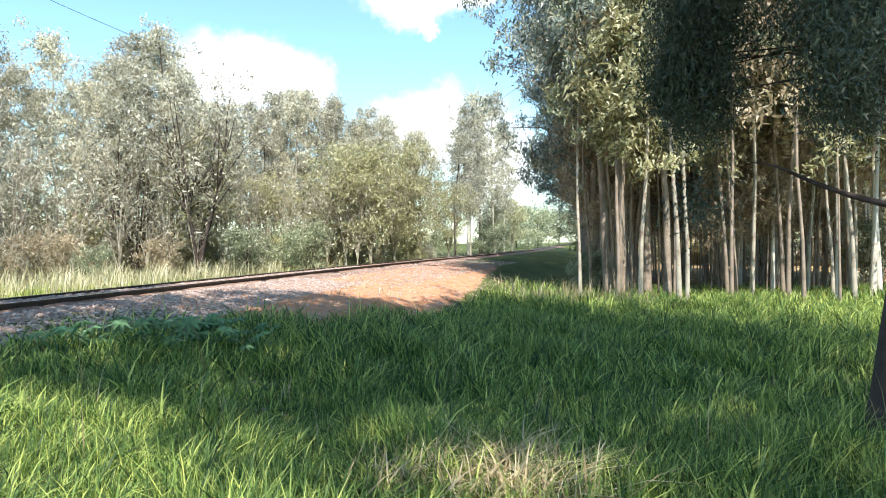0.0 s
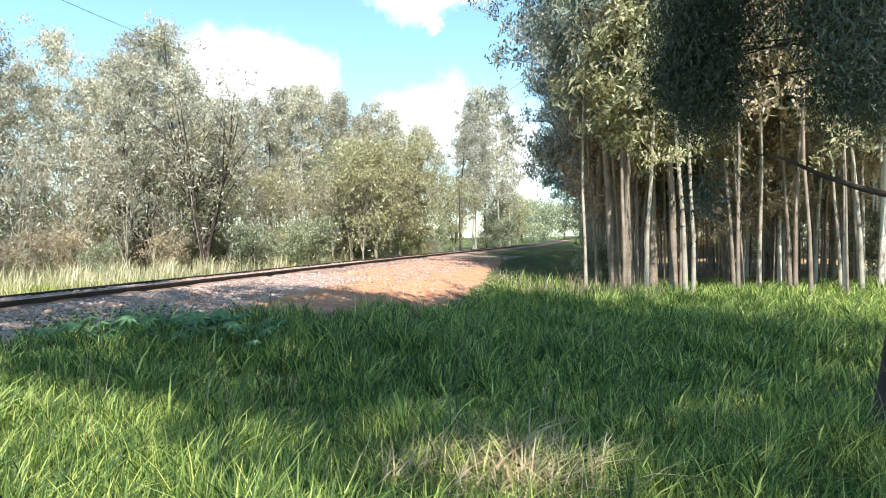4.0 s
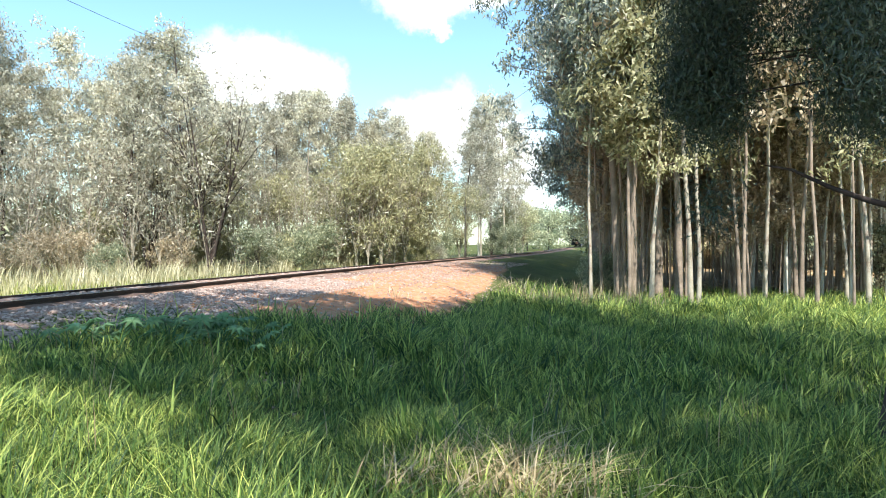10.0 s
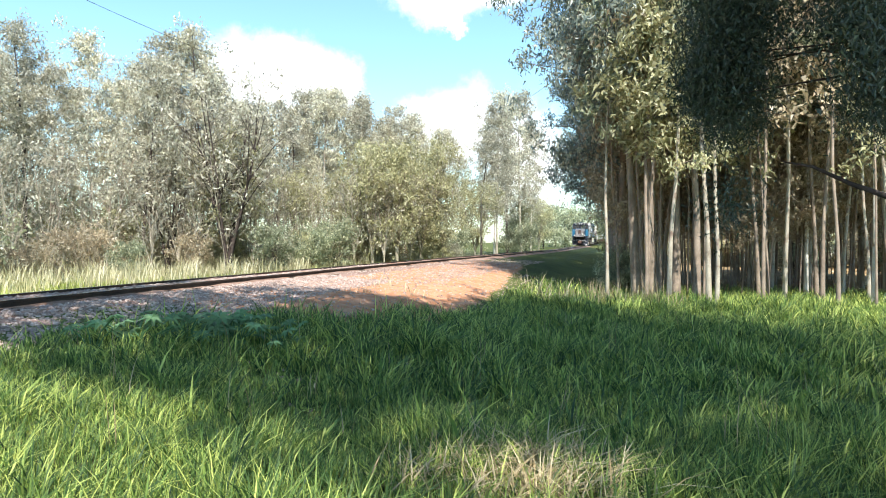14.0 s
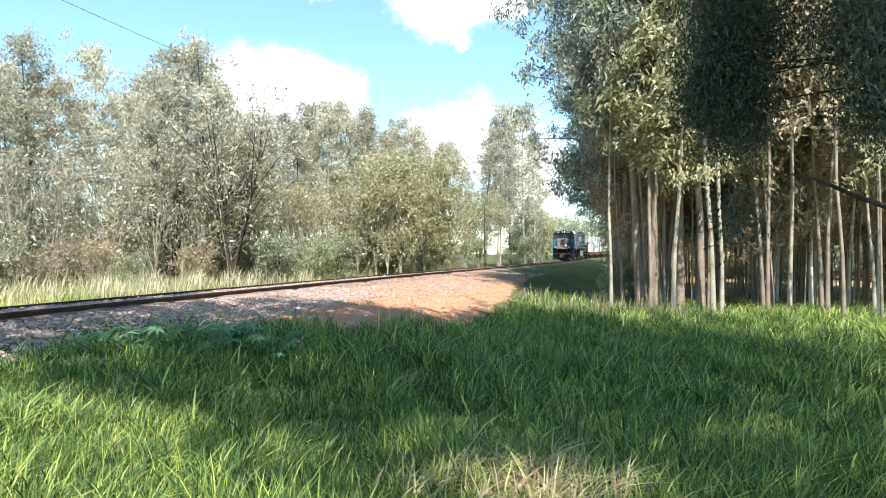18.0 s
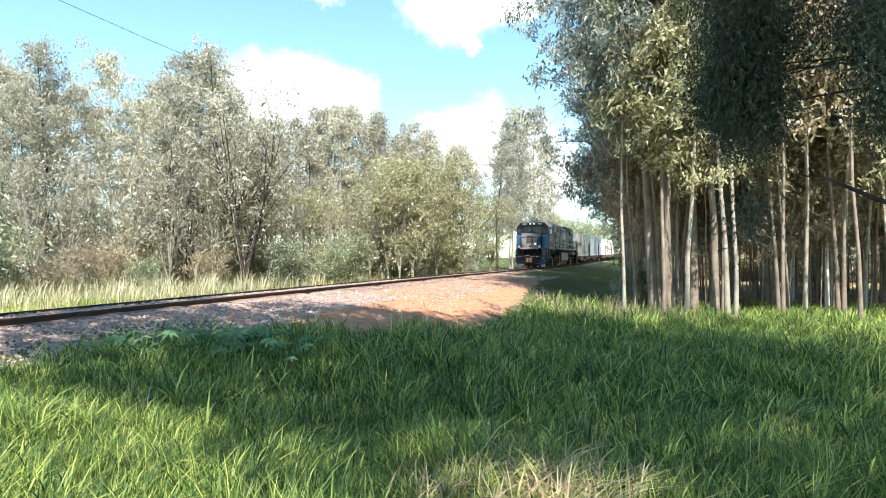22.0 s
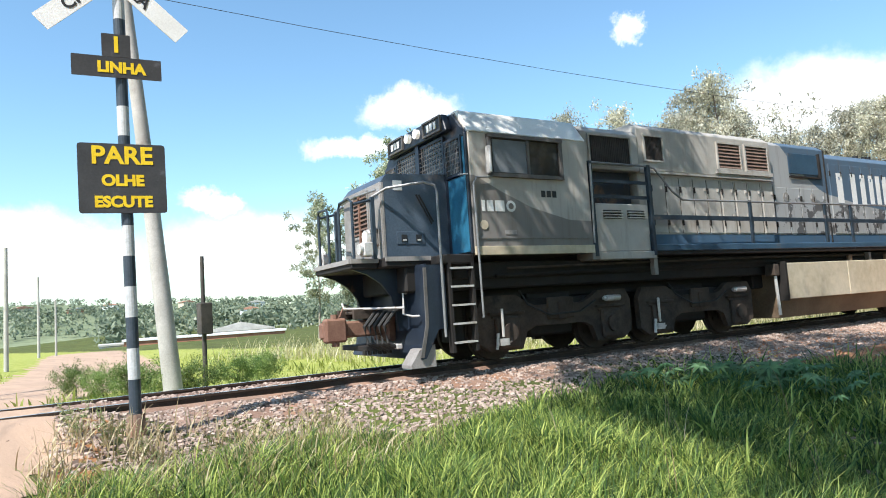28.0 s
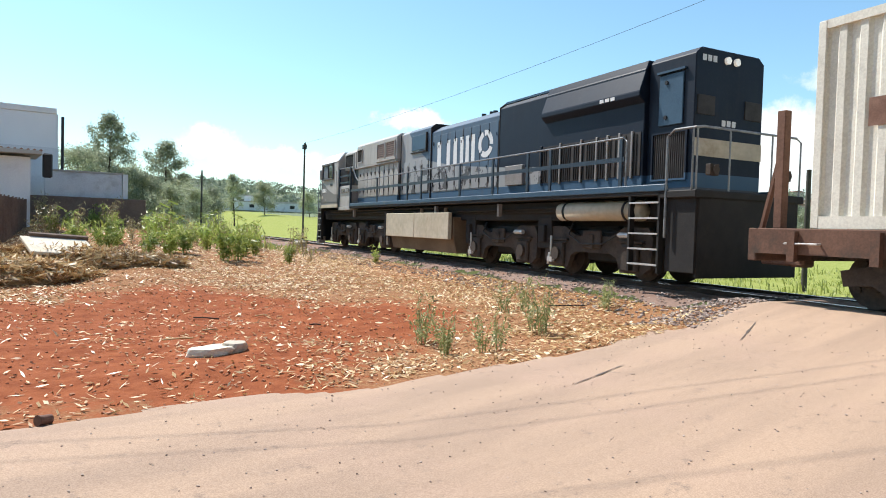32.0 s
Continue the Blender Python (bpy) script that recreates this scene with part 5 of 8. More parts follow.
def glass_material(name, tint, rough=0.05):
    m, n, l, b = nodes_of(name)
    co = n.new("ShaderNodeTexCoord").outputs["Object"]
    d = noise_tex(n, l, co, 3, 5)
    l.new(mix(n, l, step(n, l, d, 0.4, 0.75), tint, tuple(min(1, t * 2.2 + 0.02) for t in tint)), b.inputs["Base Color"])
    b.inputs["Roughness"].default_value = rough
    b.inputs["Specular IOR Level"].default_value = 0.6
    return m


M_GLASS = glass_material("dark_window_glass", (0.02, 0.023, 0.026))
M_FRAME = surface("dark_grey_frame", (0.09, 0.085, 0.082), (0.14, 0.13, 0.125), 4, 60, 0.6)
M_BLIND = surface("grey_window_blind", (0.13, 0.145, 0.165), (0.18, 0.195, 0.215), 4, 60, 0.6)
lm, ln_, ll, lb = nodes_of("headlamp_lens")
lb.inputs["Base Color"].default_value, lb.inputs["Roughness"].default_value = (0.85, 0.83, 0.78, 1), 0.12
lb.inputs["Emission Color"].default_value, lb.inputs["Emission Strength"].default_value = (1.0, 0.93, 0.8, 1), 0.25
M_LENS = lm


def hood_shape(half, z0, z1, ch, ch_z):
    """Cross-section of a hood with chamfered top corners, as (y, z)."""
    return [(-half, z0), (half, z0), (half, z1 - ch_z), (half - ch, z1), (-half + ch, z1), (-half, z1 - ch_z)]


def along_x(section, x0, x1):
    """A (y, z) section drawn along x."""
    bm = bmesh.new()
    a = [bm.verts.new((x0, y, z)) for y, z in section]
    b = [bm.verts.new((x1, y, z)) for y, z in section]
    bm.faces.new(a)
    bm.faces.new(b[::-1])
    for i in range(len(a)):
        j = (i + 1) % len(a)
        bm.faces.new((a[i], b[i], b[j], a[j]))
    bmesh.ops.recalc_face_normals(bm, faces=bm.faces)
    bmesh.ops.bevel(bm, geom=bm.edges[:], offset=0.015, segments=1, affect="EDGES")
    return bm


def slats_in(parent, name, x0, x1, z0, z1, y, n, vertical=False, mat=None, depth=0.03, frame=None):
    """A framed recess with n slats of its own, facing +y."""
    fr = part(name, boxes((x0 - 0.03, y - 0.02, z0 - 0.03, x1 + 0.03, y + 0.004, z1 + 0.03)), M_GRILLE, parent)
    t = 0.035
    part("surround", boxes((x0 - t, y, z1, x1 + t, y + depth + 0.01, z1 + t), (x0 - t, y, z0 - t, x1 + t, y + depth + 0.01, z0),
                           (x0 - t, y, z0, x0, y + depth + 0.01, z1), (x1, y, z0, x1 + t, y + depth + 0.01, z1)), frame or M_LIVERY, fr)
    for i in range(n):
        f = (i + 0.5) / n
        if vertical:
            w = (x1 - x0) / n * 0.2
            part("slat", boxes((x0 + f * (x1 - x0) - w, y, z0, x0 + f * (x1 - x0) + w, y + depth * 0.6, z1)), mat or M_GRILLE, fr)
        else:
            w = (z1 - z0) / n
            zc = z0 + f * (z1 - z0)
            bm = bmesh.new()
            vs = [bm.verts.new(p) for p in ((x0, y + 0.004, zc + w * 0.38), (x1, y + 0.004, zc + w * 0.38), (x1, y + depth, zc - w * 0.25), (x0, y + depth, zc - w * 0.25),
                                            (x0, y + 0.004, zc + w * 0.26), (x1, y + 0.004, zc + w * 0.26), (x1, y + depth, zc - w * 0.4), (x0, y + depth, zc - w * 0.4))]
            for q in ((0, 1, 2, 3), (7, 6, 5, 4), (3, 2, 6, 7), (0, 3, 7, 4), (1, 5, 6, 2), (0, 4, 5, 1)):
                bm.faces.new([vs[k] for k in q])
            part("slat", bm, mat or M_LOUVRE, fr)
    return fr


def bars_text(parent, name, x0, z0, w, h, y, n, mat, face="y", label=""):
    """Unreadable or withheld figures: n upright bars; they run towards -x on the +y side."""
    for i in range(n):
        a = x0 - w * i / n
        b = a - w / n * 0.72
        if face == "y":
            part(name, boxes((b, y, z0, a, y + 0.006, z0 + h), bevel=0.0), mat, parent, label)
        else:
            part(name, boxes((y, b, z0, y + 0.006, a, z0 + h)), mat, parent, label)


def hump_section():
    """Outline of a bogie side frame, as (x, z): raised over both wheels, lower in the middle."""
    top = [(-1.72, 0.3), (-1.74, 0.88), (-1.62, 1.08), (-0.95, 1.08), (-0.72, 0.95), (-0.55, 0.88), (0.55, 0.88), (0.72, 0.95), (0.95, 1.08), (1.62, 1.08), (1.74, 0.88), (1.72, 0.3)]
    low = [(1.5, 0.16), (0.86, 0.16), (0.74, 0.44), (0.56, 0.52), (-0.56, 0.52), (-0.74, 0.44), (-0.86, 0.16), (-1.5, 0.16)]
    return top + low


wheelsets = []


def wheelset(parent, x, r=0.46, gauge=0.52):
    """An axle with its two wheels, forged as one; it turns in its bogie, so its origin lies on the axle."""
    bm = rods(0.085, ((0, -0.8, 0), (0, 0.8, 0)), n=12)
    for s in (-1, 1):
        rod(bm, (0, s * (gauge - 0.035), 0), (0, s * (gauge + 0.065), 0), r, n=28)
        rod(bm, (0, s * (gauge - 0.075), 0), (0, s * (gauge - 0.035), 0), r + 0.028, n=28)
        rod(bm, (0, s * (gauge + 0.065), 0), (0, s * (gauge + 0.1), 0), r * 0.42, n=16)
        for k in range(4):
            a = k * math.pi / 2
            rod(bm, (r * 0.68 * math.cos(a), s * (gauge + 0.06), r * 0.68 * math.sin(a)), (r * 0.68 * math.cos(a), s * (gauge + 0.085), r * 0.68 * math.sin(a)), 0.045, n=8)
    ws = part("wheelset", bm, M_BOGIE, parent)
    ws.matrix_basis = pose(x, 0, r)
    wheelsets.append((ws, x, r))
    return ws


def bogie(parent, xc, detail_side=1):
    bg = part("bogie", boxes((xc - 0.5, -0.72, 0.35, xc + 0.5, 0.72, 1.1), (xc - 1.65, -0.4, 0.3, xc + 1.65, 0.4, 1.0), (xc - 1.6, -0.82, 0.7, xc + 1.6, 0.82, 1.0), bevel=0.03), M_DARK, parent)
    for s in (-1, 1):
        o = [(xc + x, z) for x, z in hump_section()]
        part("side_frame", prism(o, s * 0.86, s * 0.98), M_BOGIE, bg)
        for dx in (-1.18, 1.18):
            bm = boxes((xc + dx - 0.24, s * 0.97, 0.2, xc + dx + 0.24, s * 1.06, 0.72), bevel=0.03)
            rod(bm, (xc + dx, s * 1.02, 0.46), (xc + dx, s * 1.12, 0.46), 0.15, n=14)
            part("axle_box", bm, M_BOGIE, bg)
            bm = boxes((xc + dx - 0.36, s * 0.975, 0.76, xc + dx + 0.36, s * 1.05, 0.81), (xc + dx - 0.3, s * 0.975, 0.7, xc + dx + 0.3, s * 1.03, 0.74), bevel=0.01)
            part("spring_cap", bm, M_BOGIE, bg)
        bm = boxes((xc - 0.3, s * 0.975, 0.62, xc + 0.3, s * 1.03, 1.0), (xc - 0.09, s * 1.02, 0.6, xc + 0.09, s * 1.06, 0.92), bevel=0.02)
        part("bolster", bm, M_BOGIE, bg)
        part("brake_cylinder", rod(rod(bmesh.new(), (xc - 1.32, s * 1.12, 0.92), (xc - 0.98, s * 1.12, 0.92), 0.055, n=12), (xc - 0.98, s * 1.12, 0.92), (xc - 0.92, s * 1.12, 0.92), 0.03, n=8), M_STEEL, bg, "pale steel cylinder")
        bm = rods(0.025, ((xc + 1.33, s * 1.1, 0.4), (xc + 1.33, s * 1.1, 0.86)), ((xc + 1.46, s * 1.08, 0.28), (xc + 1.18, s * 1.1, 0.32)), ((xc + 1.46, s * 1.08, 0.2), (xc + 1.42, s * 1.08, 0.46)))
        box(bm, xc + 1.24, s * 1.06, 0.26, xc + 1.42, s * 1.14, 0.37)
        part("damper", bm, M_STEEL, bg, "pale steel damper")
        part("brake_pipe", tube([(xc - 0.8, s * 1.05, 0.9), (xc - 0.4, s * 1.07, 0.72), (xc + 0.3, s * 1.06, 0.7), (xc + 0.75, s * 1.05, 0.9), (xc + 0.8, s * 0.9, 1.15)], 0.018, 6), M_RUBBER, bg)
    for dx in (-1.18, 1.18):
        wheelset(bg, xc + dx)
    return bg


def build_loco():
    L = empty("locomotive")
    # underframe and walkways
    part("underframe", boxes((-22.3, -1.0, 1.2, 1.0, 1.0, 1.62), (-21.0, -0.55, 1.0, 0.3, 0.55, 1.25), (-13.3, -0.8, 0.9, -7.8, 0.8, 1.3), bevel=0.03), M_DARK, L)
    for s in (-1, 1):
        part("walkway", boxes((-21.4, s * 0.9, 1.66, -4.05, s * 1.42, 1.74), bevel=0.012), M_DARK, L)
        part("side_sill", boxes((-21.4, s * 1.34, 1.735, -4.05, s * 1.44, 1.86), bevel=0.012), M_BLUE, L, "faded blue sill plate")
        part("sill_beam", boxes((-20.6, s * 0.98, 1.38, 0.2, s * 1.08, 1.64), bevel=0.02), M_DARK, L)
        part("pipe_run", tube([(-20.0, s * 1.12, 1.5), (-13.5, s * 1.14, 1.46), (-7.5, s * 1.14, 1.5), (-0.6, s * 1.12, 1.4)], 0.03, 6), M_DARK, L)
        part("pipe_run", tube([(-12.0, s * 1.2, 1.56), (-7.5, s * 1.2, 1.58), (-0.8, s * 1.2, 1.52)], 0.022, 6), M_BOGIE, L)
    # long hood, section by section
    part("hood_front", along_x(hood_shape(1.1, 1.74, 3.34, 0.0001, 0.0001), -8.33, -4.12), M_LIVERY, L)
    part("hood_front_top", along_x(hood_shape(1.17, 3.34, 4.3, 0.16, 0.12), -8.36, -4.12), M_LIVERY, L)
    part("hood_mid", along_x(hood_shape(1.0, 1.74, 4.32, 0.16, 0.12), -10.82, -8.36), M_LIVERY, L)
    part("engine_hood", along_x(hood_shape(0.98, 1.74, 4.22, 0.3, 0.2), -15.02, -10.82), M_LIVERY, L)
    part("rear_hood", along_x(hood_shape(1.0, 1.74, 4.3, 0.2, 0.14), -20.36, -15.02), M_LIVERY, L)
    part("radiator_wing", along_x([(-1.14, 3.62), (-1.0, 3.5), (1.0, 3.5), (1.14, 3.62), (1.14, 3.72), (0.92, 4.33), (-0.92, 4.33), (-1.14, 3.72)], -20.36, -17.1), M_LIVERY, L)
    part("rear_end", along_x(hood_shape(0.9, 1.74, 4.36, 0.14, 0.12), -21.5, -20.36), M_LIVERY, L)
    # joints and roof fittings
    for x in (-8.36, -10.82, -15.02):
        part("joint_strip", along_x(hood_shape(1.015 if x > -12 else 1.01, 1.9, 4.33, 0.17, 0.13), x - 0.03, x + 0.03), M_DARK, L)
    for x in (-13.3, -13.75, -13.95):
        part("roof_vent", rod(bmesh.new(), (x, 0.5, 4.2), (x, 0.5, 4.33), 0.07, n=10), M_BLACK, L)
    part("roof_lip", boxes((-17.1, 0.74, 4.3, -15.02, 0.84, 4.35)), M_BLUE, L)
    # engine-room doors with handles and hinges
    def door(x0, x1, z0, z1, y, hinge=True):
        d = part("hood_door", boxes((x0 + 0.012, y - 0.01, z0, x1 - 0.012, y + 0.018, z1), bevel=0.006), M_LIVERY, L)
        part("seam", boxes((x0 - 0.005, y - 0.005, z0, x0 + 0.005, y + 0.012, z1)), M_DARK, d)
        xl = x0 + 0.07
        for zl in (z0 + (z1 - z0) * 0.78, z0 + (z1 - z0) * 0.3):
            part("latch", boxes((xl, y + 0.018, zl, xl + 0.03, y + 0.04, zl + 0.07)), M_LIVERY, d)
        if hinge:
            for zl in (z0 + 0.15, z1 - 0.3):
                part("hinge", boxes((x1 - 0.03, y + 0.015, zl, x1 - 0.005, y + 0.04, zl + 0.12)), M_DARK, d)
    x = -4.45
    while x > -8.2:
        door(x - 0.42, x, 2.12, 3.24, 1.1)
        x -= 0.42 if x > -6 else 0.47
    x = -8.6
    for w in (0.52, 0.52, 0.52, 0.52):
        door(x - w, x, 2.12, 3.2, 1.0)
        x -= w
    x = -11.0
    for i in range(8):
        door(x - 0.49, x, 2.12, 3.88, 0.98)
        x -= 0.495
    # duct under the upper section, grilles and louvres
    part("ledge", boxes((-8.36, 1.0, 3.29, -4.12, 1.195, 3.33)), M_LIVERY, L)
    slats_in(L, "intake_grille", -4.8, -4.3, 3.55, 4.02, 1.172, 14, True)
    slats_in(L, "louvre", -7.24, -6.5, 3.5, 4.03, 1.172, 7)
    slats_in(L, "louvre", -8.2, -7.44, 3.5, 4.03, 1.172, 7)
    part("grille_shelf", boxes((-8.33, 1.17, 3.38, -6.4, 1.22, 3.46)), M_LIVERY, L)
    part("recessed_panel", boxes((-10.5, 1.0, 3.55, -9.3, 1.02, 4.05), bevel=0.008), M_BLUE, L)
    part("panel_frame", boxes((-10.56, 1.0, 3.48, -10.5, 1.06, 4.08), (-10.56, 1.0, 3.46, -9.3, 1.05, 3.5)), M_DARK, L)
    for x in (-9.05, -10.15):
        part("inspection_cover", rod(bmesh.new(), (x, 1.0, 2.98), (x, 1.03, 2.98), 0.11, n=16), M_NOSE, L)
    # rear radiator compartment: grilles, uprights
    part("radiator_screen", boxes((-20.3, 1.0, 2.1, -16.9, 1.015, 2.95)), M_GRILLE, L)
    for i in range(44):
        x = -20.2 + i * 0.075
        if (i + 3) % 6:
            part("screen_bar", boxes((x, 1.01, 2.12, x + 0.022, 1.03, 2.92)), M_DARK, L)
    for x in (-17.0, -17.75, -18.5, -19.02, -19.36, -19.72, -20.08):
        part("upright", boxes((x - 0.03, 1.0, 2.05, x + 0.03, 1.05, 2.98), bevel=0.008), M_LIVERY if x > -17.2 else M_NOSE, L)
    part("equipment_box", boxes((-16.3, 1.0, 2.1, -15.5, 1.1, 2.6), bevel=0.01), M_NOSE, L)
    part("vent_hatch", boxes((-21.25, 0.9, 3.0, -20.66, 0.935, 3.95), bevel=0.01), M_BLUE, L)
    part("hatch_knob", rod(rod(bmesh.new(), (-20.85, 0.93, 3.8), (-20.85, 0.96, 3.8), 0.04), (-20.85, 0.93, 3.15), (-20.85, 0.96, 3.15), 0.04), M_BLACK, L)
    slats_in(L, "rear_grille", -21.35, -20.55, 2.0, 2.85, 0.902, 16, True)
    part("hatch_hood", boxes((-21.3, 0.9, 3.98, -20.62, 0.97, 4.02)), M_BLUE, L)
    # rear face
    part("tan_band", boxes((-21.515, -0.89, 2.4, -21.495, 0.89, 2.72)), M_TANK, L, "faded tan paint band")
    for y in (-0.12, 0.12):
        part("tail_lamp", rod(bmesh.new(), (-21.49, y, 4.18), (-21.55, y, 4.18), 0.07, n=14), M_LENS, L)
    bars_text(L, "number_bar", 0.75, 4.12, 0.4, 0.11, -21.51, 3, M_WHITE, "x")
    bars_text(L, "number_bar", 0.2, 2.98, 0.4, 0.11, -21.51, 3, M_WHITE, "x")
    for y in (-0.62, 0.62):
        part("hatch_window", boxes((-21.52, y - 0.22, 3.15, -21.495, y + 0.22, 3.5), bevel=0.006), M_GRILLE, L)
    part("rear_platform", boxes((-22.5, -1.42, 1.6, -21.2, 1.42, 1.74), bevel=0.02), M_DARK, L)
    part("rear_apron", boxes((-22.45, -1.3, 0.22, -22.33, 1.3, 1.62), bevel=0.02), M_DARK, L)
    part("rear_side_apron", boxes((-22.4, 1.28, 0.3, -21.35, 1.34, 1.62), bevel=0.015), M_DARK, L)
    for y in (-0.95, 0.95):
        part("marker_lamp", rod(boxes((-22.45, y - 0.11, 2.0, -22.25, y + 0.11, 2.2), bevel=0.015), (-22.45, y, 2.1), (-22.51, y, 2.1), 0.08, n=14), M_BOGIE, L)
    rl = [(-22.38, -1.35, 1.74), (-22.38, -1.35, 2.75), (-22.4, -1.2, 2.82), (-22.4, 1.2, 2.82), (-22.38, 1.35, 2.8), (-22.4, 1.38, 2.8), (-21.55, 1.4, 2.8), (-21.4, 1.41, 2.7), (-21.4, 1.41, 0.9)]
    part("end_handrail", tube(rl, 0.022), M_HANDRAIL, L)
    for x, y in ((-22.38, 0.55), (-22.38, -0.55), (-22.38, 1.35), (-22.3, 1.4)):
        part("stanchion", rods(0.022, ((x, y, 1.74), (x, y, 2.8))), M_HANDRAIL, L)
    part("coupler", boxes((-23.0, -0.16, 0.5, -22.4, 0.16, 0.82), (-23.15, -0.22, 0.48, -22.9, 0.1, 0.84), bevel=0.03), M_COUPLER, L)
    # side ladders
    def ladder(x0, x1, n):
        for xx in (x0, x1):
            part("ladder_side", boxes((xx - 0.025, 1.3, 0.25, xx + 0.025, 1.42, 1.75)), M_DARK, L)
        for i in range(n):
            z = 0.38 + i * 0.285
            part("rung", boxes((x0, 1.3, z, x1, 1.43, z + 0.03)), M_STEEL, L, "worn bright step")
    ladder(-21.25, -20.5, 5)
    ladder(0.03, 0.45, 5)
    # long side railing
    for s in (-1, 1):
        y = s * 1.4
        posts = (-7.1, -9.9, -11.0, -13.6, -15.4, -17.0, -17.9, -20.2)
        for x in posts:
            part("stanchion", boxes((x - 0.045, y - 0.02, 1.7, x + 0.045, y + 0.02, 2.78), bevel=0.006), M_RAILING, L)
        part("top_rail", tube([(-20.35, y, 1.8), (-20.35, y, 2.72), (-20.25, y, 2.8), (-13, y, 2.79), (-5.0, y, 2.74), (-4.72, y, 2.9), (-4.28, y, 3.32), (-4.1, y, 3.36)], 0.021), M_HANDRAIL, L)
        part("mid_rail", boxes((-20.3, y - 0.012, 2.34, -4.1, y + 0.012, 2.43)), M_RAILING, L)
    # stepped recess behind the cab
    part("recess_wall", boxes((-4.02, -1.0, 1.74, -2.55, 1.0, 3.4), bevel=0.01), M_PILOT, L)
    part("recess_top", along_x(hood_shape(1.2, 3.3, 4.12, 0.14, 0.12), -4.1, -2.62), M_LIVERY, L)
    slats_in(L, "side_grille", -3.86, -2.82, 3.42, 3.92, 1.2, 22, True)
    part("toolbox", boxes((-4.0, 1.0, 1.74, -2.6, 1.4, 2.62), bevel=0.02), M_LIVERY, L)
    for x in (-3.35, -3.95):
        fr = part("box_vent", boxes((x + 0.06, 1.4, 2.34, x + 0.5, 1.41, 2.5)), M_GRILLE, L)
        for z in (2.35, 2.4, 2.45):
            part("slat", boxes((x + 0.06, 1.405, z, x + 0.5, 1.45, z + 0.018)), M_STEEL, fr)
    for z in (2.72, 3.0, 3.34):
        part("recess_rail", boxes((-4.06, 1.36, z, -2.62, 1.4, z + 0.06)) if z < 3.3 else tube([(-4.1, 1.4, 3.36), (-2.56, 1.4, 3.36)], 0.021), M_RAILING if z < 3.3 else M_HANDRAIL, L)
    for x in (-4.08, -2.6):
        part("recess_post", boxes((x - 0.04, 1.36, 1.66, x + 0.04, 1.44, 3.38), bevel=0.006), M_RAILING, L)
    part("recess_sill", boxes((-4.12, 1.0, 1.6, -2.5, 1.43, 1.74), bevel=0.015), M_LIVERY, L)
    # cab
    cab = part("cab", along_x([(-1.45, 1.74), (1.45, 1.74), (1.45, 3.7), (1.12, 4.1), (-1.12, 4.1), (-1.45, 3.7)], -2.52, -0.02), M_LIVERY, L)
    part("cab_roof_slope", along_x([(1.40, 3.71), (1.475, 3.71), (1.155, 4.14), (1.08, 4.1)], -2.5, -0.03), M_ROOF, L, "white-painted cab roof slope")
    part("cab_roof", boxes((-2.52, -1.12, 4.096, -0.02, 1.12, 4.126)), M_ROOF, L)
    part("cab_sill", boxes((-2.52, 1.44, 1.72, -0.02, 1.475, 1.86), bevel=0.006), M_TANK, L, "rust-streaked tan sill")
    part("cab_trim", boxes((-2.5, 1.45, 1.98, -0.05, 1.466, 2.01)), M_LIVERY, L)
    win = part("cab_window", boxes((-1.86, 1.452, 3.02, -0.4, 1.475, 3.64)), M_DARK, cab)
    part("pane", boxes((-1.14, 1.476, 3.06, -0.46, 1.482, 3.6)), M_BLIND, win, "window with a grey blind drawn")
    part("pane", boxes((-1.8, 1.476, 3.06, -1.18, 1.482, 3.6)), M_GLASS, win)
    part("window_frame", boxes((-1.9, 1.45, 3.62, -0.36, 1.54, 3.68), (-1.9, 1.45, 2.98, -0.36, 1.52, 3.04), (-1.9, 1.45, 3.0, -1.84, 1.52, 3.66), (-0.42, 1.45, 3.0, -0.36, 1.52, 3.66), (-1.19, 1.47, 3.02, -1.14, 1.51, 3.64)), M_FRAME, win)
    part("mirror", boxes((-0.34, 1.5, 3.02, -0.3, 1.62, 3.46), bevel=0.01), M_STEEL, cab)
    bars_text(L, "number_bar", -1.42, 2.68, 0.36, 0.11, 1.452, 3, M_BLACK)
    part("grab_rail", tube([(-2.52, 1.47, 1.9), (-2.52, 1.52, 3.3)], 0.018), M_HANDRAIL, L)
    # lettering on the cab as plain shapes
    for x, w, h in ((-0.2, 0.06, 0.18), (-0.3, 0.12, 0.18), (-0.46, 0.18, 0.18)):
        part("logo_shape", boxes((x - w, 1.452, 2.42, x, 1.458, 2.42 + h)), M_WHITE, cab, "plain white logo shape")
    bm = bmesh.new()
    bmesh.ops.create_circle(bm, segments=20, radius=0.095, cap_ends=False, matrix=Matrix.Translation((-0.77, 1.458, 2.51)) @ Matrix.Rotation(radians(90), 4, "X"))
    ring = bmesh.ops.extrude_edge_only(bm, edges=bm.edges[:])
    bmesh.ops.scale(bm, vec=(0.55, 1, 0.55), space=Matrix.Translation((0.77, -1.458, -2.51)), verts=[v for v in ring["geom"] if isinstance(v, bmesh.types.BMVert)])
    part("logo_ring", bm, M_WHITE, cab, "plain white ring")
    part("cover_plate", rod(bmesh.new(), (-0.22, 1.45, 2.2), (-0.22, 1.462, 2.2), 0.075, n=18), M_TANK, cab)
    part("small_plate", boxes((-0.85, 1.45, 2.05, -0.62, 1.458, 2.12)), M_NOSE, cab)
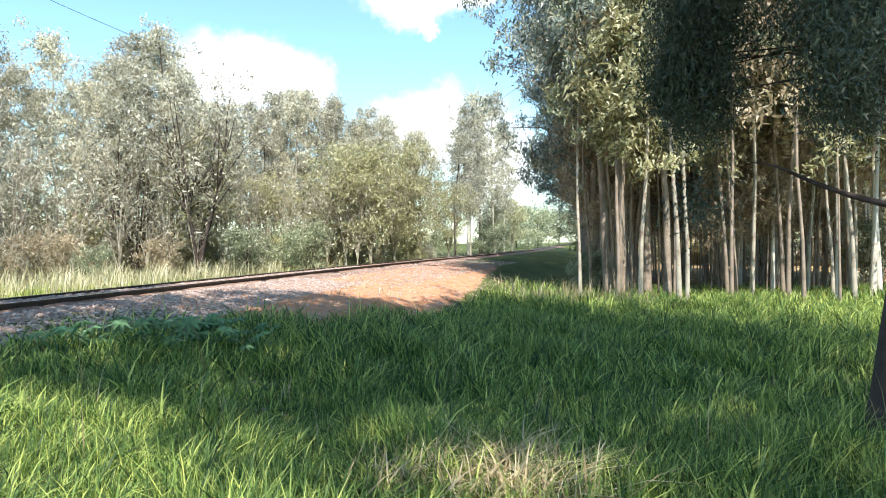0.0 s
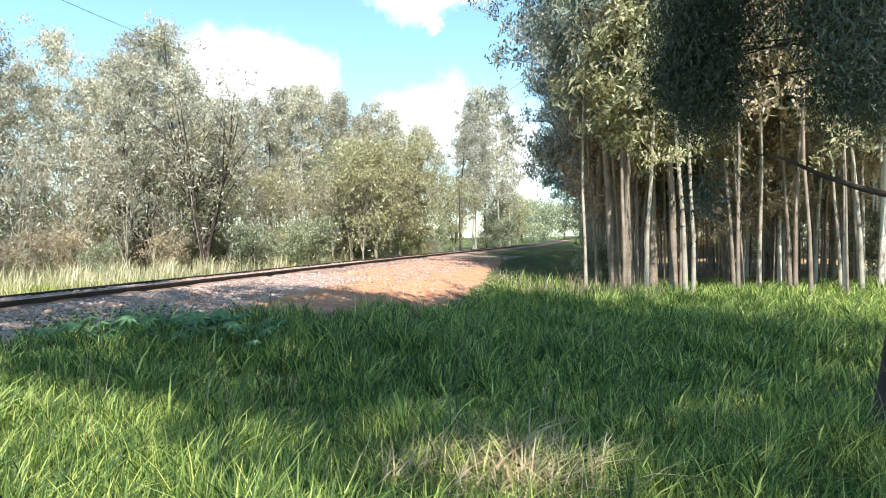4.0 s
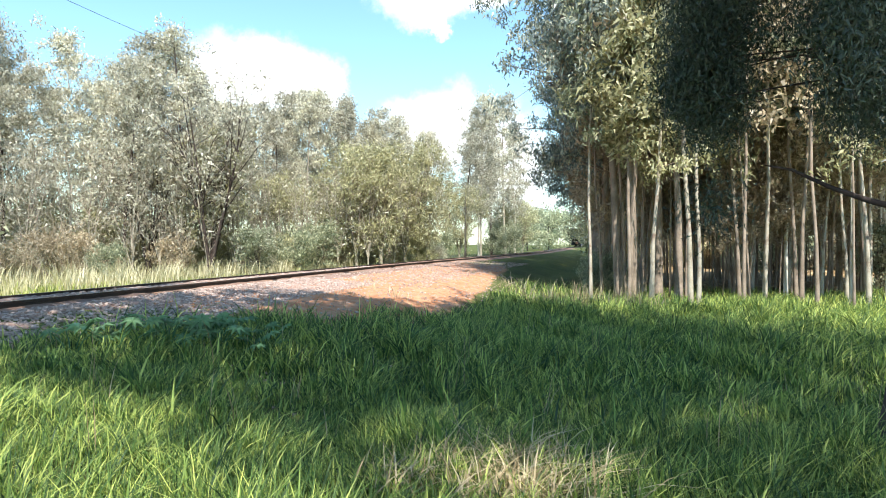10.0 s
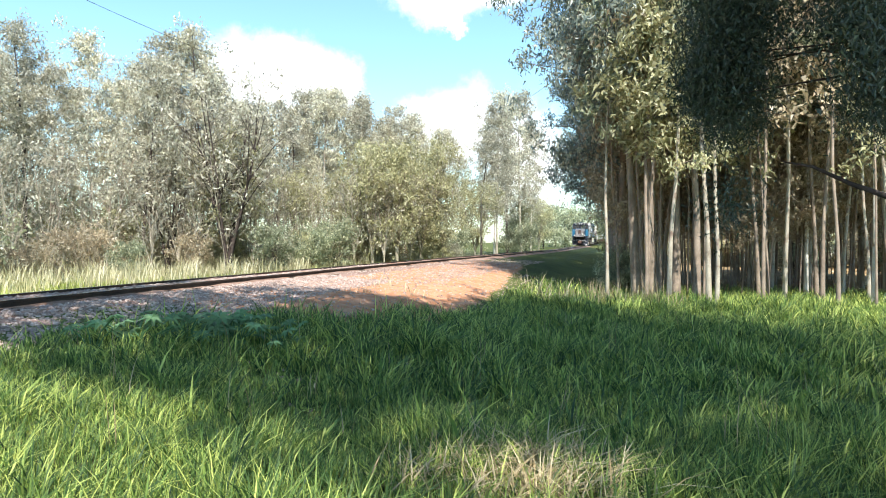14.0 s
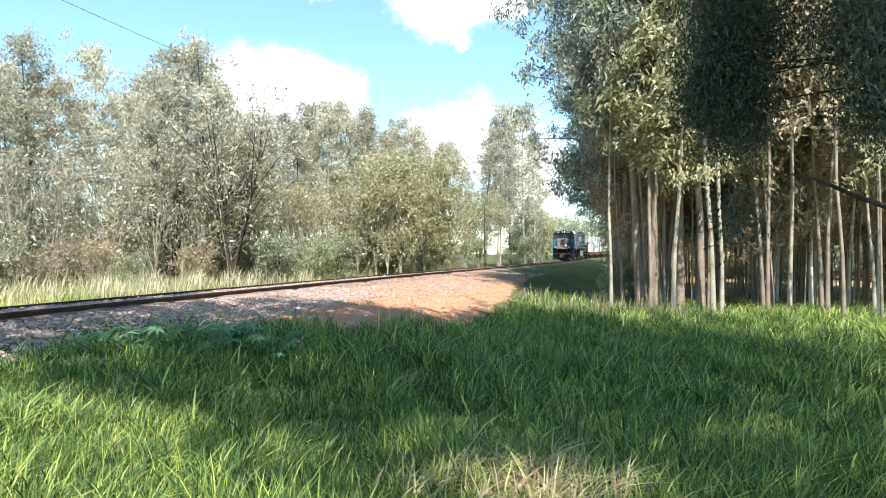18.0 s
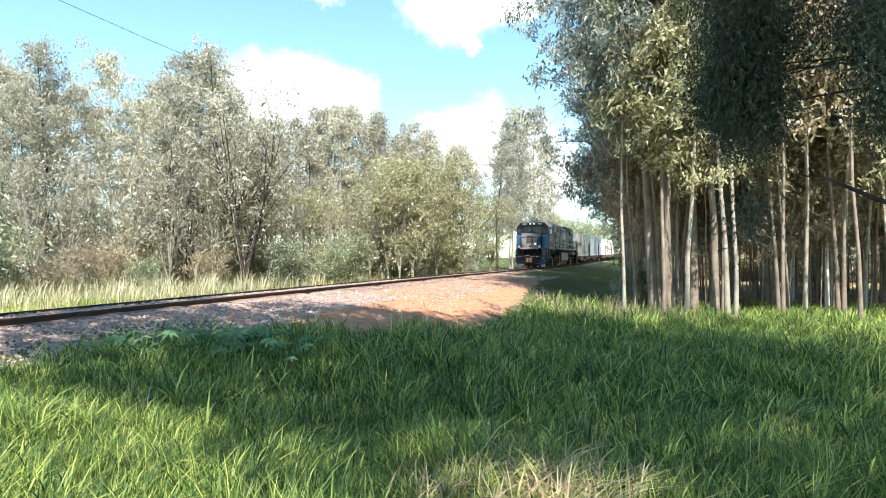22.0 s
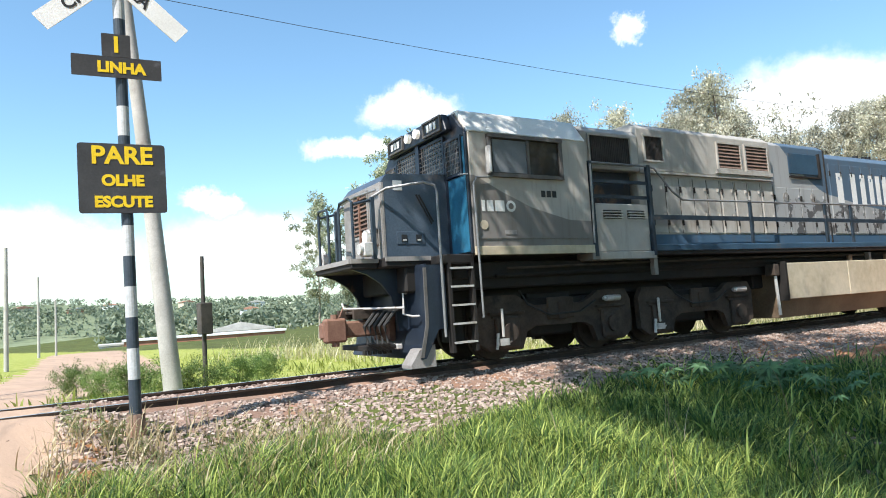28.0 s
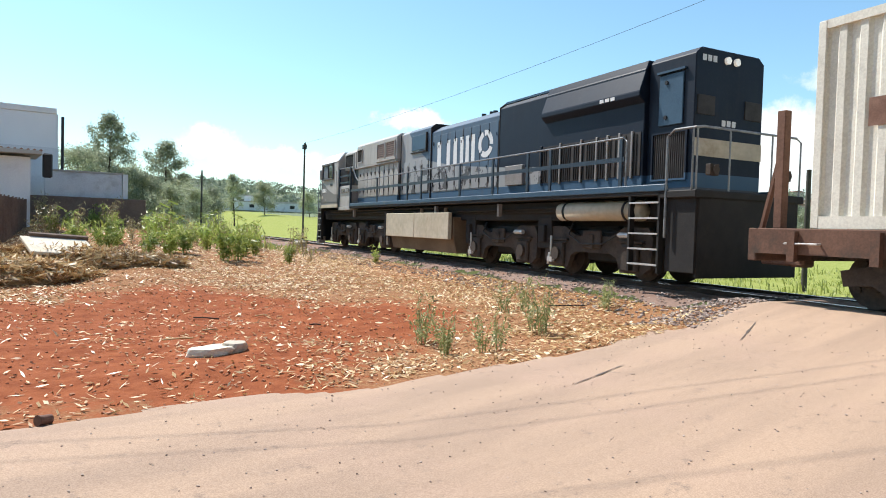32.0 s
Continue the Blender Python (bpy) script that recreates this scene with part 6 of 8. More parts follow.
    # cab front: blue face with windows behind mesh
    part("cab_front", along_x([(-1.44, 1.75), (1.44, 1.75), (1.44, 3.69), (1.1, 4.08), (-1.1, 4.08), (-1.44, 3.69)], -0.02, 0.04), M_PILOT, L, "dark blue cab front")
    for y0, y1 in ((0.9, 1.42), (-1.42, -0.9)):
        part("cab_door", boxes((0.04, y0, 1.78, 0.06, y1, 3.0), (0.04, y1 - 0.06 if y0 > 0 else y0, 3.0, 0.06, y1 if y0 > 0 else y0 + 0.06, 3.62), bevel=0.004), M_CABBLUE, L, "bright blue cab door")
    for y0, y1, z0, z1 in ((0.06, 0.82, 3.16, 3.72), (-0.82, -0.06, 3.16, 3.72), (0.92, 1.34, 3.06, 3.62), (-1.34, -0.92, 3.06, 3.62)):
        w = part("windscreen", boxes((0.045, y0, z0, 0.055, y1, z1)), M_GLASS, L)
        part("screen_frame", boxes((0.05, y0 - 0.04, z1, 0.09, y1 + 0.04, z1 + 0.04), (0.05, y0 - 0.04, z0 - 0.04, 0.09, y1 + 0.04, z0), (0.05, y0 - 0.04, z0, 0.09, y0, z1), (0.05, y1, z0, 0.09, y1 + 0.04, z1)), M_PILOT, w)
        for i in range(1, 7):
            z = z0 + (z1 - z0) * i / 7
            part("mesh_bar", rods(0.008, ((0.1, y0, z), (0.1, y1, z)), n=5), M_FRAME, w)
        for i in range(1, 9):
            y = y0 + (y1 - y0) * i / 9
            part("mesh_bar", rods(0.006, ((0.102, y, z0), (0.102, y, z1)), n=5), M_FRAME, w)
    part("centre_pillar", boxes((0.04, -0.06, 3.1, 0.12, 0.06, 3.8)), M_PILOT, L)
    part("brow", along_x([(-1.1, 3.8), (1.1, 3.8), (0.98, 4.1), (-0.98, 4.1)], 0.04, 0.16), M_PILOT, L)
    for y in (-0.68, 0.68):
        nb = part("number_board", boxes((0.16, y - 0.27, 3.86, 0.185, y + 0.27, 4.06), bevel=0.01), M_BLACK, L)
        part("board_frame", boxes((0.16, y - 0.3, 4.06, 0.2, y + 0.3, 4.09), (0.16, y - 0.3, 3.83, 0.2, y + 0.3, 3.86), (0.16, y - 0.3, 3.86, 0.2, y - 0.27, 4.06), (0.16, y + 0.27, 3.86, 0.2, y + 0.3, 4.06)), M_FRAME, nb)
        for k in range(3):
            part("figure_bar", boxes((0.184, y - 0.17 + k * 0.12, 3.9, 0.192, y - 0.09 + k * 0.12, 4.02)), M_WHITE, nb)
    for y in (-0.16, 0.16):
        part("headlamp", rod(bmesh.new(), (0.15, y, 3.97), (0.23, y, 3.97), 0.082, n=18), M_LENS, L, "bright round headlamp")
    part("horn_box", boxes((-0.75, -0.25, 4.12, -0.25, 0.3, 4.3), bevel=0.02), M_BLUE, L)
    part("front_grille_rail", tube([(0.1, 1.3, 3.02), (0.14, 1.42, 3.0), (0.05, 1.5, 3.0)], 0.015), M_HANDRAIL, L)
    # nose
    nose = part("nose", prism([(0.03, 1.75), (1.22, 1.75), (1.22, 2.98), (1.12, 3.1), (0.03, 3.14)], -0.78, 0.78), M_NOSEBLUE, L, "blue-grey nose")
    part("nose_front", boxes((1.215, -0.76, 1.76, 1.24, 0.76, 2.97), bevel=0.008), M_NOSE, nose, "dirty white nose front")
    part("nose_edge", boxes((1.19, 0.765, 1.78, 1.225, 0.788, 2.96), (1.19, -0.788, 1.78, 1.225, -0.765, 2.96)), M_NOSE, nose)
    fr = part("nose_louvre", boxes((1.235, -0.27, 2.2, 1.25, 0.27, 2.88)), M_GRILLE, nose)
    part("louvre_frame", boxes((1.235, -0.31, 2.88, 1.262, 0.31, 2.92), (1.235, -0.31, 2.16, 1.262, 0.31, 2.2), (1.235, -0.31, 2.2, 1.262, -0.27, 2.88), (1.235, 0.27, 2.2, 1.262, 0.31, 2.88)), M_NOSE, fr)
    for i in range(9):
        z = 2.22 + i * 0.073
        part("slat", boxes((1.245, -0.265, z, 1.275, 0.265, z + 0.028)), M_LOUVRE, fr)
    part("louvre_bar", boxes((1.26, -0.02, 1.9, 1.29, 0.02, 2.9)), M_COUPLER, nose, "rusty upright bar")
    part("nose_lamp_box", boxes((1.24, 0.36, 1.98, 1.36, 0.62, 2.26), bevel=0.015), M_NOSE, nose)
    part("nose_lamp", rod(bmesh.new(), (1.35, 0.49, 2.13), (1.42, 0.49, 2.13), 0.105, n=18), M_LENS, nose)
    part("notice", boxes((0.86, 0.782, 2.84, 1.02, 0.786, 3.0)), M_WHITE, nose)
    part("side_hatch", boxes((0.5, 0.78, 1.98, 1.0, 0.792, 2.18), bevel=0.004), M_NOSEBLUE, nose)
    for x in (0.56, 0.82):
        pk = part("step_pocket", boxes((x, 0.79, 2.02, x + 0.1, 0.8, 2.13)), M_BLACK, nose)
        part("pull", boxes((x + 0.02, 0.8, 2.03, x + 0.08, 0.812, 2.055)), M_STEEL, pk)
    part("wiper_arm", rods(0.015, ((0.62, 0.8, 2.78), (0.36, 0.81, 2.3)), ((0.57, 0.8, 2.78), (0.33, 0.81, 2.34)), n=5), M_BLACK, nose)
    bars_text(nose, "number_bar", 0.2, 1.88, 0.34, 0.1, 1.242, 3, M_BLACK, "x")
    part("nose_cap", rod(bmesh.new(), (0.55, 0.2, 3.1), (0.55, 0.2, 3.2), 0.12, n=12), M_BLACK, nose)
    # platform: full width at the steps, narrower beside the nose, a short walkway before it
    part("front_platform", boxes((0.0, -1.42, 1.6, 0.56, 1.42, 1.75), (0.56, -1.04, 1.6, 1.34, 1.04, 1.75), (1.34, -0.78, 1.6, 1.8, 0.78, 1.75), bevel=0.02), M_DARK, L)
    part("platform_edge", boxes((0.56, 1.03, 1.69, 1.34, 1.06, 1.76), (1.34, 0.77, 1.69, 1.8, 0.8, 1.76), (1.79, -0.78, 1.69, 1.83, 0.78, 1.76)), M_NOSE, L, "chipped white platform edge")
    # pilot: an upright plate across the front with a curved gusset under the walkway
    def plate(zs, width):
        bm = bmesh.new()
        ring = [[bm.verts.new((x, y, z)) for y in (-width, -width / 2, 0, width / 2, width)] for x, z in zs]
        for a, c in zip(ring, ring[1:]):
            for i in range(4):
                bm.faces.new((a[i], a[i + 1], c[i + 1], c[i]))
        bmesh.ops.recalc_face_normals(bm, faces=bm.faces)
        bmesh.ops.solidify(bm, geom=bm.faces[:], thickness=0.04)
        return bm
    part("pilot_plate", plate([(0.84, 1.62), (0.84, 1.1), (0.85, 0.7), (0.9, 0.4), (0.98, 0.2)], 1.32), M_PILOT, L, "dark blue pilot plate scuffed with rust")
    for y in (-0.7, 0.64):
        part("gusset", prism([(0.84, 1.6), (1.74, 1.6), (1.5, 1.52), (1.28, 1.38), (1.12, 1.18), (1.04, 0.9), (1.02, 0.62), (0.84, 0.62)], y, y + 0.06), M_PILOT, L)
    part("pilot_side", prism([(0.5, 1.6), (0.84, 1.6), (0.85, 0.7), (0.98, 0.2), (0.9, 0.2), (0.66, 0.62), (0.5, 0.62)], 1.28, 1.34), M_PILOT, L)
    part("pilot_edge", prism([(0.82, 1.56), (0.87, 1.56), (0.88, 0.7), (1.0, 0.22), (0.94, 0.22), (0.83, 0.7)], 1.325, 1.345), M_FRAME, L, "scuffed grey edge")
    part("rail_guard", prism([(0.72, 0.4), (0.98, 0.34), (1.14, 0.12), (1.14, 0.07), (0.72, 0.07)], 0.98, 1.3), M_NOSE, L, "pale scuffed rail guard")
    part("pilot_handle", tube([(0.92, 0.82, 1.2), (0.98, 0.84, 1.2), (1.0, 0.86, 0.88), (0.97, 1.1, 0.84), (0.9, 1.2, 0.84)], 0.018, 6), M_STEEL, L)
    # coupler with its pocket, knuckle, pin, toothed carrier and hoses
    cp = part("coupler", boxes((0.86, -0.15, 0.56, 1.72, 0.15, 0.82), (0.86, -0.3, 0.46, 1.02, 0.3, 0.94), bevel=0.03), M_COUPLER, L)
    part("knuckle", rod(boxes((1.66, -0.27, 0.5, 1.9, -0.1, 0.88), (1.66, -0.12, 0.52, 1.78, 0.16, 0.86), (1.7, 0.1, 0.5, 2.06, 0.28, 0.88), (1.98, 0.0, 0.56, 2.08, 0.2, 0.82), bevel=0.035), (1.88, 0.2, 0.44), (1.88, 0.2, 0.94), 0.06, n=10), M_COUPLER, cp)
    part("pocket_plate", boxes((0.9, -0.36, 0.84, 1.62, -0.3, 1.0), (0.9, 0.3, 0.84, 1.62, 0.36, 1.0), (0.9, -0.36, 0.92, 1.5, 0.36, 0.97), bevel=0.01), M_BOGIE, cp)
    part("carrier", boxes((1.0, -0.5, 0.34, 1.5, 0.5, 0.42), *[(1.06 + i * 0.085, 0.4, 0.28, 1.1 + i * 0.085, 0.5, 0.36) for i in range(6)], bevel=0.008), M_DARK, cp)
    part("cut_lever", tube([(1.02, -1.2, 1.02), (1.35, -0.5, 1.06), (1.62, -0.1, 1.1), (1.66, 0.08, 1.02), (1.4, 0.4, 1.0), (1.05, 1.0, 0.98)], 0.018), M_STEEL, L, "pale uncoupling lever")
    part("drop_chain", tube([(1.64, 0.0, 1.05), (1.72, 0.02, 0.9), (1.8, 0.05, 0.86)], 0.014, 5), M_COUPLER, L)
    for i in range(5):
        y, k = 0.42 + i * 0.075, 0.05 * i
        part("brake_hose", tube([(0.96, y, 0.98), (1.3 - k, y + 0.02, 0.93), (1.5 - k, y + 0.05, 0.72), (1.46 - k, y + 0.07, 0.46), (1.28 - k, y + 0.09, 0.36), (1.1, y + 0.1, 0.4)], 0.03), M_RUBBER, L)
        part("hose_head", boxes((1.04, y + 0.06, 0.35, 1.14, y + 0.13, 0.43), bevel=0.012), M_STEEL, L)
    # front railings
    for s in (-1, 1):
        part("front_rail", tube([(1.74, s * 0.24, 1.75), (1.74, s * 0.24, 2.6), (1.74, s * 0.3, 2.68), (1.74, s * 0.66, 2.7), (1.72, s * 0.74, 2.64), (1.72, s * 0.74, 1.7)], 0.024), M_RAILING, L)
        part("rail_post", boxes((1.36, s * 0.74, 1.75, 1.42, s * 0.8, 2.72)), M_RAILING, L)
        part("corner_rail", tube([(1.72, s * 0.74, 2.6), (1.39, s * 0.77, 2.68)], 0.022), M_RAILING, L)
        part("side_rail", tube([(1.39, s * 0.77, 2.72), (1.2, s * 0.92, 2.84), (0.75, s * 1.3, 2.88), (0.6, s * 1.38, 2.82), (0.58, s * 1.4, 2.7), (0.58, s * 1.4, 0.5)], 0.022), M_HANDRAIL, L)
        part("cab_grab", tube([(-0.06, s * 1.5, 0.75), (-0.04, s * 1.5, 2.85), (-0.1, s * 1.5, 2.95), (-0.4, s * 1.5, 2.98)], 0.018), M_HANDRAIL, L)
        part("ditch_lamp", rod(boxes((1.5, s * 0.9 - 0.09, 1.78, 1.66, s * 0.9 + 0.09, 2.0), bevel=0.02), (1.66, s * 0.9, 1.89), (1.71, s * 0.9, 1.89), 0.085, n=16), M_STEEL, L)
    part("nose_rail", tube([(1.3, -0.72, 2.84), (1.34, 0.0, 2.86), (1.3, 0.72, 2.84)], 0.018), M_HANDRAIL, L)
    # the short rear platform
    for o in L.children_recursive:
        if o.type == "MESH" and o.name.split(".")[0] not in ("coupler", "knuckle"):
            for v in o.data.vertices:
                if v.co.x < -21.56:
                    v.co.x = -21.56 + (v.co.x + 21.56) * 0.55
    # tank between the bogies
    tk = part("fuel_tank", along_x([(-1.25, 0.72), (-1.12, 0.22), (1.12, 0.22), (1.25, 0.72), (1.25, 1.3), (-1.25, 1.3)], -13.0, -8.15), M_TANKLOW, L)
    for x0, x1 in ((-10.55, -8.12), (-13.0, -10.57)):
        part("tank_plate", boxes((x0, 1.3, 0.63, x1, 1.42, 1.42), bevel=0.012), M_TANK, tk, "dusty tan cover plate")
    for x in (-10.9, -12.6):
        part("filler", rod(bmesh.new(), (x, 1.3, 1.42), (x, 1.3, 1.56), 0.06, n=12), M_TANKLOW, tk)
    for x0 in (-17.2, -13.6):
        part("equipment_rack", boxes((x0 - 0.3, 0.7, 0.55, x0 + 0.25, 1.02, 1.3), (x0 - 0.12, 1.0, 0.7, x0 + 0.12, 1.1, 1.1), bevel=0.02), M_DARK, L)
    part("tank_strap", boxes((-8.12, 1.2, 0.6, -8.06, 1.44, 1.46)), M_DARK, tk)
    part("sand_pipe", rods(0.035, ((-7.95, 1.28, 0.3), (-7.9, 1.28, 1.35))), M_STEEL, L)
    part("valve_box", boxes((-8.0, 1.1, 1.15, -7.82, 1.34, 1.42), bevel=0.02), M_BOGIE, L)
    bm = rod(bmesh.new(), (-20.55, 1.12, 1.4), (-18.05, 1.12, 1.4), 0.2, n=20)
    rod(bm, (-20.62, 1.12, 1.4), (-20.55, 1.12, 1.4), 0.12, 0.2, n=20)
    part("air_reservoir", bm, M_TANK, L, "dusty tan cylinder", smooth=True)
    for x in (-18.3, -20.2):
        part("reservoir_strap", rod(bmesh.new(), (x - 0.03, 1.12, 1.4), (x + 0.03, 1.12, 1.4), 0.21, n=20), M_DARK, L)
    for x in (-4.25, -15.6, -11.9):
        part("bracket", boxes((x, 1.2, 1.3, x + 0.1, 1.3, 1.62)), M_NOSE, L)
    for xc in (-2.02, -5.72, -15.15, -18.95):
        bogie(L, xc)
    # large lettering on the hood as plain shapes, over the doors
    for x, w, z0, z1 in ((-11.3, 0.26, 2.9, 3.66), (-11.95, 0.22, 2.86, 3.66), (-12.4, 0.22, 2.86, 3.66), (-12.82, 0.2, 2.9, 3.66), (-13.16, 0.2, 2.9, 3.66), (-13.5, 0.2, 2.9, 3.66)):
        part("logo_shape", boxes((x - w, 1.0, z0, x, 1.005, z1)), M_WHITE, L, "plain white logo shape")
    bm = bmesh.new()
    o = Vector((-14.3, 1.004, 3.32))
    a = [bm.verts.new(o + Vector((0.4 * math.cos(t), 0, 0.38 * math.sin(t)))) for t in np.linspace(0, 6.2832, 28)[:-1]]
    c = [bm.verts.new(o + Vector((0.23 * math.cos(t), 0, 0.22 * math.sin(t)))) for t in np.linspace(0, 6.2832, 28)[:-1]]
    for i in range(len(a)):
        j = (i + 1) % len(a)
        if i not in (5, 14, 23):
            bm.faces.new((a[i], c[i], c[j], a[j]))
    part("logo_ring", bm, M_WHITE, L, "plain white ring")
    bars_text(L, "number_bar", -19.2, 3.64, 0.5, 0.07, 1.141, 3, M_WHITE)
    return tagged(L, "weathered grey and dark blue diesel locomotive with a white cab roof", "locomotive")


loco = build_loco()

M_RUST = surface("rust_brown_wagon", (0.12, 0.062, 0.042), (0.19, 0.1, 0.068), 1.5, 30, 0.85, 0.1, 0.2, (0.07, 0.05, 0.04), (0.5, 0.7), 1.2)
M_CREAM = surface("cream_container", (0.66, 0.61, 0.52), (0.76, 0.72, 0.63), 0.8, 30, 0.55, 0, 0.05, (0.42, 0.32, 0.23), (0.58, 0.78), 0.7)
M_WHITEBOX = surface("white_container", (0.66, 0.66, 0.64), (0.76, 0.76, 0.75), 0.8, 30, 0.5, 0, 0.05, (0.5, 0.45, 0.4), (0.6, 0.8), 0.7)
M_GREENBOX = surface("pale_green_container", (0.26, 0.32, 0.27), (0.35, 0.41, 0.35), 0.8, 30, 0.5, 0, 0.05, (0.3, 0.24, 0.18), (0.6, 0.8), 0.7)
M_GREYBOX = surface("grey_container", (0.36, 0.37, 0.38), (0.47, 0.48, 0.49), 0.8, 30, 0.5, 0, 0.05, (0.3, 0.24, 0.18), (0.6, 0.8), 0.7)


def corrugated(length, z0, z1, y, pitch=0.28, depth=0.045):
    """A ribbed sheet along x at y."""
    xs, ys, n = [], [], int(length / pitch)
    p = length / n
    for i in range(n):
        x = -length / 2 + i * p
        xs += [x, x + p * 0.35, x + p * 0.5, x + p * 0.85]
        ys += [y, y, y - depth * math.copysign(1, y), y - depth * math.copysign(1, y)]
    xs.append(length / 2)
    ys.append(y)
    v = np.array([(a, b, z) for z in (z0, z1) for a, b in zip(xs, ys)])
    k = len(xs)
    i = np.arange(k - 1)
    return v, np.stack([i, i + 1, i + 1 + k, i + k], -1)


def make_container(mat, label, length=6.06, height=2.9, marks=0):
    c = empty("container")
    h, w = length / 2, 1.2
    wall = [corrugated(length - 0.2, 0.16, height - 0.1, s * (w - 0.01)) for s in (-1, 1)]
    for v, q in wall:
        o = new("side_wall", np_mesh("side_wall", v, q, mat))
        o.parent = c
    part("floor", boxes((-h, -w + 0.05, 0.02, h, w - 0.05, 0.16)), mat, c)
    part("roof", boxes((-h + 0.02, -w + 0.04, height - 0.06, h - 0.02, w - 0.04, height - 0.02)), mat, c)
    for s in (-1, 1):
        part("top_rail", boxes((-h, s * (w - 0.06), height - 0.12, h, s * (w + 0.015), height)), mat, c)
        part("bottom_rail", boxes((-h, s * (w - 0.06), 0.0, h, s * (w + 0.015), 0.17)), mat, c)
        for e in (-1, 1):
            part("corner_post", boxes((e * (h - 0.12), s * (w - 0.1), 0, e * (h + 0.005), s * (w + 0.02), height), bevel=0.01), mat, c)
    for e in (-1, 1):
        part("end_wall", boxes((e * (h - 0.06), -w + 0.08, 0.1, e * (h - 0.02), w - 0.08, height - 0.1)), mat, c)
    if marks:
        for i in range(7):
            part("mark_bar", boxes((2.0 - i * 0.4, w + 0.003, 1.35, 2.28 - i * 0.4, w + 0.008, 1.72)), M_COUPLER, c)
    return tagged(c, label, "container", "containers on the train")


def make_wagon():
    w = empty("flat_wagon")
    part("deck", boxes((-6.95, -1.25, 0.98, 6.95, 1.25, 1.1), bevel=0.015), M_RUST, w)
    for s in (-1, 1):
        part("side_sill", prism([(-6.95, 1.08), (6.95, 1.08), (6.95, 0.72), (4.2, 0.72), (3.0, 0.5), (-3.0, 0.5), (-4.2, 0.72), (-6.95, 0.72)], s * 1.18, s * 1.28), M_RUST, w)
        for x in (-6.2, -5.0, -3.4, -1.7, 0, 1.7, 3.4, 5.0, 6.2):
            part("stake_pocket", boxes((x - 0.06, s * 1.28, 0.62, x + 0.06, s * 1.36, 1.06)), M_RUST, w)
    for e in (-1, 1):
        part("end_beam", boxes((e * 6.85, -1.28, 0.6, e * 7.0, 1.28, 1.1), bevel=0.015), M_RUST, w)
        part("drawbar", boxes((e * 6.9, -0.14, 0.5, e * 7.5, 0.14, 0.8), bevel=0.03), M_COUPLER, w)
        for y in (-1.15, 1.15):
            part("end_post", boxes((e * 6.55 - 0.07, y - 0.07, 1.1, e * 6.55 + 0.07, y + 0.07, 2.85), bevel=0.01), M_RUST, w)
            part("end_brace", rods(0.05, ((e * 6.95, y * 0.9, 1.1), (e * 6.6, y * 0.9, 2.5)), n=6), M_RUST, w)
        bg = part("wagon_bogie", boxes((e * 4.6 - 0.2, -0.9, 0.38, e * 4.6 + 0.2, 0.9, 0.72), bevel=0.02), M_DARK, w)
        for s in (-1, 1):
            o = [(e * 4.6 + x, z) for x, z in ((-1.1, 0.3), (-1.15, 0.52), (-0.75, 0.6), (-0.35, 0.82), (0.35, 0.82), (0.75, 0.6), (1.15, 0.52), (1.1, 0.3), (0.7, 0.34), (0.4, 0.16), (-0.4, 0.16), (-0.7, 0.34))]
            part("bogie_frame", prism(o, s * 0.78, s * 0.9), M_BOGIE, bg)
        for dx in (-0.85, 0.85):
            wheelset(bg, e * 4.6 + dx, 0.4)
    part("grab_iron", rods(0.015, ((6.3, 1.34, 0.88), (5.8, 1.34, 0.88)), ((6.3, 1.28, 0.88), (6.3, 1.36, 0.88)), ((5.8, 1.28, 0.88), (5.8, 1.36, 0.88))), M_STEEL, w)
    part("brake_tank", rod(bmesh.new(), (-1.2, 0.4, 0.68), (0.4, 0.4, 0.68), 0.18, n=14), M_DARK, w)
    return tagged(w, "rust-brown container flat wagon with end posts", "wagon", "wagons of the train")


wagon_first = make_wagon()
wagons = [wagon_first] + [copy_thing(wagon_first, pose(0, 0, 0)) for _ in range(8)]
boxes_made = {"cream": make_container(M_CREAM, "cream ribbed shipping container with rust stains", marks=1),
              "green": make_container(M_GREENBOX, "pale green ribbed shipping container"),
              "white": make_container(M_WHITEBOX, "white ribbed shipping container"),
              "grey": make_container(M_GREYBOX, "grey ribbed shipping container")}
ORDER = ("cream", "green", "white", "grey", "white", "white", "cream", "white", "white", "cream", "grey", "white", "white", "white", "cream", "white", "white", "grey")
containers, used = [], set()
for key in ORDER:
    containers.append(copy_thing(boxes_made[key], pose(0, 0, 0)) if key in used else boxes_made[key])
    used.add(key)

# ---- crossing signs ----
M_BOARD = surface("black_sign_board", (0.035, 0.034, 0.036), (0.05, 0.048, 0.05), 3, 40, 0.45, 0, 0.05, (0.1, 0.1, 0.11), (0.58, 0.75), 4)
M_YELLOW = surface("yellow_lettering", (0.75, 0.5, 0.01), (0.82, 0.57, 0.02), 6, 60, 0.5, 0, 0.03)
M_POSTBLACK = surface("blue_black_post_paint", (0.03, 0.045, 0.06), (0.05, 0.065, 0.085), 4, 40, 0.5, 0, 0.05)
M_POSTWHITE = surface("faded_white_post_paint", (0.42, 0.44, 0.45), (0.55, 0.56, 0.57), 4, 40, 0.6, 0, 0.05, (0.3, 0.27, 0.25), (0.6, 0.75), 3)
M_CROSS = surface("white_cross_board", (0.72, 0.72, 0.71), (0.8, 0.8, 0.79), 3, 50, 0.5)


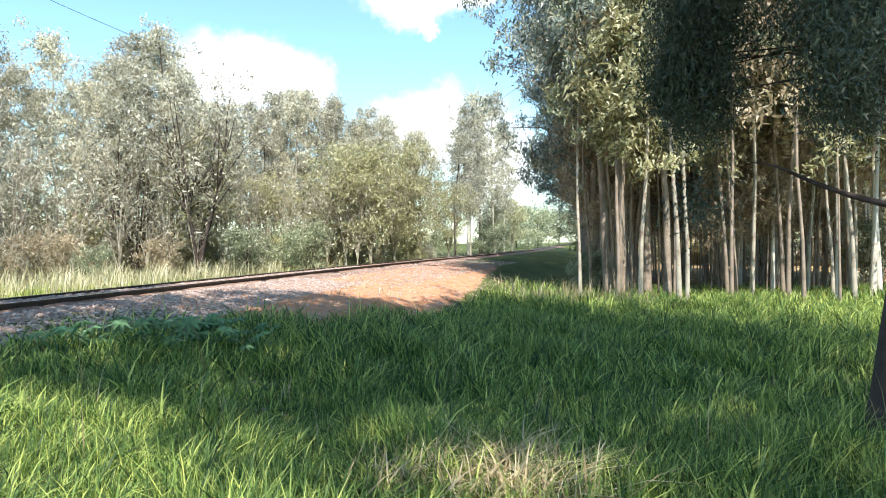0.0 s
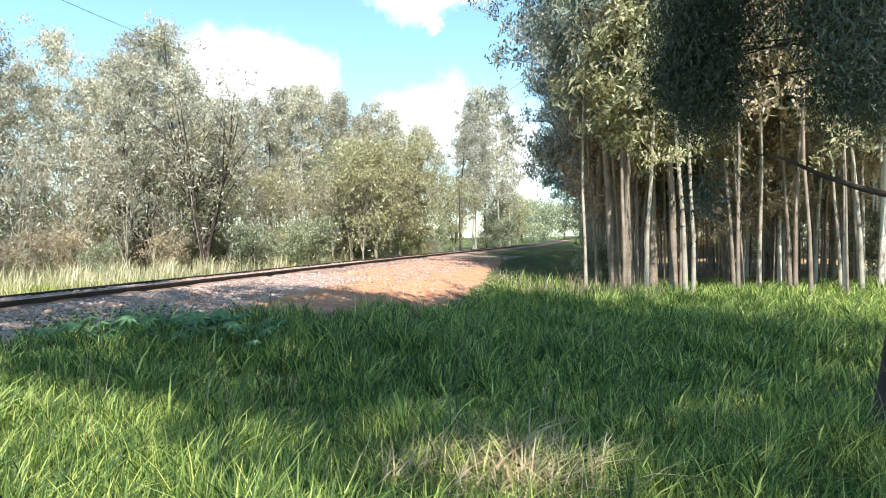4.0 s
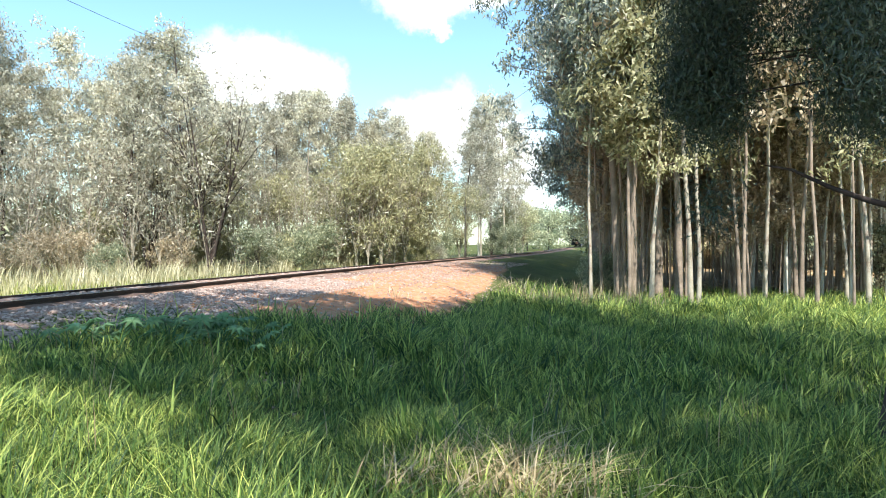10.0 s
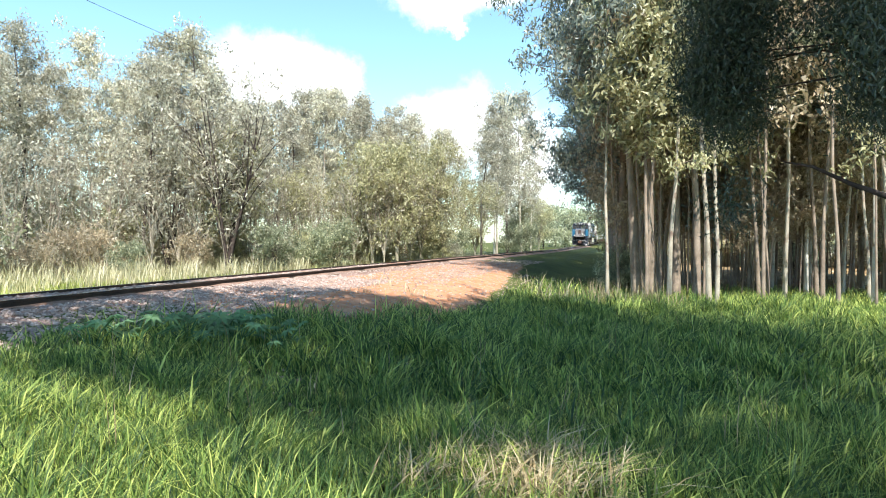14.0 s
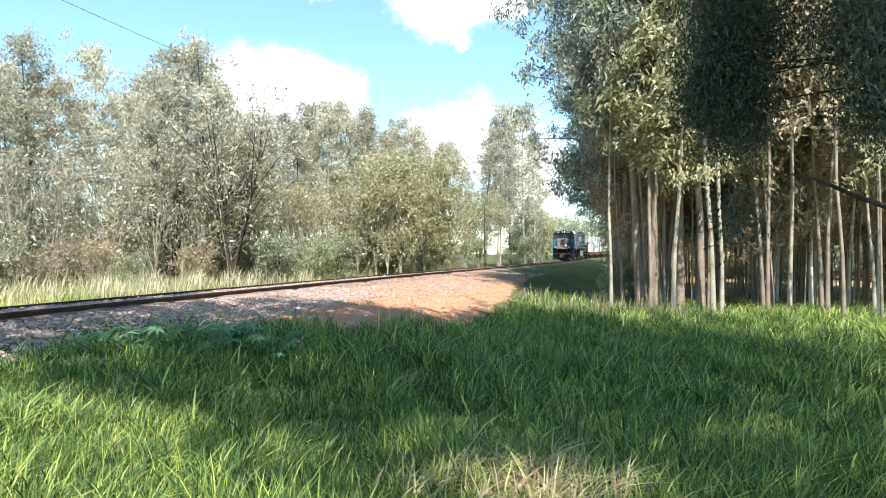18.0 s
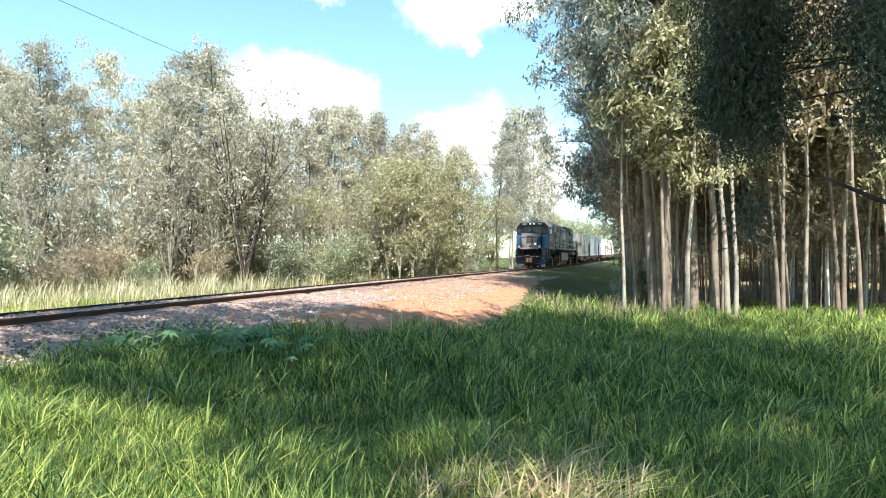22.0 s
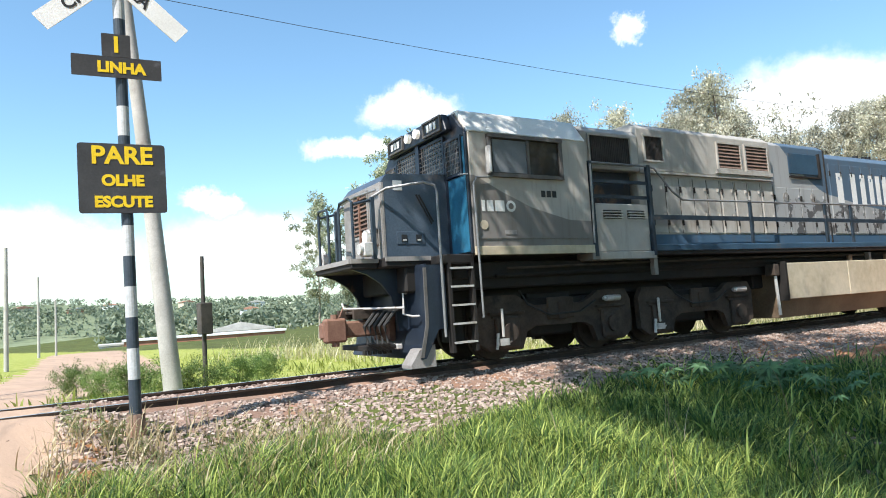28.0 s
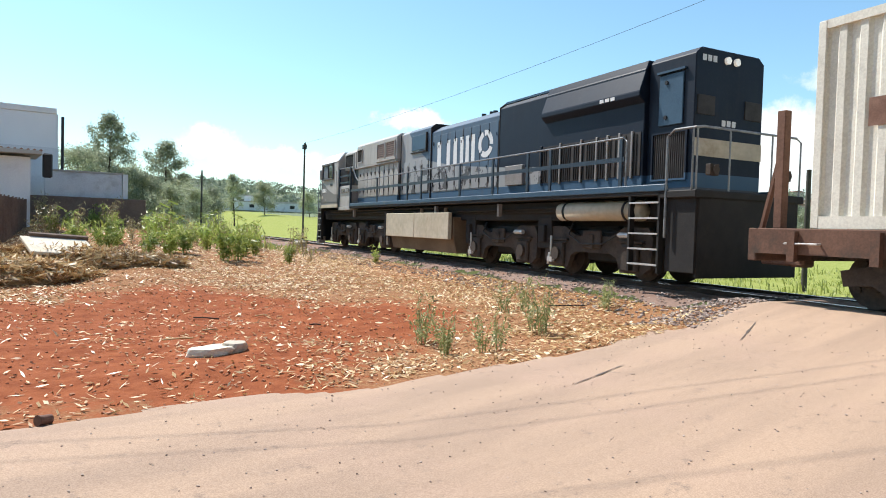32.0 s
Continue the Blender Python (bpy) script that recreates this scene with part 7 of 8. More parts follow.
def word(text, size, mat, parent, m, bold=0.012, name="lettering"):
    """Raised lettering in the built-in font, centred on the pose m (x along the words, z out of the board)."""
    cu = bpy.data.curves.new(name, "FONT")
    cu.body, cu.size, cu.align_x, cu.align_y, cu.extrude, cu.offset = text, size, "CENTER", "CENTER", 0.002, bold
    tmp = new(name, cu)
    me = bpy.data.meshes.new_from_object(tmp.evaluated_get(bpy.context.evaluated_depsgraph_get()))
    bpy.data.objects.remove(tmp)
    me.materials.clear()
    me.materials.append(mat)
    o = new(name, me)
    o.parent = parent
    o.matrix_basis = m
    return o


def board(w, h, t, r=0.03):
    """A rounded board in the xz plane, front at y = 0, back at y = t."""
    pts = []
    for cx, cz, a0 in ((w / 2 - r, h / 2 - r, 0), (-w / 2 + r, h / 2 - r, 90), (-w / 2 + r, -h / 2 + r, 180), (w / 2 - r, -h / 2 + r, 270)):
        pts += [(cx + r * math.cos(radians(a0 + k)), cz + r * math.sin(radians(a0 + k))) for k in (0, 45, 90)]
    return prism(pts, 0, t)


def crossing_sign(x, y, z, rz, lean, full=True):
    """Faces local -y. Post in black and white bands, boards, crossbuck."""
    s = new("crossing_sign")
    s.matrix_basis = pose(x, y, z, 0, lean, rz)
    zz, i = -0.3, 0
    while zz < (5.0 if full else 5.5):
        h = 0.7 if i == 0 else 0.335
        part("post_band", rods(0.062, ((0, 0.07, zz), (0, 0.07, zz + h)), n=16), (M_POSTWHITE, M_POSTBLACK)[(i + 1) % 2], s, smooth=False)
        zz += h
        i += 1
    UP = pose(0, 0, 0, 90, 0, 0)
    if full:
        b = part("stop_board", board(0.87, 0.77, 0.012), M_BOARD, s, "black board with yellow warning words")
        b.matrix_basis = pose(-0.03, -0.012, 2.59)
        for t, sz, dz in (("PARE", 0.27, 0.245), ("OLHE", 0.165, -0.03), ("ESCUTE", 0.165, -0.265)):
            word(t, sz, M_YELLOW, b, pose(0, -0.003, dz) @ UP, 0.008)
        b = part("line_board", board(0.9, 0.235, 0.012, 0.01), M_BOARD, s, "black board with yellow words")
        b.matrix_basis = pose(-0.04, -0.012, 3.84)
        word("LINHA", 0.165, M_YELLOW, b, pose(0.04, -0.003, -0.01) @ UP, 0.008)
        b = part("number_board", board(0.29, 0.26, 0.012, 0.01), M_BOARD, s)
        b.matrix_basis = pose(-0.045, -0.012, 4.09)
        word("1", 0.25, M_YELLOW, b, pose(0, -0.003, 0) @ UP, 0.008)
    cz = 4.9 if full else 5.2
    L = 1.9 if full else 1.5
    for k, (a, t, sh) in enumerate(((42, "CRUZAMENTO", 0.0), (-42, "VIA FERREA", 0.0))):
        b = part("cross_arm", board(L, 0.215, 0.012, 0.008), M_CROSS, s, "white crossbuck arm with black words")
        b.matrix_basis = pose(-0.06, -0.03 - 0.014 * k, cz) @ pose(0, 0, 0, 0, -a, 0)
        if full:
            word(t, 0.19, M_BLACK, b, pose(0, -0.003, 0) @ UP, 0.004)
    if not full:
        for zz in (4.3, 3.2):
            b = part("back_board", board(0.3, 0.62 if zz < 4 else 0.2, 0.012), M_POSTWHITE, s)
            b.matrix_basis = pose(0.02, -0.012, zz)
    part("concrete_foot", rod(bmesh.new(), (0, 0.07, -0.35), (0, 0.07, 0.03), 0.11, 0.09, n=12), M_BALLAST, s)
    return tagged(s, "railway crossing sign with crossbuck and black warning boards" if full else "distant railway crossing sign on a banded post", "road sign", "crossing signs")


crossing_sign(-7.51, 2.44, 0.64, 72 + 3, -1.0)
crossing_sign(*polar(108.3, 17.5), 0.15, 108 + 180 - 40, 2.0, False)

# ---- poles and wires ----
M_CONCRETE = surface("grey_concrete", (0.38, 0.36, 0.33), (0.5, 0.48, 0.45), 1.5, 40, 0.9, 0, 0.2, (0.25, 0.22, 0.19), (0.55, 0.75), 1.0)
M_POLEWOOD = surface("dark_pole", (0.05, 0.045, 0.04), (0.09, 0.08, 0.07), 3, 40, 0.8)
M_WIRE = surface("black_cable", (0.02, 0.02, 0.022), (0.03, 0.03, 0.032), 3, 40, 0.6)


def pole(x, y, top, r0, r1, mat, lean=(0, 0), square=False, label="grey concrete utility pole", arm=None, group="utility poles"):
    z = float(ground_z(x, y))
    p = empty("utility_pole", x, y, z)
    h = top - z
    v, q = tube_np(np.array([(0, 0, -0.4), (lean[0] * 0.5, lean[1] * 0.5, h * 0.5), (lean[0], lean[1], h)]), [r0, (r0 + r1) / 2, r1], 4 if square else 10)
    o = new("shaft", np_mesh("shaft", v, q, mat, not square))
    o.parent = p
    part("cap", rod(bmesh.new(), (lean[0], lean[1], h - 0.02), (lean[0], lean[1], h + 0.01), r1 * 1.02, n=8), mat, p)
    return tagged(p, label, "utility pole", group), h


pole(-13.6, 5.2, 8.6, 0.2, 0.12, M_CONCRETE, (-0.25, -0.75))
for az, r, top, r0 in ((93.3, 22, 8.7, 0.19), (87.3, 20, 8.75, 0.15)):
    x, y = polar(az, r)
    p, h = pole(x, y, top, r0, r0 * 0.6, M_CONCRETE)
    if az < 90:
        for k in (-0.75, 0.0, 0.75):
            part("insulator", rod(bmesh.new(), (0.25 * k, k, h + 0.05), (0.25 * k, k, h + 0.2), 0.045, 0.03, n=8), M_BLACK, p)
        part("crossarm", rods(0.045, ((-0.22, -0.9, h + 0.02), (0.22, 0.9, h + 0.02)), n=6), M_POLEWOOD, p)
        part("fuse_bracket", rods(0.025, ((0, 0, h - 0.5), (0.1, 0.45, h - 0.3)), ((0.1, 0.45, h - 0.3), (0.1, 0.45, h - 0.75)), n=6), M_BLACK, p)
        ax, ay = polar(82.0, 19)
        lamp = part("lamp_arm", tube([(0, 0, h - 2.6), (0.35, 0.9, h - 2.05), (0.6, 1.5, h - 1.72), (0.68, 1.72, h - 1.66)], 0.03), M_STEEL, p)
        part("lamp_head", boxes((0.6, 1.62, h - 1.71, 0.78, 2.15, h - 1.6), bevel=0.03), M_STEEL, lamp)
    else:
        part("band", boxes((-0.2, -0.2, h - 0.9, 0.2, 0.2, h - 0.8)), M_STEEL, p)
    part("cable_box", boxes((-0.16, 0.16, h - 3.0, 0.16, 0.3, h - 2.75), bevel=0.02), M_BLACK, p)
for az, r, top, r0, lab in ((98.8, 55, 6.6, 0.16, 0), (66.86, 17, 3.2, 0.06, 1), (115.1, 24, 3.8, 0.09, 1), (156.03, 50, 7.6, 0.075, 1), (-1.0, 63, 6.2, 0.06, 1), (151.5, 95, 8.5, 0.14, 0), (146.5, 120, 9.0, 0.14, 0), (138.6, 90, 8.5, 0.14, 0), (164.2, 75, 7.0, 0.11, 1), (81.5, 60, 5.0, 0.12, 0), (103.5, 100, 5.2, 0.14, 0), (152.8, 130, 9.0, 0.14, 0), (49.5, 62, 2.2, 0.1, 0), (80.4, 45, 6.6, 0.13, 0), (78.4, 75, 7.1, 0.13, 0), (77.3, 75, 4.7, 0.11, 0)):
    p, h = pole(*polar(az, r), top, r0, r0 * 0.8, M_POLEWOOD if lab else M_CONCRETE, label="thin dark pole beside the railway" if lab else "grey utility pole far across the field")
    if az == 156.03:
        part("siren", tube([(0, 0, h - 0.25), (0.1, 0.25, h - 0.15), (0.15, 0.45, h - 0.02)], 0.05), M_BLACK, p)
        part("lamp", boxes((-0.12, -0.2, h - 0.45, 0.12, 0.16, h - 0.1), bevel=0.03), M_BLACK, p)
    if az == 66.86:
        part("relay_box", boxes((0.06, -0.2, 1.35, 0.3, 0.1, 2.1), bevel=0.02), M_POLEWOOD, p)


def wire(points, r, sag, name="overhead_cable", label="thin black overhead cable"):
    pts = []
    for (a, b) in zip(points, points[1:]):
        a, b = np.array(a, float), np.array(b, float)
        for t in np.linspace(0, 1, 17)[:-1]:
            pts.append(a + (b - a) * t - np.array([0, 0, sag * 4 * t * (1 - t)]))
    pts.append(np.array(points[-1], float))
    v, q = tube_np(np.array(pts), [r] * len(pts), 5)
    return tagged(new(name, np_mesh(name, v, q, M_WIRE)), label, "cable", "overhead cables")


wire([(1.1, 63, 10.8), (-13.85, 4.45, 8.55)], 0.007, 1.25)
wire([(-13.85, 4.45, 8.55), (-20.3, -45.7, 7.6)], 0.006, 0.55)
A, B = polar(93.3, 22), polar(87.3, 20)
for k, dz in ((-0.75, 0), (0.0, 0.1), (0.75, 0.0)):
    wire([(B[0] + 0.25 * k, B[1] + k, 8.95 + dz), (8.0 + 0.3 * k, -13.5 + k, 9.6 + dz)], 0.007, 0.3)
    wire([(B[0] + 0.25 * k, B[1] + k, 8.95 + dz), (polar(81.5, 60)[0], polar(81.5, 60)[1] + k, 6.4 + dz)], 0.007, 0.3)
for dz in (-0.75, -1.35):
    wire([(A[0], A[1], 8.3 + dz), (6.0, -12.9, 8.8 + dz)], 0.006, 0.25)
wire([(A[0], A[1], 5.75), (B[0], B[1], 5.6), (*polar(81.0, 60), 4.6)], 0.009, 0.2)

# ---- buildings ----
M_WALLWHITE = surface("white_rendered_wall", (0.76, 0.78, 0.8), (0.84, 0.85, 0.86), 0.6, 25, 0.85, 0, 0.08, (0.5, 0.48, 0.45), (0.58, 0.78), 0.35)
M_WALLGREY = surface("grey_rendered_wall", (0.6, 0.62, 0.65), (0.7, 0.72, 0.74), 0.6, 25, 0.9, 0, 0.1, (0.26, 0.25, 0.24), (0.55, 0.78), 0.4)
M_WALLBROWN = surface("brown_block_wall", (0.15, 0.11, 0.09), (0.22, 0.16, 0.13), 0.8, 20, 0.95, 0, 0.2)
M_TILE = surface("clay_tile_roof", (0.3, 0.15, 0.1), (0.42, 0.25, 0.18), 2, 30, 0.9, 0, 0.2)
M_ROOFGREY = surface("fibre_cement_roof", (0.4, 0.38, 0.35), (0.52, 0.5, 0.46), 1, 30, 0.9, 0, 0.1)
M_BRICKWALL = surface("brick_red_wall", (0.33, 0.14, 0.09), (0.42, 0.2, 0.13), 1, 30, 0.9)
M_TANWALL = surface("tan_wall", (0.5, 0.42, 0.33), (0.6, 0.52, 0.42), 1, 30, 0.9)


# tall white hall behind the wall
b = empty("white_hall")
c0, c1 = polar(174.4, 33), polar(183, 33)
part("wall", boxes((c1[0] + 12, c0[1] - 12, 0.9, c0[0], c0[1], 6.0), bevel=0.02), M_WALLWHITE, b)
part("parapet", boxes((c1[0] + 12, c0[1] - 12.05, 6.0, c0[0] + 0.06, c0[1] + 0.06, 6.25), bevel=0.02), M_CROSS, b)
part("lower_render", boxes((c1[0] + 12, c0[1], 0.9, c0[0] - 0.02, c0[1] + 0.04, 4.55)), M_WALLGREY, b)
part("downpipe", rods(0.06, ((c0[0] - 0.16, c0[1] + 0.1, 2.4), (c0[0] - 0.16, c0[1] + 0.1, 5.9))), M_BLACK, b)
tagged(b, "tall white rendered hall with a grey lower wall", "building")
b = empty("boundary_wall")
e0, e1 = polar(174.5, 31.5), polar(170.4, 33)
part("retaining_wall", boxes((polar(176.4, 30)[0], e0[1] + 0.05, 0.6, e1[0] - 0.9, e0[1] + 0.35, 2.45), bevel=0.02), M_WALLBROWN, b)
part("upper_wall", boxes((e0[0] + 0.4, e0[1] - 0.25, 2.45, e1[0], e0[1], 3.5), bevel=0.02), M_WALLGREY, b)
part("coping", boxes((e0[0] + 0.4, e0[1] - 0.3, 3.5, e1[0] - 0.03, e0[1] + 0.05, 3.56)), M_CONCRETE, b)
part("end_pier", boxes((e1[0] - 0.22, e0[1] - 0.3, 2.4, e1[0] - 0.02, e0[1] + 0.06, 3.52)), M_CROSS, b)
tagged(b, "grey rendered boundary wall on a dark retaining base", "wall")
b = empty("small_house")
h0 = polar(176.2, 29)
part("wall", boxes((h0[0], h0[1] - 1.8, 1.0, 3.5, h0[1] + 0.5, 3.75)), M_WALLWHITE, b)
part("roof", prism([(h0[0] - 0.35, 3.86), (h0[0] - 0.3, 3.98), (3.6, 4.05), (3.6, 3.78)], h0[1] - 2.0, h0[1] + 0.9), M_ROOFGREY, b)
for i in range(26):
    xx = h0[0] - 0.3 + i * 0.2
    if xx < 3.5:
        part("roof_ridge", rods(0.05, ((xx, h0[1] + 0.88, 3.99), (xx, h0[1] - 1.9, 4.03)), n=6), M_TILE, b)
part("broken_gable", boxes((h0[0] - 0.72, h0[1] + 0.1, 3.05, h0[0] - 0.4, h0[1] + 0.35, 3.95), bevel=0.05), M_BLACK, b)
tagged(b, "low white house with a corrugated roof", "house")
f = empty("board_fence")
fa, fb = Vector((*polar(181, 17), 0)), Vector((*polar(176.2, 29.3), 0))
for i in range(46):
    p = fa.lerp(fb, i / 45)
    z = float(ground_z(p.x, p.y))
    part("board", boxes((p.x - 0.02, p.y - 0.13, z - 0.1, p.x + 0.02, p.y + 0.13, 2.2 + 0.03 * math.sin(i * 2.3)), bevel=0.008), M_WALLBROWN, f)
tagged(f, "weathered brown board fence", "fence")


def house(az, r, w, d, h, wall, roof, label, base=None, flat=False, turn=0.0):
    x, y = polar(az, r)
    z = float(hill_z(x, y)) - 0.4 if base is None else base
    e = new("house")
    e.matrix_basis = pose(x, y, z, 0, 0, az + turn)
    part("wall", boxes((-w / 2, -d / 2, 0, w / 2, d / 2, h), bevel=0.03), wall, e)
    if flat:
        part("roof", boxes((-w / 2 - 0.2, -d / 2 - 0.2, h, w / 2 + 0.2, d / 2 + 0.2, h + 0.3), bevel=0.03), roof, e)
    else:
        part("roof", prism([(-w / 2 - 0.5, h - 0.15), (w / 2 + 0.5, h - 0.15), (w / 2 + 0.5, h + 0.05), (0, h + 0.26 * w * 0.5), (-w / 2 - 0.5, h + 0.05)], -d / 2 - 0.4, d / 2 + 0.4), roof, e)
    n = max(1, int(w / 4.5))
    for i in range(n):
        cx = -w / 2 + (i + 0.5) * w / n
        wd = part("window", boxes((cx - 0.6, -d / 2 - 0.06, h * 0.35, cx + 0.6, -d / 2 + 0.02, h * 0.75)), M_GLASS, e)
        part("frame", boxes((cx - 0.7, -d / 2 - 0.1, h * 0.32, cx + 0.7, -d / 2 - 0.03, h * 0.35), (cx - 0.7, -d / 2 - 0.1, h * 0.75, cx + 0.7, -d / 2 - 0.03, h * 0.79)), M_CROSS, wd)
    return tagged(e, label, "house", "houses across the valley")


# ---- the far side of the valley ----
def hill_el(az):
    """Skyline in degrees by azimuth."""
    return np.interp(az, [40, 60, 66, 76, 84, 95, 106, 114, 122, 132, 142, 152, 158, 164, 172, 180, 200], [1.2, 1.3, 1.5, 1.9, 2.0, 2.2, 2.1, 3.2, 3.4, 2.6, 2.0, 2.2, 2.9, 3.5, 3.2, 3.0, 3.0])


def hill_z(x, y):
    az = np.degrees(np.arctan2(-np.asarray(x, float), y)) % 360
    r = np.hypot(x, y)
    top = 1.6 + 520 * np.tan(np.radians(hill_el(az)))
    t = np.clip((r - 110) / 410, 0, 1)
    return np.maximum(-6.0 + (top + 6.0) * t ** 1.25 - np.clip((r - 520) / 500, 0, 1) * 30, ground_z(x, y) - 0.3 - 3 * (r < 140))


M_HILL = surface("wooded_hillside", (0.12, 0.15, 0.085), (0.22, 0.25, 0.15), 0.02, 0.3, 0.95, 0, 0.0, (0.3, 0.25, 0.17), (0.6, 0.72), 0.012, 0.1)
az = np.radians(np.linspace(30, 205, 176))
rr = np.array([120, 150, 190, 240, 300, 370, 440, 520, 620, 800, 1000])
AZ, RR = np.meshgrid(az, rr)
X, Y = -RR * np.sin(AZ), RR * np.cos(AZ)
Z = hill_z(X, Y) + 1.2 * fbm(X, Y, 0.03, 1.0)
i = np.arange(X.size).reshape(X.shape)
q = np.stack([i[:-1, :-1], i[:-1, 1:], i[1:, 1:], i[1:, :-1]], -1).reshape(-1, 4)
tagged(new("hillside", np_mesh("hillside", np.stack([X, Y, Z], -1).reshape(-1, 3), q, M_HILL, True)), "distant wooded hillside with scattered houses", "hill", kind="structure")
rngH = np.random.default_rng(77)
n = 5200
a, r = rngH.uniform(32, 200, n), 115 + 420 * rngH.random(n) ** 0.8
x, y = -r * np.sin(np.radians(a)), r * np.cos(np.radians(a))
keep = (fbm(x, y, 0.025, 9.0) > -0.25) & ~((a > 134) & (a < 178) & (r < 190)) & ~((a > 74) & (a < 140) & (r < 230))
x, y, r = x[keep], y[keep], r[keep]
c = np.stack([x, y, hill_z(x, y) + 1.0], -1)
w = rngH.uniform(1.6, 3.4, len(x))
off = rngH.normal(size=(len(x), 24, 3))
off /= np.linalg.norm(off, axis=2)[..., None]
pos = c[:, None] + off * w[:, None, None] * np.array([1, 1, 0.85]) + np.array([0, 0, 1.6])
pos = pos.reshape(-1, 3)
v, q = leaves_np(rngH, pos, 0.8, len(pos) * 2, 0.62, 0.1, 0.6)
M_FARWOOD = leafy("far_woods", (0.1, 0.13, 0.085), (0.19, 0.23, 0.15), (0.31, 0.34, 0.23), 0.3)
tagged(new("far_woods", np_mesh("far_woods", v, q, M_FARWOOD)), "distant woods across the valley", "woods", kind="stuff")
for k in range(150):
    a, r = float(rngH.uniform(62, 175)), float(rngH.uniform(260, 480))
    if k > 40:
        a, r = float(rngH.uniform(100, 140)), float(rngH.uniform(330, 500))
    wl, rf, lb = ((M_WALLWHITE, M_TILE, "white house with a clay tile roof across the valley"), (M_TANWALL, M_TILE, "tan house with a clay tile roof across the valley"), (M_BRICKWALL, M_ROOFGREY, "red brick house with a grey roof across the valley"), (M_WALLGREY, M_ROOFGREY, "grey house across the valley"))[k % 4]
    house(a, r, float(rngH.uniform(6, 10)), 7, float(rngH.uniform(2.6, 4.5)), wl, rf, lb, turn=float(rngH.uniform(-30, 30)))
house(88.2, 95, 7.5, 6, 2.6, M_BRICKWALL, M_ROOFGREY, "low red brick house with a flat roof", base=-4.2, flat=True)
house(90.6, 98, 7, 5, 1.6, M_CROSS, M_ROOFGREY, "low white shed roof across the field", base=-4.0, flat=True)
house(83.6, 110, 8, 6, 2.6, M_CROSS, M_ROOFGREY, "white gabled house across the field", base=-4.4)
house(66.6, 100, 21, 5, 2.9, M_BRICKWALL, M_CROSS, "long red brick shed with a pale roof across the field", base=-3.2, flat=True)
house(64.0, 108, 9, 6, 3.4, M_CROSS, M_ROOFGREY, "white gabled shed behind a brick shed", base=-3.2)
house(73.6, 104, 3, 5, 2.4, M_CROSS, M_ROOFGREY, "small white shed across the field", base=-3.2, flat=True)
house(98.6, 105, 10, 7, 3.2, M_TANWALL, M_ROOFGREY, "tan house across the field", base=-3.6)
house(160.3, 190, 10, 6, 3.6, M_CROSS, M_ROOFGREY, "white house behind a wall at the field's end", base=5.2, flat=True)
house(158.6, 184, 26, 6, 2.2, M_WALLGREY, M_CONCRETE, "long grey wall and shed at the field's end", base=4.8, flat=True)
house(150.2, 190, 16, 6, 1.8, M_CROSS, M_ROOFGREY, "long low white shed at the field's end", base=3.4)

# trees in the middle distance on the town side
rngF = np.random.default_rng(5)
G_TOWN = "trees across the field"
town = [tagged(make_tree(41, 11, 0.3, 2.4, 0.16, 8000, 0.14, M_LEAF_OPEN, M_BARK_DARK, "broadleaf_tree", clumps=26, clump_r=0.6, droop=0.2), "tall slender tree with an open green crown", "tree", G_TOWN),
        tagged(make_tree(42, 7, 0.15, 3.0, 0.16, 9000, 0.14, M_LEAF_OPEN, M_BARK_DARK, "broadleaf_tree", stems=2, clumps=26, clump_r=0.9, droop=0.2), "rounded green tree at the field's edge", "tree", G_TOWN),
        tagged(make_tree(43, 2.6, 0.05, 2.1, 0.04, 6000, 0.075, leafy("bush_leaves", (0.07, 0.12, 0.03), (0.18, 0.27, 0.07), (0.36, 0.45, 0.16), 0.4), M_BARK_DARK, "flowering_bush", stems=4, clumps=20, clump_r=0.5, lean=0.12), "spreading bush with pale leaves in the field", "bush", G_TOWN)]
for az, r, k, s in ((167.0, 78, 0, 0.95), (165.6, 84, 1, 0.8), (170.9, 74, 0, 0.78), (169.6, 80, 1, 0.8), (173.2, 70, 1, 0.75), (172.2, 76, 1, 0.8), (163.6, 90, 1, 0.8), (168.3, 70, 1, 0.7), (161.6, 120, 0, 0.8), (166.2, 72, 1, 0.65), (164.4, 80, 1, 0.6),
                    (159.2, 140, 1, 0.8), (155.5, 140, 1, 0.7), (146, 150, 1, 0.9), (148.5, 150, 1, 0.8), (141.8, 34, 2, 1.0), (140.4, 36, 2, 0.85), (133.5, 42, 2, 0.7), (121, 170, 1, 1.3), (118, 172, 1, 1.5), (114.8, 175, 1, 1.4), (116.2, 180, 0, 1.3)):
    x, y = polar(az, r)
    t = put_tree(town[k], x, y, rngF, s)
    if r > 130:
        t.location.z = float(max(hill_z(x, y), ground_z(x, y)))
for az, r, s in ((70.2, 15.0, 0.32), (72.4, 15.2, 0.36), (74.2, 16, 0.3), (67.5, 15.5, 0.34), (64.6, 16, 0.36), (62.0, 17, 0.36), (76.0, 17, 0.28), (83.0, 21.6, 0.22), (85.2, 21.4, 0.24), (89.0, 22.2, 0.2), (91, 22.6, 0.24)):
    x, y = polar(az, r)
    put_tree(town[2], x, y, rngF, s * 0.8)
for p in town:
    for o in list(p.children_recursive) + [p]:
        bpy.data.objects.remove(o)

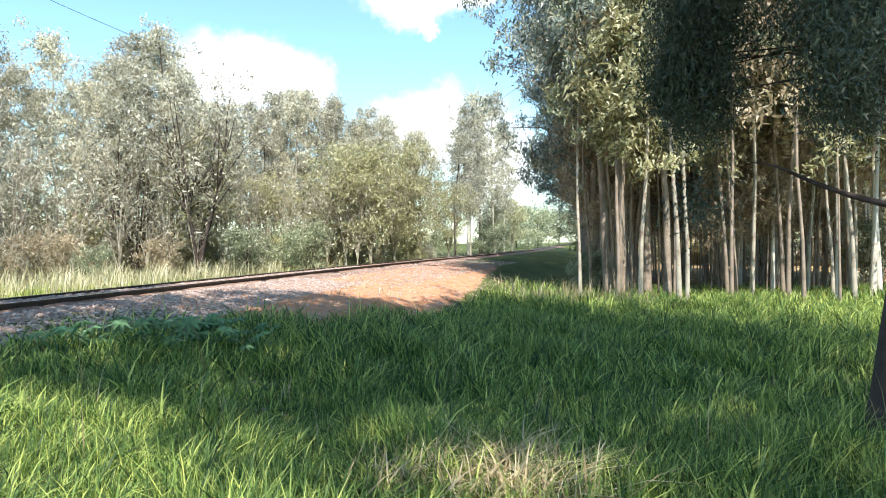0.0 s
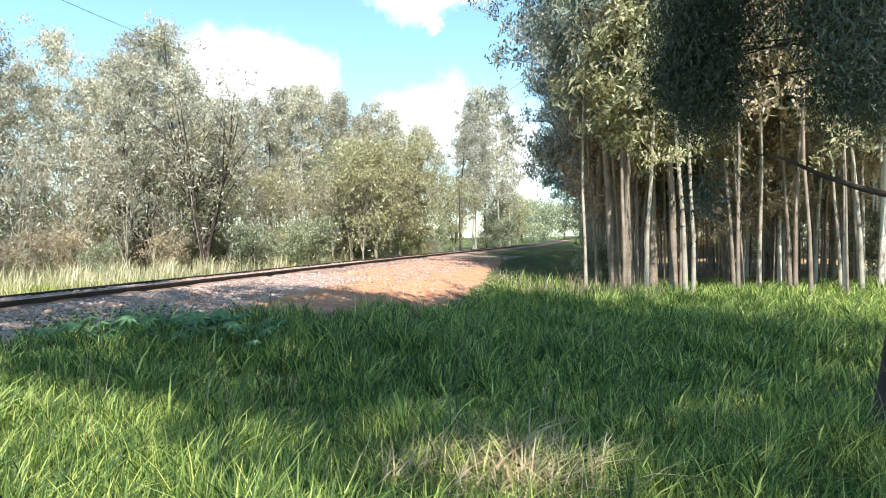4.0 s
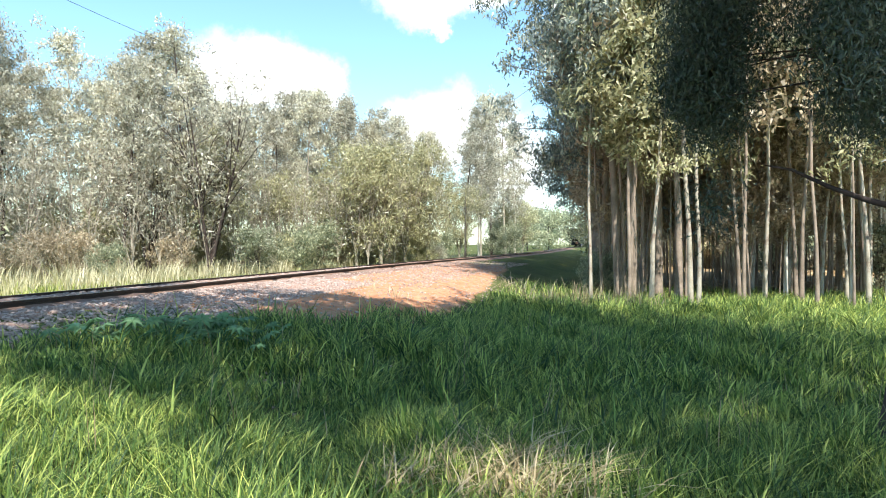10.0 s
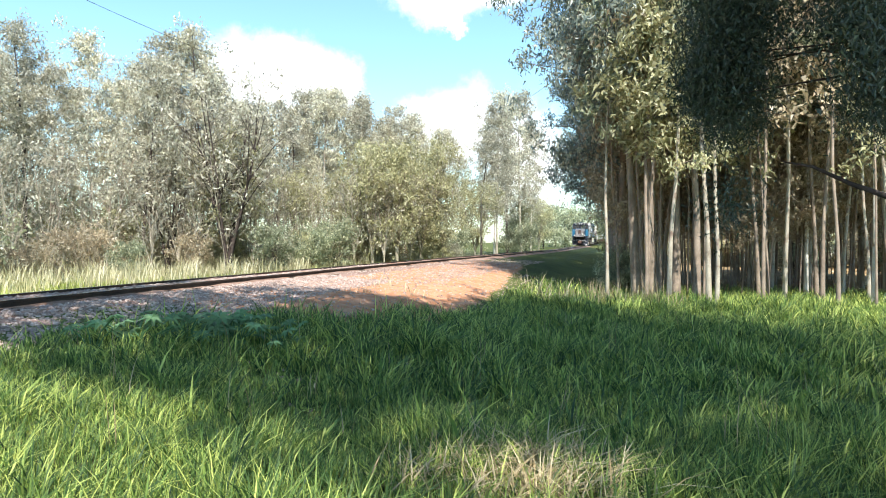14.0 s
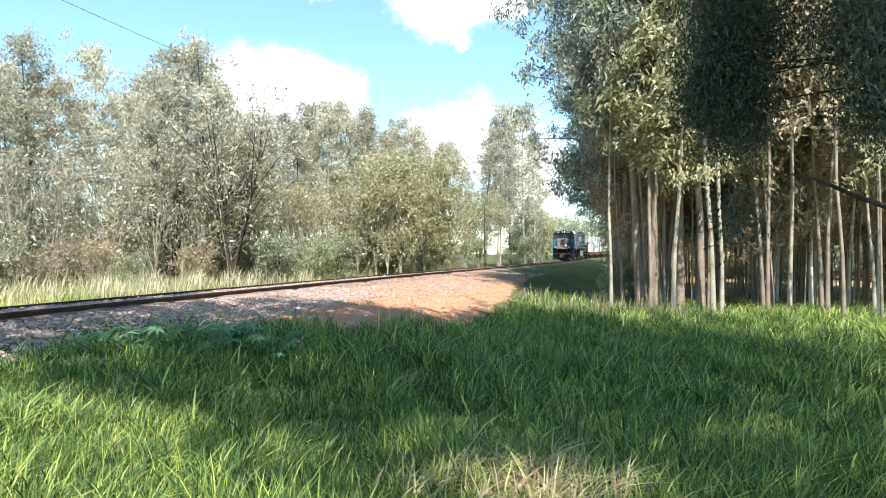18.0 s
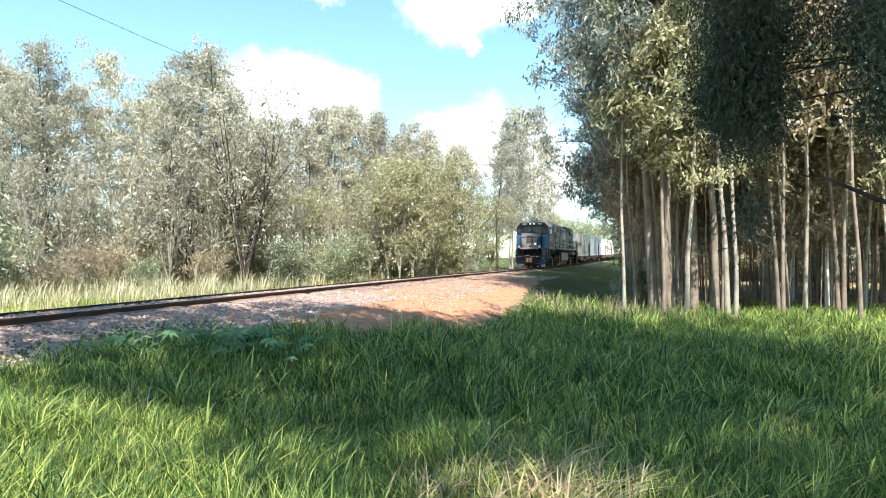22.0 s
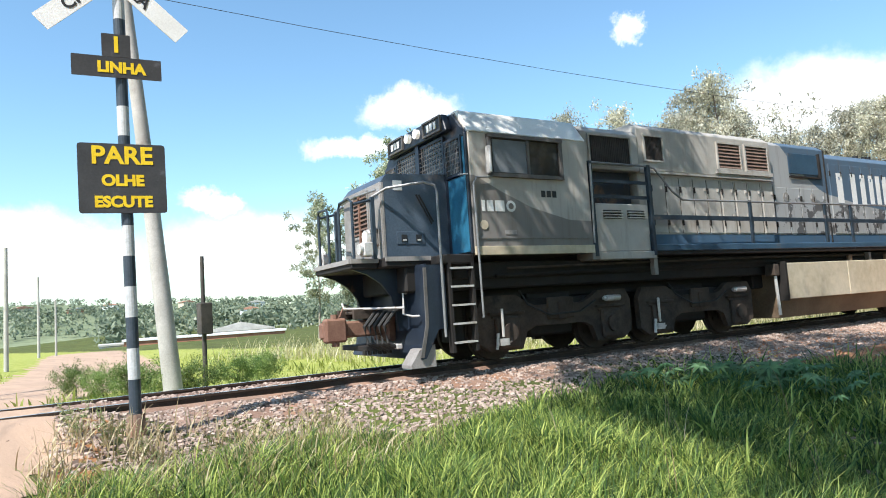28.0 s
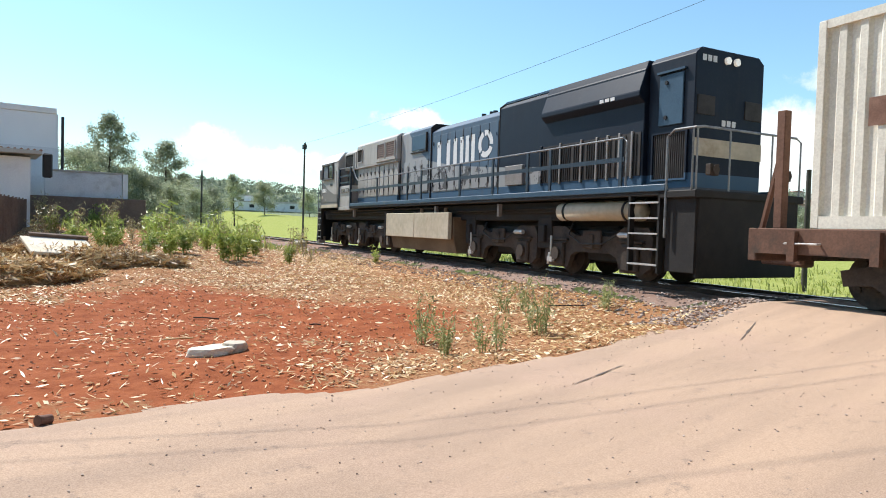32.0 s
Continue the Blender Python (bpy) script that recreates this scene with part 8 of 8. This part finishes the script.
# ---- small things on the red soil ----
def lump(name, x, y, sx, sy, sz, mat, label, category, seed, rz=0.0, flat=0.5):
    rng = np.random.default_rng(seed)
    bm = bmesh.new()
    bmesh.ops.create_icosphere(bm, subdivisions=3, radius=1.0)
    for v in bm.verts:
        d = 1 + 0.22 * noise.noise(v.co * 1.7 + Vector((seed, 0, 0))) + 0.06 * noise.noise(v.co * 6)
        v.co = Vector((v.co.x * sx * d, v.co.y * sy * d, max(-0.4, min(flat, v.co.z * d)) * sz))
    o = part(name, bm, mat, None)
    o.matrix_basis = pose(x, y, float(ground_z(x, y)) + sz * 0.2, 0, 0, rz)
    return tagged(o, label, category)


M_PALE = surface("pale_stone", (0.78, 0.64, 0.47), (0.86, 0.77, 0.62), 3, 40, 0.9, 0, 0.2, (0.42, 0.22, 0.14), (0.58, 0.72), 4)
lump("pale_stone", -2.4, -7.86, 0.36, 0.17, 0.13, M_PALE, "flat pale stone lying on the red soil", "stone", 3, 12)
lump("pale_stone", -2.66, -7.9, 0.16, 0.15, 0.14, M_TANWALL, "small pale stone leaning on a larger one", "stone", 5, 40)
slab = empty("concrete_slab", *polar(174.2, 18.5), float(ground_z(*polar(174.2, 18.5))) + 0.42, 20)
part("slab", boxes((-0.75, -0.5, -0.05, 0.75, 0.5, 0.03), bevel=0.015), M_PALE, slab)
part("plank", boxes((-0.8, -0.64, -0.02, 0.55, -0.52, 0.1), bevel=0.01), M_SLEEPER, slab)
slab.rotation_euler = (radians(-20), radians(-4), radians(12))
tagged(slab, "pale broken slab with a plank on a straw heap", "slab")
M_HEAP = surface("straw_heap", (0.42, 0.28, 0.16), (0.56, 0.4, 0.25), 6, 50, 0.95, 0, 0.8)
for k, (hz, hr, hx, hy, hh) in enumerate(((174.5, 18.9, 1.7, 1.0, 0.28), (179, 16.4, 2.0, 0.9, 0.3), (170.5, 18.5, 1.5, 0.8, 0.2))):
    px, py = polar(hz, hr)
    h = empty("straw_heap", px, py, float(ground_z(px, py)))
    bm = bmesh.new()
    bmesh.ops.create_icosphere(bm, subdivisions=3, radius=1.0)
    for v in bm.verts:
        d = 1 + 0.3 * noise.noise(v.co * 2.2 + Vector((k, 0, 0))) + 0.12 * noise.noise(v.co * 7)
        v.co = Vector((v.co.x * hx * d, v.co.y * hy * d, v.co.z * hh * d))
    part("mound", bm, M_HEAP, h)
    rh = np.random.default_rng(60 + k)
    n = 5200
    a, r = rh.uniform(0, 6.28, n), np.sqrt(rh.random(n)) * 1.15
    cx, cy = hx * r * np.cos(a), hy * r * np.sin(a)
    cz = hh * np.sqrt(np.clip(1 - r * r, 0, 1)) + rh.uniform(0, 0.14, n)
    u = rh.normal(size=(n, 3)) * np.array([1, 1, 0.45])
    u = u / np.linalg.norm(u, axis=1)[:, None] * rh.uniform(0.06, 0.26, n)[:, None]
    w = np.cross(u, rh.normal(size=(n, 3))) * 0.05
    c = np.stack([cx, cy, cz], -1)
    o = new("straw", np_mesh("straw", np.stack([c - u, c - w * 2, c + u, c + w * 2], 1).reshape(-1, 3), np.arange(4 * n).reshape(-1, 4), M_HUSK))
    o.parent = h
    o["kind"] = "stuff"
    tagged(h, "heap of dry brown straw and stalks", "heap", "straw heaps")
bx, by = -13.9, -31.6
br = part("brick", boxes((-0.35, -0.2, 0, 0.35, 0.2, 0.3), bevel=0.03), M_TANK, None)
br.matrix_basis = pose(bx, by, float(ground_z(bx, by)) - 0.02, 0, 4, 30)
tagged(br, "tan block lying beside the rails", "block")
cx, cy = -0.5, -5.83
can = empty("rusty_can", cx, cy, float(ground_z(cx, cy)) + 0.033, 30)
part("body", rod(bmesh.new(), (-0.055, 0, 0), (0.05, 0, 0.01), 0.036, 0.04, n=16), M_COUPLER, can)
part("rim", rod(bmesh.new(), (0.048, 0, 0.01), (0.056, 0, 0.011), 0.043, n=16), M_RUST, can)
tagged(can, "rusty brown can lying at the road's edge", "can")
rs = random.Random(8)
for k in range(11):
    x, y = (-9.0, -8.2) if k == 0 else (rs.uniform(-8.5, 0.5), rs.uniform(-12, -6.0))
    a, Ls = rs.uniform(-0.6, 0.6), 0.55 if k == 0 else rs.uniform(0.06, 0.22)
    z = float(ground_z(x, y)) + 0.015
    st = part("stick", tube([(-Ls, 0, 0.0), (0, 0.03, 0.02), (Ls, -0.02, 0.012)], 0.012, 5), M_BARK_DARK if k % 3 == 0 else M_HUSK, None)
    st.matrix_basis = pose(x, y, z, 0, 0, math.degrees(a))
    tagged(st, "dry stick lying on the red soil", "stick", "sticks on the red soil")
# broken patch in the asphalt and tar marks
M_TAR = surface("dark_tar", (0.09, 0.07, 0.06), (0.14, 0.11, 0.09), 8, 60, 0.8)
for x, y, a, L, w in ((-6.15, -1.22, 70, 0.34, 0.02), (-6.0, -1.4, 62, 0.3, 0.018), (-6.2, 0.55, 160, 0.14, 0.05), (-6.0, 0.45, 120, 0.2, 0.025), (-5.85, 0.5, 150, 0.12, 0.02), (-5.1, -4.3, 10, 0.5, 0.015), (-8.0, -4.4, 20, 0.6, 0.015)):
    bm = bmesh.new()
    n = 9
    up_, dn = [], []
    for i in range(n):
        t = i / (n - 1) * 2 - 1
        px, py = t * L, 0.25 * w * math.sin(5 * t + x)
        gx, gy = x + px * math.cos(radians(a)) - py * math.sin(radians(a)), y + px * math.sin(radians(a)) + py * math.cos(radians(a))
        ww = w * (1 - t * t) * (0.7 + 0.5 * math.sin(9 * t + y))
        nx, ny = -math.sin(radians(a)), math.cos(radians(a))
        for lst, sg in ((up_, 1), (dn, -1)):
            lst.append(bm.verts.new((gx + sg * nx * ww, gy + sg * ny * ww, float(ground_z(gx + sg * nx * ww, gy + sg * ny * ww)) + 0.039)))
    for i in range(n - 1):
        bm.faces.new((up_[i], up_[i + 1], dn[i + 1], dn[i]))
    tagged(part("tar_mark", bm, M_TAR, None), "dark tar mark and crack in the road", "road mark", kind="structure")

# ---- motion of the train ----
# seconds and the place of the cab's front along the line
FRONT = ((0, 241.3), (5, 199.8), (10, 157.3), (13, 131.3), (16, 109.3), (19, 85.3), (22, 61.5), (23.5, 49.2), (24.5, 40.4), (26.5, 21.65), (27.2, 15.05), (28.0, 7.85), (28.5, 3.25), (29, -1.15), (29.5, -5.74), (30, -10.55), (30.5, -15.25), (31.2, -21.8), (32, -28.48))


def ride(s, front, back, dx=0.0, dz=0.0):
    """The pose of a car whose origin stands at s, with bogie centres at front and back of it; +x is the way it goes."""
    a, b = track_point(s - front)[0], track_point(s - back)[0]
    d = (a - b).normalized()
    rz = math.degrees(math.atan2(d.y, d.x))
    o = a - d * front + d * dx
    return pose(o.x, o.y, o.z + dz, 0, -math.degrees(math.asin(d.z)), rz)


def motions():
    walk(loco, [(t, ride(s, -3.9, -17.0)) for t, s in FRONT])
    for i, w in enumerate(wagons):
        at = 22.65 + 7.5 + i * 15.0
        walk(w, [(t, ride(s + at, 4.6, -4.6)) for t, s in FRONT])
        for k, dx in ((0, 2.98), (1, -3.2)):
            walk(containers[2 * i + k], [(t, ride(s + at, 4.6, -4.6, dx, 1.105)) for t, s in FRONT])
    # the wheels roll: about 80 degrees from row to row
    times, places = [t for t, _ in FRONT], [s for _, s in FRONT]
    for ws, x, r in wheelsets:
        n = int(math.degrees((places[0] - places[-1]) / r) / 80) + 1
        rows = []
        for k in range(n + 1):
            s = places[0] + (places[-1] - places[0]) * k / n
            t = float(np.interp(-s, [-p for p in places], times))
            rows.append((t, pose(x, 0, r, 0, math.degrees((places[0] - s) / r) % 360, 0)))
        walk(ws, rows)


motions()
